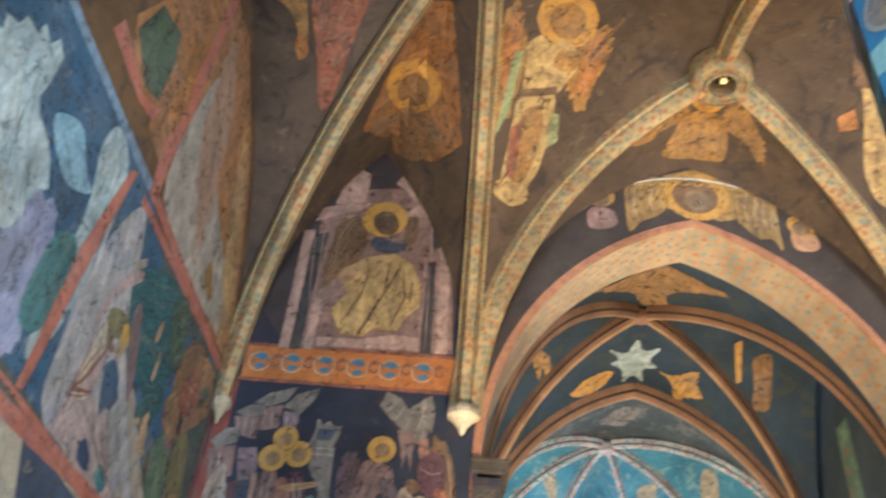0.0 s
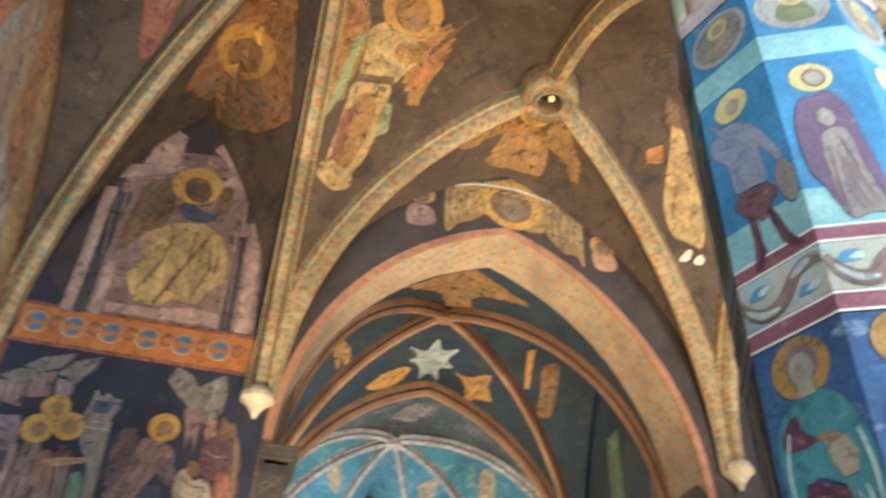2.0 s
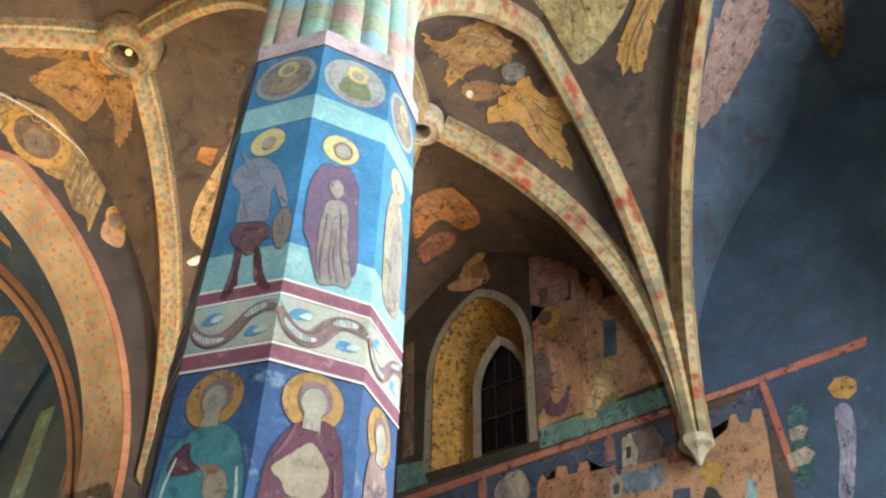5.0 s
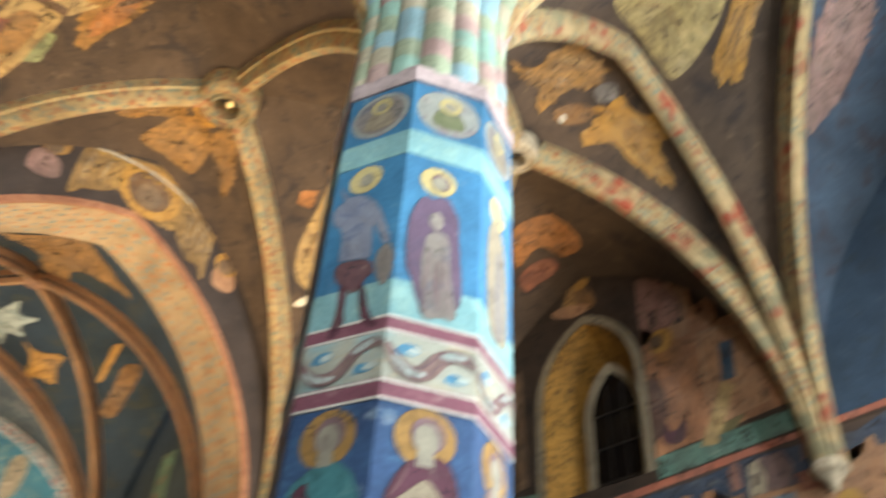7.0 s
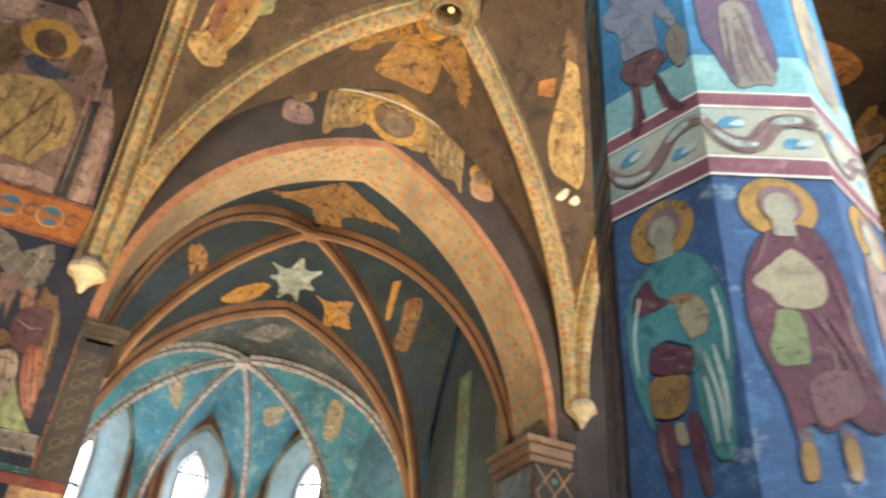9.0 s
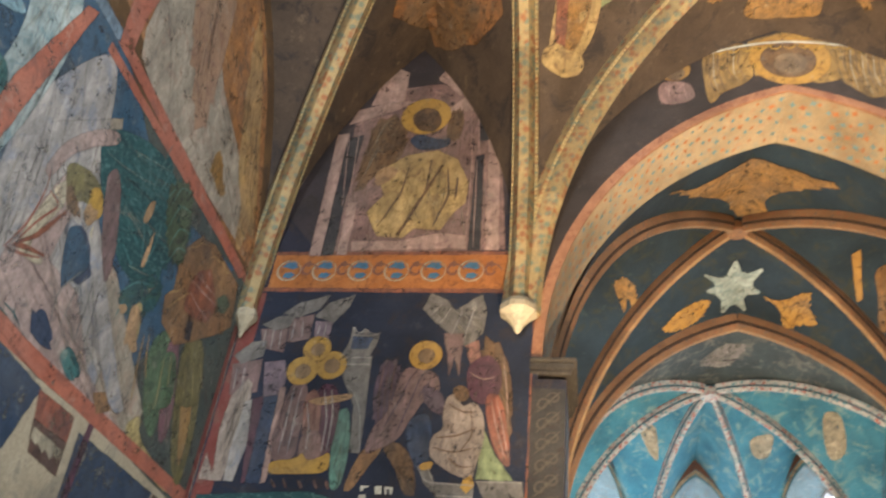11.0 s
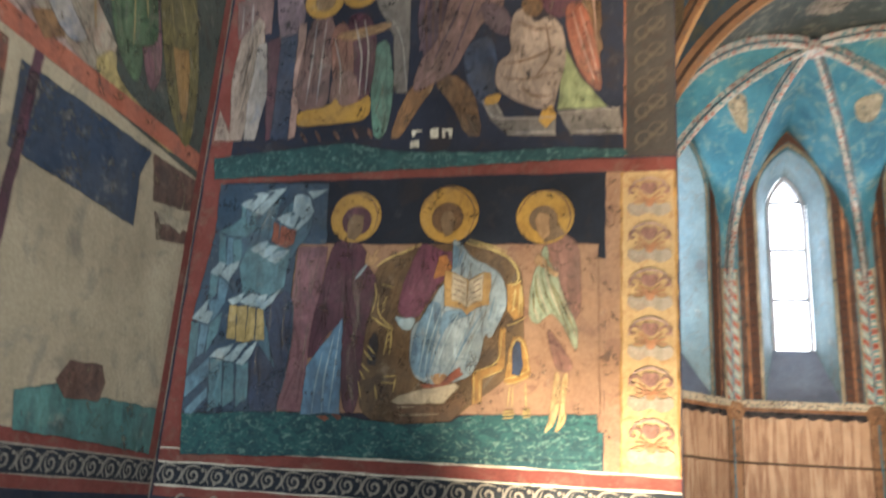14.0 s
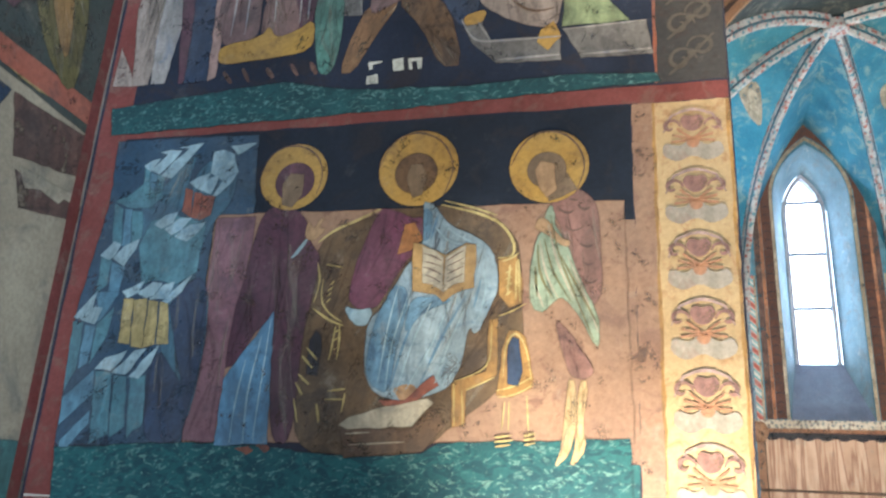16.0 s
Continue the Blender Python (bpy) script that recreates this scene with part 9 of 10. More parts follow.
paint(m, "book", INKS["BOOKTAN"], 9, east, [(1.88, 2.94), (1.93, 2.93), (2.05, 2.87), (2.15, 2.93), (2.20, 2.92), (2.20, 2.70), (2.10, 2.67), (2.05, 2.63), (2.01, 2.67), (1.89, 2.69)])
paint(m, "page", INKS["CREAM"], 10, east, [(1.93, 2.92), (1.99, 2.90), (2.04, 2.86), (2.05, 2.68), (1.99, 2.72), (1.94, 2.73)])
paint(m, "page", INKS["CREAM"], 10, east, [(2.05, 2.86), (2.10, 2.89), (2.15, 2.92), (2.15, 2.73), (2.10, 2.72), (2.05, 2.68)])
stroke(m, "writing_bar", INKS["UMBERP"], 11, east, [[(1.94, 2.88), (1.99, 2.87), (2.03, 2.84)], [(1.94, 2.84), (1.99, 2.83), (2.03, 2.81)], [(1.94, 2.81), (1.99, 2.80), (2.03, 2.77)], [(1.95, 2.77), (1.99, 2.76), (2.03, 2.73)], [(2.06, 2.84), (2.10, 2.87), (2.14, 2.89)], [(2.06, 2.81), (2.10, 2.83), (2.14, 2.85)], [(2.06, 2.77), (2.10, 2.79), (2.14, 2.81)], [(2.06, 2.73), (2.10, 2.75), (2.14, 2.77)]], 0.0068)
paint(m, "foot", INKS["SKINL"], 7, east, [(1.82, 2.21), (1.89, 2.24), (1.95, 2.22), (1.94, 2.17), (1.87, 2.15)])
paint(m, "shoe", INKS["BRICKP"], 8, east, [(1.76, 2.16), (1.89, 2.16), (1.97, 2.24), (2.02, 2.28), (2.05, 2.23), (1.95, 2.16), (1.79, 2.13)])
paint(m, "footstool", INKS["CREAM"], 5, east, [(1.57, 2.04), (1.62, 2.08), (1.75, 2.12), (2.00, 2.17), (2.03, 2.15), (1.93, 2.04), (1.62, 2.02)])
paint(m, "footstool_side", INKS["UMBER"], 4, east, [(1.58, 2.02), (1.93, 2.03), (2.03, 2.13), (2.09, 2.05), (1.99, 1.93), (1.61, 1.89)])
stroke(m, "footstool_line", INKS["CREAM"], 6, east, [[(1.61, 2.00), (1.73, 2.01)], [(1.63, 1.95), (1.90, 1.97)]], 0.0068)
paint(m, "strut", INKS["GOLDSOFT"], 5, east, [(2.11, 2.24), (2.14, 2.26), (2.27, 2.30), (2.28, 2.54), (2.32, 2.55), (2.32, 2.28), (2.18, 2.21), (2.18, 2.05), (2.12, 2.04)])
stroke(m, "strut_line", INKS["GOLDPALE"], 6, east, [[(2.12, 2.24), (2.13, 2.05)], [(2.16, 2.21), (2.17, 2.06)], [(2.12, 2.25), (2.29, 2.31), (2.29, 2.53)], [(2.18, 2.21), (2.31, 2.27)]], 0.0081)
paint(m, "strut", INKS["GOLDSOFT"], 5, east, [(2.34, 2.40), (2.37, 2.49), (2.41, 2.49), (2.45, 2.46), (2.49, 2.26), (2.48, 2.22), (2.39, 2.18), (2.32, 2.19), (2.33, 2.27)])
stroke(m, "strut_line", INKS["GOLDPALE"], 6, east, [[(2.35, 2.27), (2.35, 2.40), (2.38, 2.48), (2.42, 2.49), (2.46, 2.40), (2.48, 2.26)], [(2.32, 2.21), (2.40, 2.22), (2.48, 2.27)], [(2.33, 2.18), (2.41, 2.18), (2.49, 2.24)], [(2.32, 2.56), (2.39, 2.58), (2.45, 2.62)], [(2.36, 2.16), (2.35, 2.03)], [(2.38, 2.16), (2.38, 2.03)], [(2.46, 2.19), (2.47, 2.03)]], 0.0081)
paint(m, "opening", INKS["INKBLUE"], 7, east, [(2.37, 2.42), (2.39, 2.46), (2.42, 2.45), (2.44, 2.30), (2.42, 2.23), (2.37, 2.24)])
paint(m, "strut", INKS["GOLDSOFT"], 5, east, [(2.31, 2.84), (2.40, 2.86), (2.43, 2.74), (2.43, 2.62), (2.37, 2.60), (2.32, 2.66)])
stroke(m, "strut_line", INKS["GOLDPALE"], 6, east, [[(2.33, 2.83), (2.38, 2.84), (2.41, 2.87)], [(2.37, 2.81), (2.36, 2.66)], [(2.41, 2.84), (2.42, 2.63)], [(2.40, 2.83), (2.40, 2.64)]], 0.0108)
stroke(m, "notch", INKS["GOLDPALE"], 7, east, [[(2.35, 2.77), (2.38, 2.79)], [(2.35, 2.74), (2.38, 2.75)], [(2.35, 2.70), (2.38, 2.72)], [(2.35, 2.66), (2.38, 2.68)]], 0.0081)
stroke(m, "foot_ring", INKS["GOLDPALE"], 6, east, [[(2.32, 2.00), (2.39, 2.01)], [(2.32, 1.98), (2.40, 1.99)], [(2.32, 1.96), (2.39, 1.97)], [(2.45, 2.01), (2.50, 2.02)], [(2.45, 1.99), (2.50, 2.00)], [(2.45, 1.97), (2.50, 1.98)]], 0.0108)
paint(m, "hair", INKS["PINKBROWN"], 4, east, [(2.55, 3.13), (2.61, 3.18), (2.69, 3.20), (2.78, 3.12), (2.79, 3.02), (2.80, 2.85), (2.80, 2.62), (2.70, 2.59), (2.66, 2.73), (2.64, 2.91), (2.59, 3.03)])
stroke(m, "curl", INKS["UMBERP"], 5, east, [[(2.60, 3.09), (2.65, 3.05), (2.67, 3.08)], [(2.69, 3.11), (2.71, 3.07), (2.75, 3.09)], [(2.63, 3.00), (2.67, 2.96), (2.71, 2.99)], [(2.70, 2.91), (2.73, 2.88), (2.76, 2.90)], [(2.71, 2.82), (2.74, 2.79), (2.76, 2.81)], [(2.72, 2.73), (2.75, 2.70), (2.78, 2.73)], [(2.65, 3.14), (2.69, 3.13)]], 0.0108)
paint(m, "arm", INKS["SKINL"], 6, east, [(2.48, 2.99), (2.51, 3.06), (2.55, 3.03), (2.60, 2.95), (2.66, 2.92), (2.65, 2.89), (2.61, 2.90), (2.55, 2.96)])
paint(m, "cloak", INKS["SAGELT"], 5, east, [(2.55, 3.12), (2.58, 3.09), (2.58, 3.01), (2.65, 2.89), (2.70, 2.73), (2.78, 2.57), (2.79, 2.44), (2.77, 2.40), (2.69, 2.57), (2.62, 2.65), (2.57, 2.62), (2.53, 2.57), (2.47, 2.60), (2.46, 2.77), (2.49, 2.94), (2.52, 2.98)])
stroke(m, "fold", INKS["OLIVE"], 6, east, [[(2.56, 3.06), (2.60, 2.85), (2.69, 2.62), (2.76, 2.44)], [(2.53, 2.94), (2.57, 2.77), (2.66, 2.62)], [(2.50, 2.91), (2.51, 2.74), (2.57, 2.65)], [(2.49, 2.80), (2.50, 2.65)], [(2.61, 2.85), (2.68, 2.71), (2.78, 2.51)]], 0.0108)
stroke(m, "fold", INKS["CREAM"], 6, east, [[(2.55, 3.01), (2.59, 2.82), (2.67, 2.64)], [(2.51, 2.93), (2.54, 2.74), (2.60, 2.64)], [(2.64, 2.85), (2.72, 2.66), (2.78, 2.48)], [(2.49, 2.71), (2.53, 2.60)]], 0.0108)
paint(m, "cloak", INKS["PINKBROWN"], 4, east, [(2.58, 2.54), (2.63, 2.51), (2.69, 2.42), (2.77, 2.30), (2.72, 2.26), (2.65, 2.28), (2.62, 2.38)])
paint(m, "leg", INKS["SANDLT"], 4, east, [(2.64, 2.26), (2.68, 2.26), (2.68, 2.06), (2.65, 1.93), (2.58, 1.87), (2.62, 1.98)])
paint(m, "leg", INKS["SANDLT"], 4, east, [(2.69, 2.26), (2.74, 2.26), (2.71, 2.06), (2.73, 1.96), (2.65, 1.87), (2.68, 1.98)])
paint(m, "halo", INKS["GOLD"], 5, east, disc(1.19, 3.34, 0.193))
paint(m, "halo", INKS["GOLD"], 5, east, disc(1.88, 3.35, 0.213))
paint(m, "halo", INKS["GOLD"], 5, east, disc(2.55, 3.32, 0.197))
stroke(m, "halo_ring", INKS["UMBERP"], 6, east, [[(1.00, 3.35), (1.03, 3.49), (1.17, 3.54), (1.32, 3.47), (1.37, 3.33), (1.33, 3.23)], [(1.67, 3.36), (1.73, 3.52), (1.87, 3.57), (2.01, 3.50), (2.08, 3.34), (2.02, 3.19)], [(2.36, 3.33), (2.43, 3.48), (2.56, 3.53), (2.68, 3.46), (2.74, 3.31), (2.68, 3.17)]], 0.0081)
paint(m, "head", INKS["WINE"], 6, east, disc(1.20, 3.31, 0.112))
paint(m, "head", INKS["SKINDUSK"], 7, east, [(1.13, 3.30), (1.17, 3.36), (1.25, 3.35), (1.25, 3.23), (1.20, 3.16), (1.14, 3.18)])
paint(m, "head", INKS["BROWN"], 7, east, disc(1.87, 3.32, 0.114))
paint(m, "head", INKS["SKINDUSK"], 8, east, [(1.82, 3.30), (1.84, 3.37), (1.90, 3.37), (1.93, 3.29), (1.91, 3.20), (1.86, 3.18)])
paint(m, "head", INKS["SKINDUSK"], 6, east, disc(2.54, 3.30, 0.097))
paint(m, "head", INKS["SKINL"], 7, east, [(2.48, 3.30), (2.51, 3.35), (2.58, 3.33), (2.59, 3.19), (2.54, 3.15), (2.50, 3.21)])
paint(m, "neck", INKS["SKINDUSK"], 6, east, [(2.54, 3.19), (2.64, 3.28), (2.69, 3.19), (2.61, 3.15), (2.55, 3.13)])

m = mural("vault_seraph", "ochre winged figure painted above the arch", "vault painting")
paint(m, "wing", INKS["OCHREA"], 1, VAULT, [(5.68, -1.37), (5.46, -1.32), (5.25, -1.14), (5.11, -0.96), (5.04, -0.73), (5.26, -0.70), (5.40, -0.83), (5.64, -0.93), (5.83, -0.99)])
paint(m, "wing", INKS["OCHREA"], 1, VAULT, [(6.25, -1.12), (6.36, -1.39), (6.53, -1.33), (6.71, -1.05), (6.87, -0.84), (6.95, -0.49), (6.79, -0.58), (6.61, -0.79), (6.42, -0.83), (6.28, -0.93)])
paint(m, "robe", INKS["OCHREA"], 2, VAULT, [(5.71, -1.05), (5.93, -1.11), (6.18, -1.09), (6.37, -0.92), (6.49, -0.34), (6.23, -0.24), (5.94, -0.18), (5.49, -0.36), (5.60, -0.69)])
paint(m, "halo", INKS["GOLDV"], 2, VAULT, [(6.25, -1.46), (6.26, -1.29), (6.20, -1.14), (6.09, -1.05), (5.95, -1.08), (5.80, -1.23), (5.72, -1.42), (5.71, -1.59), (5.79, -1.69), (5.92, -1.73), (6.06, -1.68), (6.18, -1.60)])
paint(m, "head", INKS["OCHREA"], 3, VAULT, [(6.15, -1.34), (6.15, -1.24), (6.12, -1.15), (6.05, -1.09), (5.96, -1.12), (5.88, -1.21), (5.83, -1.32), (5.82, -1.42), (5.86, -1.49), (5.94, -1.50), (6.03, -1.47), (6.10, -1.42)])
stroke(m, "feather", INKS["BROWNV"], 3, VAULT, [[(5.58, -1.17), (5.37, -0.97), (5.16, -0.77)], [(5.56, -1.07), (5.43, -0.90), (5.30, -0.74)], [(6.39, -1.19), (6.61, -0.95), (6.85, -0.65)], [(6.39, -1.04), (6.58, -0.83), (6.78, -0.61)], [(6.45, -1.27), (6.67, -1.03), (6.86, -0.73)]], 0.0135)
stroke(m, "fold", INKS["BROWNV"], 3, VAULT, [[(5.81, -0.91), (5.76, -0.38)], [(5.98, -0.93), (6.10, -0.24)], [(6.18, -0.94), (6.37, -0.31)]], 0.0135)

m = mural("veil_painting", "painted veil with a haloed roundel over the arch", "wall painting")
paint(m, "drape", INKS["VEIL"], 1, east, [(5.03, 9.87), (5.31, 9.96), (5.63, 10.08), (5.65, 9.43), (5.54, 9.29), (5.39, 9.21), (5.22, 9.12), (5.13, 8.95), (5.05, 8.96)])
paint(m, "cloth", INKS["VEIL"], 1, east, [(5.63, 10.06), (6.12, 10.24), (6.65, 10.08), (6.62, 9.28), (6.38, 9.23), (5.97, 9.36), (5.65, 9.41)])
paint(m, "drape", INKS["VEIL"], 1, east, [(6.65, 10.08), (6.91, 10.07), (7.23, 9.81), (7.20, 9.37), (7.21, 8.68), (7.09, 8.99), (6.89, 8.93), (6.72, 9.14), (6.60, 9.28)])
paint(m, "halo", INKS["GOLDV"], 2, east, disc(6.09, 9.70, 0.478))
paint(m, "head", INKS["BROWN"], 3, east, disc(6.07, 9.68, 0.328))
paint(m, "head", INKS["SKINDUSK"], 4, east, disc(6.09, 9.61, 0.198))
stroke(m, "rod", INKS["CREAM"], 4, east, [[(4.84, 9.87), (5.32, 10.09), (5.85, 10.27), (6.30, 10.31), (6.73, 10.19), (7.05, 9.96), (7.27, 9.77)]], 0.0135)
stroke(m, "fold", INKS["BROWN"], 3, east, [[(5.14, 9.88), (5.11, 9.40), (5.16, 9.03)], [(5.27, 9.92), (5.21, 9.52), (5.27, 9.17)], [(5.40, 9.98), (5.33, 9.59), (5.41, 9.25)], [(5.53, 10.02), (5.47, 9.61), (5.54, 9.33)], [(6.78, 10.04), (6.70, 9.53), (6.72, 9.16)], [(6.90, 10.00), (6.82, 9.43), (6.85, 8.99)], [(7.02, 9.90), (6.94, 9.34), (6.98, 8.98)], [(7.12, 9.82), (7.06, 9.30), (7.12, 8.96)]], 0.0135)
stroke(m, "fold", INKS["CREAM"], 3, east, [[(5.20, 9.89), (5.16, 9.41), (5.20, 9.14)], [(5.46, 9.99), (5.40, 9.49), (5.46, 9.28)], [(6.84, 10.01), (6.76, 9.48), (6.78, 9.09)], [(6.96, 9.94), (6.88, 9.38), (6.92, 9.00)], [(7.07, 9.84), (7.00, 9.32), (7.06, 9.01)]], 0.0108)
stroke(m, "scallop", INKS["UMBER"], 3, east, [[(5.66, 10.01), (5.79, 9.96), (5.90, 10.11), (6.01, 10.01), (6.13, 10.18), (6.26, 10.04), (6.38, 10.19), (6.49, 10.04), (6.61, 10.10)]], 0.0108)
paint(m, "small_robe", INKS["ROSE"], 1, east, [(4.47, 9.25), (4.58, 9.39), (4.77, 9.36), (4.89, 9.30), (4.93, 9.01), (4.50, 8.92)])
paint(m, "halo", INKS["GOLDV"], 2, east, disc(4.69, 9.58, 0.206))
paint(m, "head", INKS["SKINDUSK"], 3, east, disc(4.69, 9.52, 0.136))
stroke(m, "fold", INKS["ROSELT"], 3, east, [[(4.55, 9.28), (4.66, 9.13), (4.79, 9.31)], [(4.62, 9.34), (4.60, 9.02)], [(4.79, 9.31), (4.82, 9.01)]], 0.0108)
paint(m, "small_robe", INKS["PINKTAN"], 1, east, [(7.32, 9.08), (7.50, 9.29), (7.71, 9.10), (7.72, 8.80), (7.36, 8.76)])
paint(m, "halo", INKS["GOLDV"], 2, east, disc(7.51, 9.24, 0.194))
paint(m, "head", INKS["SKINDUSK"], 3, east, disc(7.50, 9.19, 0.126))

m = bpy.data.objects["lunette_painting"]
stroke(m, "column_edge", INKS["ROSELT"], 8, east, [[(2.17, 8.96), (2.25, 8.11), (2.28, 6.77)], [(2.48, 9.10), (2.54, 8.14), (2.61, 6.79)], [(2.27, 8.90), (2.33, 8.22)], [(2.40, 8.91), (2.45, 8.23)], [(2.31, 8.12), (2.37, 6.78)], [(2.42, 8.13), (2.51, 6.80)], [(0.74, 8.85), (0.79, 7.96), (0.88, 6.72)], [(0.62, 8.63), (0.75, 7.40)]], 0.0108)
stroke(m, "cornice", INKS["ROSELT"], 8, east, [[(0.57, 8.88), (0.94, 9.06), (1.19, 8.98)], [(0.82, 8.84), (1.20, 8.92)], [(1.88, 9.03), (2.18, 9.23), (2.47, 9.17)], [(1.93, 8.96), (2.48, 9.05)], [(1.62, 9.38), (1.90, 9.19)], [(1.13, 9.38), (1.61, 9.47)]], 0.0108)

m = bpy.data.objects["north_wall_painting"]
stroke(m, "ribbon_line", INKS["BRICKP"], 9, north, [[(-3.35, 4.95), (-3.30, 4.80), (-3.31, 4.47), (-3.40, 4.21)], [(-3.39, 4.22), (-3.25, 4.26), (-3.07, 4.36)], [(-3.27, 4.80), (-3.11, 4.80), (-3.24, 4.56), (-3.32, 4.33)]], 0.0189)
stroke(m, "crease", INKS["GREYSTONE"], 9, north, [[(-3.35, 4.95), (-3.26, 4.81), (-3.08, 4.81)], [(-2.56, 4.57), (-2.61, 4.33), (-2.60, 4.05)], [(-2.47, 4.58), (-2.42, 4.37), (-2.41, 4.08)], [(-2.36, 4.57), (-2.30, 4.26), (-2.27, 4.09)], [(-2.63, 4.56), (-2.77, 4.30), (-2.71, 4.06)]], 0.0162)
paint(m, "hollow", INKS["DEEPBLUE"], 8, north, [(-2.96, 4.71), (-2.87, 4.82), (-2.74, 4.78), (-2.59, 4.70), (-2.59, 4.57), (-2.72, 4.39), (-2.77, 4.30)])
paint(m, "figure", INKS["SKINL"], 8, north, [(-2.89, 4.99), (-2.80, 5.10), (-2.71, 5.03), (-2.76, 4.87), (-2.86, 4.89)])
paint(m, "halo", INKS["GOLDLN"], 8, north, disc(-2.81, 5.12, 0.088))
paint(m, "wing", INKS["UMBER"], 8, north, [(-3.14, 4.93), (-3.12, 5.01), (-2.97, 4.94), (-2.87, 4.88), (-2.97, 4.83), (-3.06, 4.83)])
paint(m, "edge_face", INKS["LILACLT"], 8, north, [(-2.73, 4.97), (-2.67, 5.00), (-2.28, 4.63), (-1.65, 4.08), (-1.46, 3.98), (-1.67, 3.87), (-2.09, 4.20), (-2.45, 4.55), (-2.63, 4.71)])
paint(m, "shadow_rock", INKS["ROSEBROWN"], 8, north, [(-2.82, 5.37), (-2.74, 5.52), (-2.58, 5.38), (-2.34, 4.91), (-2.31, 4.61), (-2.54, 4.85), (-2.71, 5.13)])
paint(m, "arch_band", INKS["ROCKPINK"], 8, north, [(-3.41, 4.87), (-3.37, 5.16), (-3.19, 5.49), (-2.91, 5.77), (-2.82, 5.68), (-3.08, 5.42), (-3.26, 5.14), (-3.31, 4.87)])
paint(m, "dark_shape", INKS["INKBLUE"], 8, north, [(-2.93, 4.04), (-2.86, 4.03), (-2.67, 3.98), (-2.58, 3.91), (-2.71, 3.88), (-2.85, 3.90)])
paint(m, "creature", INKS["TEALN"], 8, north, [(-2.50, 3.94), (-2.42, 4.03), (-2.31, 3.96), (-2.21, 3.94), (-2.24, 3.83), (-2.37, 3.86)])
stroke(m, "twig", INKS["DEEPTEAL"], 9, north, [[(-3.41, 3.89), (-3.27, 3.87), (-3.10, 3.87)], [(-3.29, 3.87), (-3.26, 3.81)], [(-3.18, 3.92), (-3.04, 3.92), (-2.95, 3.87)], [(-3.08, 3.95), (-3.03, 3.88)]], 0.0162)
paint(m, "crown", INKS["GREENDK"], 8, north, [(-2.04, 5.91), (-1.89, 6.16), (-1.68, 6.19), (-1.52, 5.92), (-1.40, 5.50), (-1.62, 5.38), (-1.88, 5.60)])
stroke(m, "frond", INKS["TEALN"], 9, north, [[(-2.30, 5.53), (-2.43, 5.71), (-2.68, 5.67)], [(-2.27, 5.56), (-2.34, 5.80), (-2.48, 5.98)], [(-2.23, 5.59), (-2.24, 5.90), (-2.22, 6.27)], [(-2.29, 5.48), (-2.49, 5.52), (-2.64, 5.50)], [(-2.18, 5.58), (-2.10, 5.92), (-2.08, 6.14)], [(-2.11, 5.16), (-2.30, 5.26), (-2.50, 5.25)], [(-2.05, 5.15), (-2.12, 5.36), (-2.25, 5.45)], [(-1.96, 5.05), (-1.91, 5.39), (-1.96, 5.60)], [(-2.06, 4.97), (-2.25, 5.04), (-2.38, 5.07)], [(-2.14, 4.69), (-1.98, 4.92), (-1.72, 5.06)], [(-2.06, 4.53), (-2.03, 4.74)], [(-1.59, 4.87), (-1.76, 4.95)]], 0.0162)
stroke(m, "frond", INKS["SAGETEAL"], 9, north, [[(-1.90, 5.84), (-1.86, 6.09), (-1.68, 6.15)], [(-1.83, 5.64), (-1.78, 5.93), (-1.58, 6.00)], [(-1.72, 5.49), (-1.67, 5.76), (-1.49, 5.81)], [(-1.66, 5.35), (-1.59, 5.59), (-1.43, 5.64)], [(-2.00, 5.82), (-1.93, 6.01)]], 0.0162)
paint(m, "small_figure", INKS["SKINL"], 10, north, [(-2.21, 5.58), (-2.14, 5.69), (-2.11, 5.58), (-2.14, 5.40), (-2.21, 5.40)])
paint(m, "small_figure", INKS["SKINL"], 10, north, [(-2.01, 5.39), (-1.99, 5.46), (-1.95, 5.26), (-1.95, 5.08), (-2.01, 5.06)])
paint(m, "small_figure", INKS["SKINL"], 10, north, [(-1.92, 4.71), (-1.83, 4.80), (-1.73, 4.71), (-1.71, 4.56), (-1.61, 4.46), (-1.68, 4.41), (-1.79, 4.45), (-1.82, 4.38)])
paint(m, "small_figure", INKS["SKINL"], 10, north, [(-2.08, 4.62), (-2.00, 4.69), (-1.94, 4.66), (-2.00, 4.57)])
paint(m, "castle_wall", INKS["ROCKBROWN"], 8, north, [(-1.52, 5.09), (-1.33, 5.36), (-1.43, 5.70), (-1.26, 5.98), (-0.80, 5.98), (-0.31, 6.03), (-0.19, 5.59), (-0.38, 5.39), (-0.76, 5.08), (-1.11, 4.82), (-1.42, 4.87)])
stroke(m, "castle_step", INKS["ROCKLT"], 9, north, [[(-1.42, 5.67), (-1.36, 5.78), (-1.29, 5.78), (-1.24, 5.93), (-1.15, 5.92), (-1.09, 6.01), (-0.97, 5.94)], [(-1.02, 5.87), (-0.92, 5.99), (-0.84, 5.95), (-0.74, 6.04), (-0.65, 5.96), (-0.54, 6.03)], [(-1.49, 5.12), (-1.43, 5.22), (-1.36, 5.22), (-1.30, 5.33)], [(-1.43, 5.01), (-1.30, 5.19), (-1.15, 5.37)]], 0.0189)
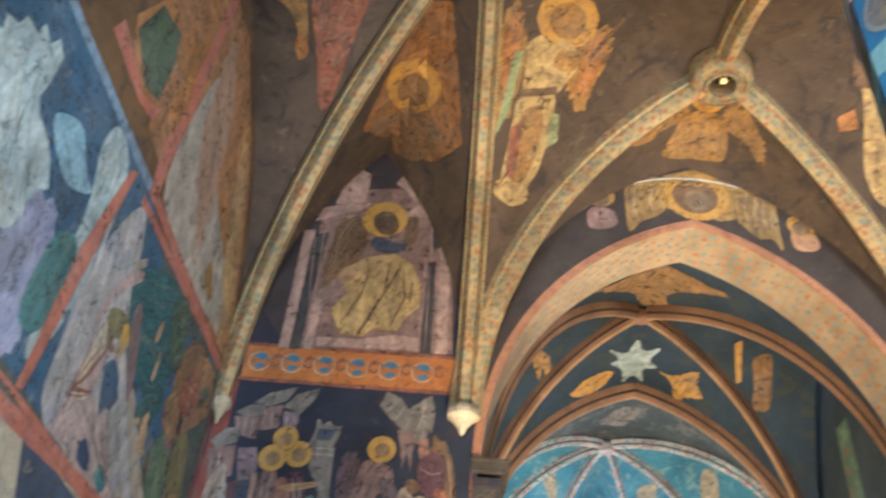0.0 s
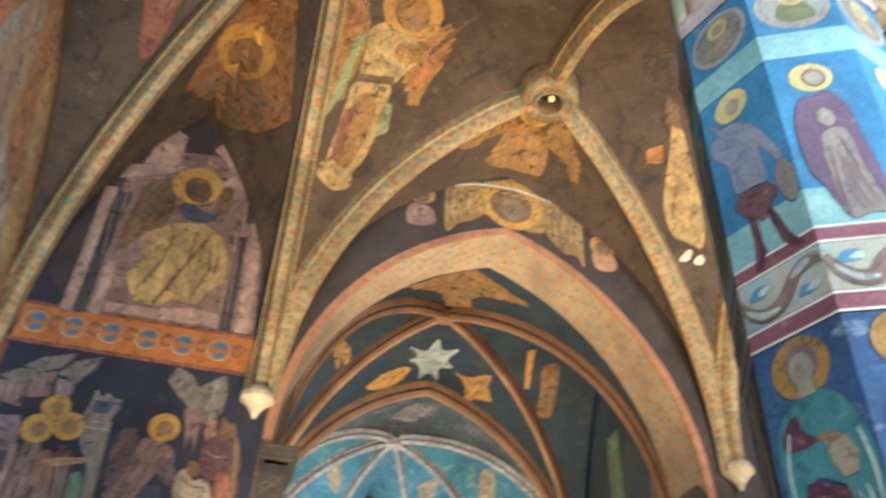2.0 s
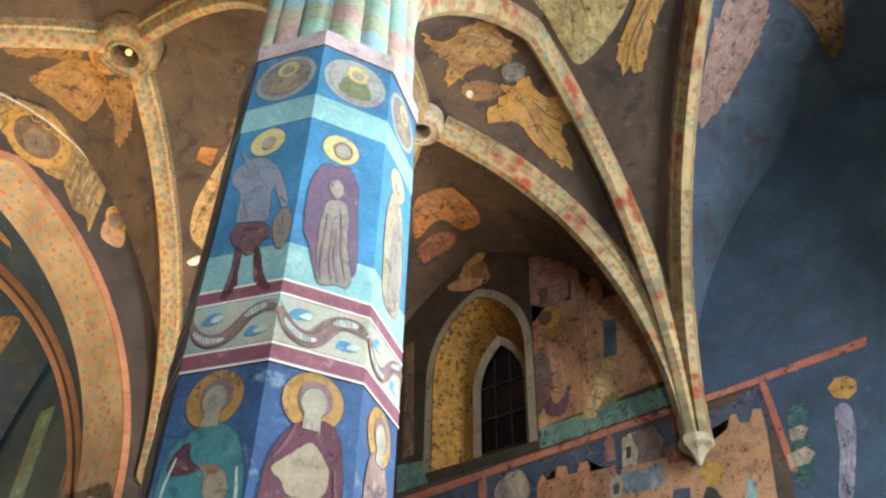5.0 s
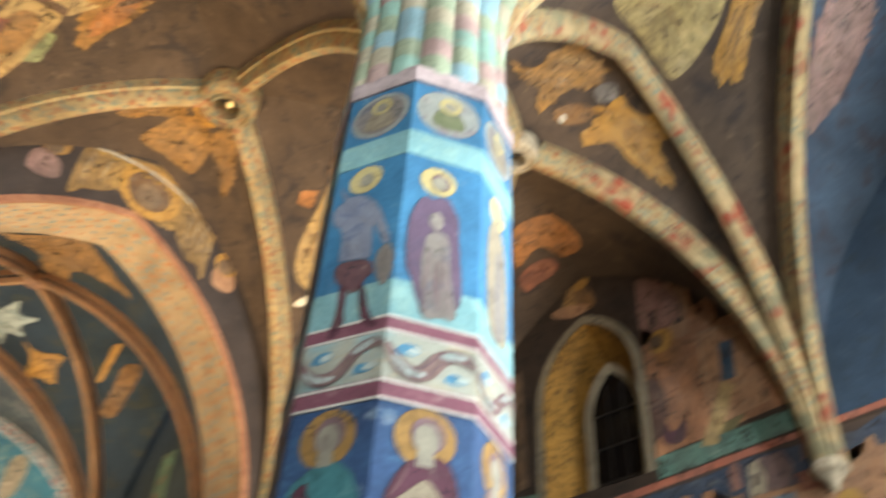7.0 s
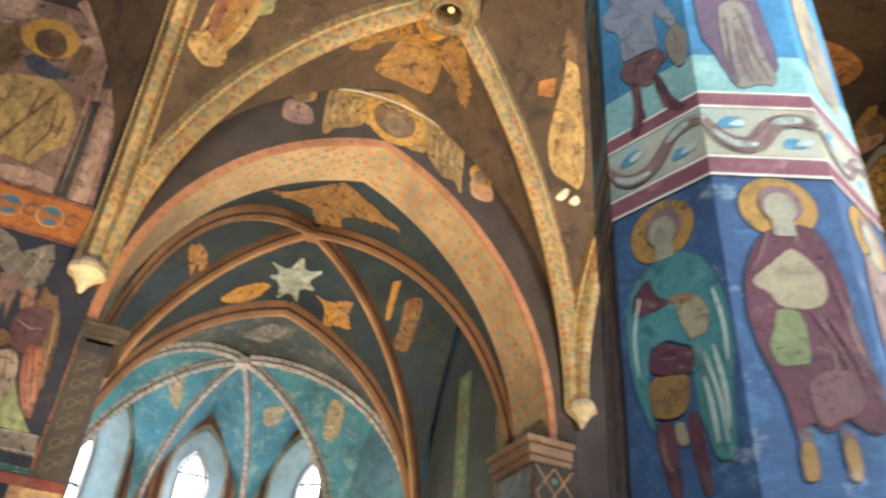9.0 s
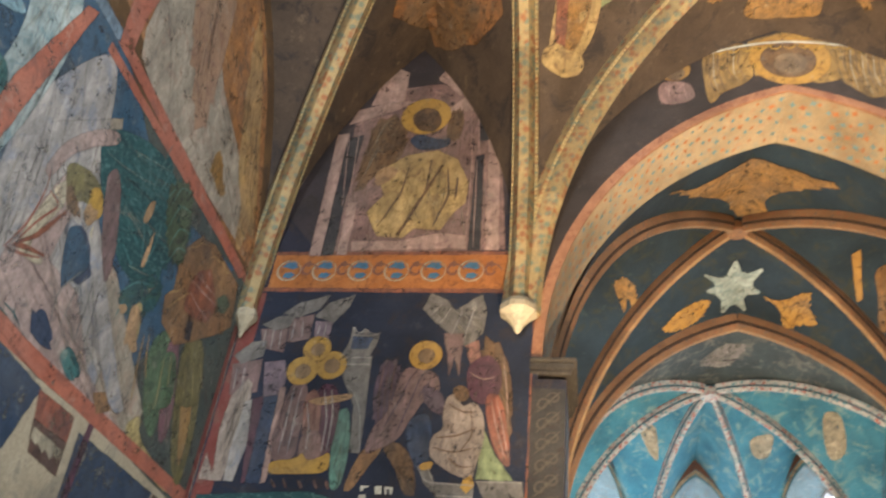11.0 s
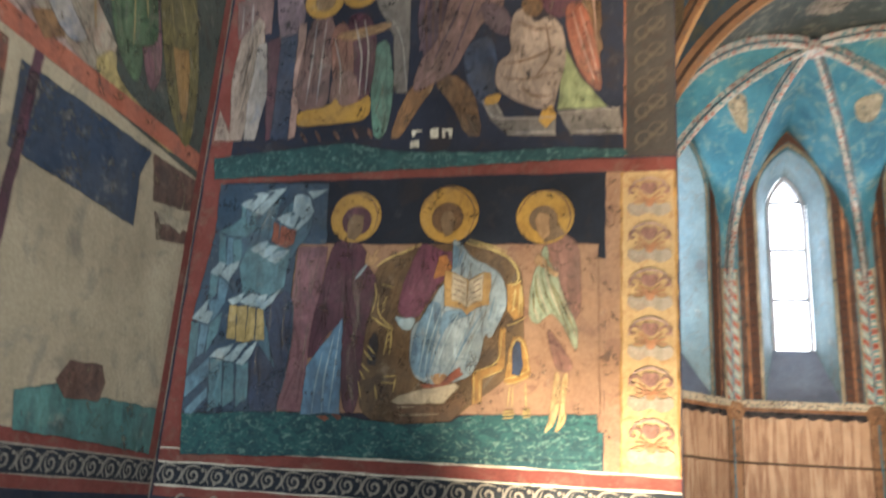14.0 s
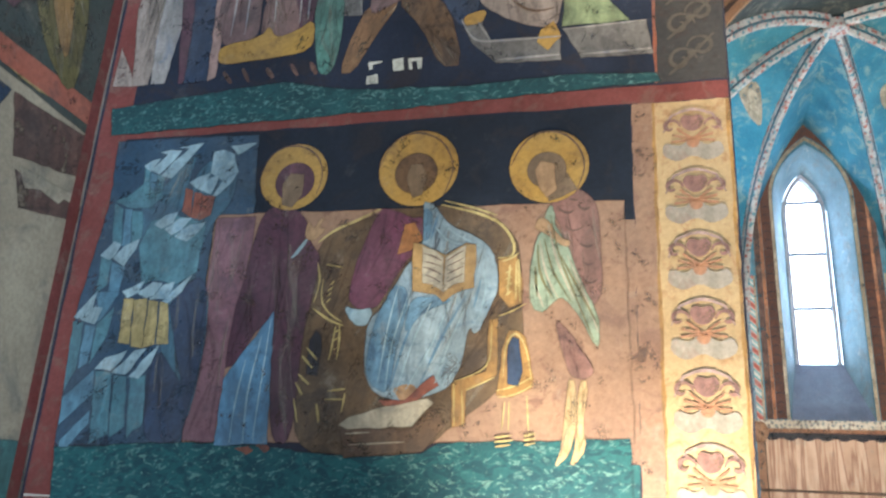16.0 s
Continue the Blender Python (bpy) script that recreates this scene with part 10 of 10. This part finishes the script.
paint(m, "tower_round", INKS["RUST"], 9, north, [(-1.20, 5.46), (-1.11, 5.66), (-0.92, 5.81), (-0.73, 5.69), (-0.60, 5.55), (-0.69, 5.32), (-0.95, 5.20), (-1.16, 5.18)])
stroke(m, "tower_line", INKS["ROSELT"], 10, north, [[(-1.16, 5.50), (-0.95, 5.52), (-0.63, 5.57)], [(-1.15, 5.60), (-0.90, 5.62), (-0.70, 5.64)], [(-1.16, 5.39), (-1.00, 5.35), (-0.67, 5.36)], [(-1.11, 5.66), (-1.01, 5.63)], [(-0.97, 5.77), (-0.88, 5.72)]], 0.0135)
paint(m, "arch_opening", INKS["GREENDK"], 10, north, [(-0.64, 5.65), (-0.50, 5.79), (-0.34, 5.76), (-0.41, 5.61), (-0.56, 5.54)])
paint(m, "opening", INKS["INK"], 10, north, [(-1.04, 5.14), (-0.92, 5.19), (-0.88, 5.00), (-0.98, 4.96)])
paint(m, "cloak", INKS["GREENROBE"], 8, north, [(-1.29, 4.62), (-1.05, 4.80), (-0.91, 4.63), (-0.82, 4.33), (-1.16, 4.15), (-1.28, 4.40)])
paint(m, "figure_robe", INKS["OLIVE"], 8, north, [(-0.86, 4.77), (-0.70, 4.93), (-0.53, 4.85), (-0.34, 4.60), (-0.73, 4.38)])
stroke(m, "fold", INKS["SANDP"], 9, north, [[(-1.20, 4.65), (-1.12, 4.39), (-1.08, 4.19)], [(-1.09, 4.72), (-0.99, 4.46)], [(-0.80, 4.78), (-0.68, 4.53)], [(-0.69, 4.87), (-0.52, 4.62)], [(-0.58, 4.95), (-0.38, 4.76)]], 0.0135)
stroke(m, "stem", INKS["ROCKLT"], 9, north, [[(-1.60, 4.63), (-1.55, 4.40), (-1.45, 4.09)], [(-1.53, 4.68), (-1.45, 4.46), (-1.36, 4.35)]], 0.0216)
paint(m, "lower_branch", INKS["ROCKLT"], 9, north, [(-1.23, 7.43), (-1.13, 7.62), (-1.00, 7.51), (-0.97, 7.12), (-0.62, 7.04), (-0.44, 6.81), (-0.51, 6.29), (-0.67, 6.38), (-0.74, 6.78), (-1.02, 6.99)])
paint(m, "bird", INKS["OCHREA"], 9, north, [(-1.52, 6.91), (-1.37, 6.87), (-1.25, 6.68), (-1.11, 6.63), (-1.22, 6.50), (-1.43, 6.58), (-1.56, 6.59)])

m = mural("chancel_star", "pale many-pointed star and ochre birds on the chancel vault", "vault painting")
paint(m, "bird", INKS["OCHREA"], 2, CHANCEL_VAULT, [(4.72, 1.85), (5.18, 2.35), (5.62, 2.32), (6.32, 2.09), (6.71, 2.16), (7.19, 1.94), (6.41, 2.82), (6.31, 3.10), (6.40, 3.35), (6.24, 3.66), (5.93, 3.60), (5.78, 3.10), (5.10, 2.49)])
paint(m, "bird", INKS["GOLDV"], 2, CHANCEL_VAULT, [(4.87, 5.88), (5.19, 5.61), (5.61, 5.55), (5.80, 5.65), (5.62, 6.05), (5.20, 6.10)])
paint(m, "bird", INKS["GOLDV"], 2, CHANCEL_VAULT, [(6.62, 5.52), (6.91, 5.59), (7.36, 5.06), (7.36, 5.43), (7.58, 5.82), (7.30, 5.92), (7.09, 6.23), (6.97, 5.73)])
stroke(m, "feather", INKS["BROWNV"], 3, CHANCEL_VAULT, [[(5.05, 5.89), (5.32, 5.73), (5.61, 5.69)], [(5.32, 6.11), (5.50, 5.91)], [(6.84, 5.65), (7.12, 5.59), (7.33, 5.29)], [(7.10, 5.79), (7.28, 5.83), (7.48, 5.80)]], 0.0108)
paint(m, "wing", INKS["OCHREA"], 2, CHANCEL_VAULT, [(4.02, 4.63), (4.24, 4.58), (4.44, 4.80), (4.42, 5.21), (4.27, 4.85), (4.24, 5.13), (4.12, 4.89)])
paint(m, "figure", INKS["BROWNV"], 2, CHANCEL_VAULT, [(8.18, 4.50), (8.39, 4.35), (8.54, 4.36), (8.66, 5.18), (8.53, 5.30), (8.32, 5.32), (8.31, 4.93)])
stroke(m, "fold", INKS["OCHREA"], 3, CHANCEL_VAULT, [[(8.26, 4.51), (8.44, 5.24)], [(8.40, 4.41), (8.59, 5.23)]], 0.0135)
paint(m, "tassel", INKS["GOLDV"], 2, CHANCEL_VAULT, [(7.83, 4.30), (7.96, 4.21), (8.08, 4.96), (8.00, 5.02)])

m = bpy.data.objects["castle_painting"]
paint(m, "tower", INKS["PINKBROWN"], 9, south, [(-4.08, 9.65), (-4.40, 9.64), (-4.73, 9.00), (-4.71, 8.66), (-4.41, 8.55), (-4.08, 8.73), (-4.07, 8.42), (-4.06, 9.07)])
paint(m, "opening", INKS["UMBERP"], 10, south, [(-4.23, 8.96), (-4.38, 8.97), (-4.36, 8.68), (-4.20, 8.66)])
paint(m, "house_wall", INKS["PINKTAN"], 9, south, [(-4.91, 8.28), (-5.55, 8.12), (-5.61, 7.90), (-5.70, 6.95), (-5.08, 6.88), (-4.90, 7.28)])
stroke(m, "wall_line", INKS["CREAM"], 10, south, [[(-4.91, 8.28), (-5.19, 8.27), (-5.55, 8.12)], [(-4.92, 8.20), (-4.91, 7.26)]], 0.0135)
paint(m, "opening", INKS["DEEPBLUE"], 10, south, [(-5.20, 8.03), (-5.39, 7.98), (-5.33, 7.43), (-5.14, 7.45)])
paint(m, "ladder", INKS["BEIGE"], 10, south, [(-5.14, 7.45), (-5.30, 7.33), (-4.93, 6.62), (-4.71, 6.66), (-4.92, 7.03)])
stroke(m, "rung", INKS["UMBER"], 11, south, [[(-5.06, 7.29), (-5.24, 7.18)], [(-4.97, 7.12), (-5.14, 7.00)], [(-4.89, 6.96), (-5.06, 6.84)], [(-4.80, 6.80), (-4.96, 6.69)]], 0.0162)
paint(m, "figure_robe", INKS["ROSEORANGE"], 9, south, [(-4.21, 8.16), (-4.63, 7.77), (-4.65, 7.24), (-4.31, 6.90), (-4.28, 7.58)])
paint(m, "halo", INKS["GOLDV"], 10, south, disc(-4.37, 8.41, 0.196))
paint(m, "head", INKS["UMBER"], 11, south, disc(-4.30, 8.42, 0.115))
paint(m, "dark_robe", INKS["UMBERP"], 10, south, [(-4.07, 7.92), (-4.30, 7.81), (-4.35, 7.22), (-4.10, 6.91), (-4.07, 6.89), (-4.07, 7.48)])
stroke(m, "fold", INKS["ROSELT"], 11, south, [[(-4.33, 7.93), (-4.38, 7.46), (-4.36, 7.04)], [(-4.47, 7.81), (-4.52, 7.30)]], 0.0135)

paint(bpy.data.objects["chancel_star"], "star", INKS["PALESTAR"], 1, CHANCEL_VAULT, [(5.51, 4.87), (5.97, 5.19), (6.12, 4.66), (6.28, 5.12), (6.63, 4.80), (6.42, 5.33), (6.66, 5.47), (6.33, 5.63), (6.47, 6.09), (6.18, 5.85), (6.00, 6.12), (5.97, 5.64), (5.62, 5.36), (5.87, 5.30)])
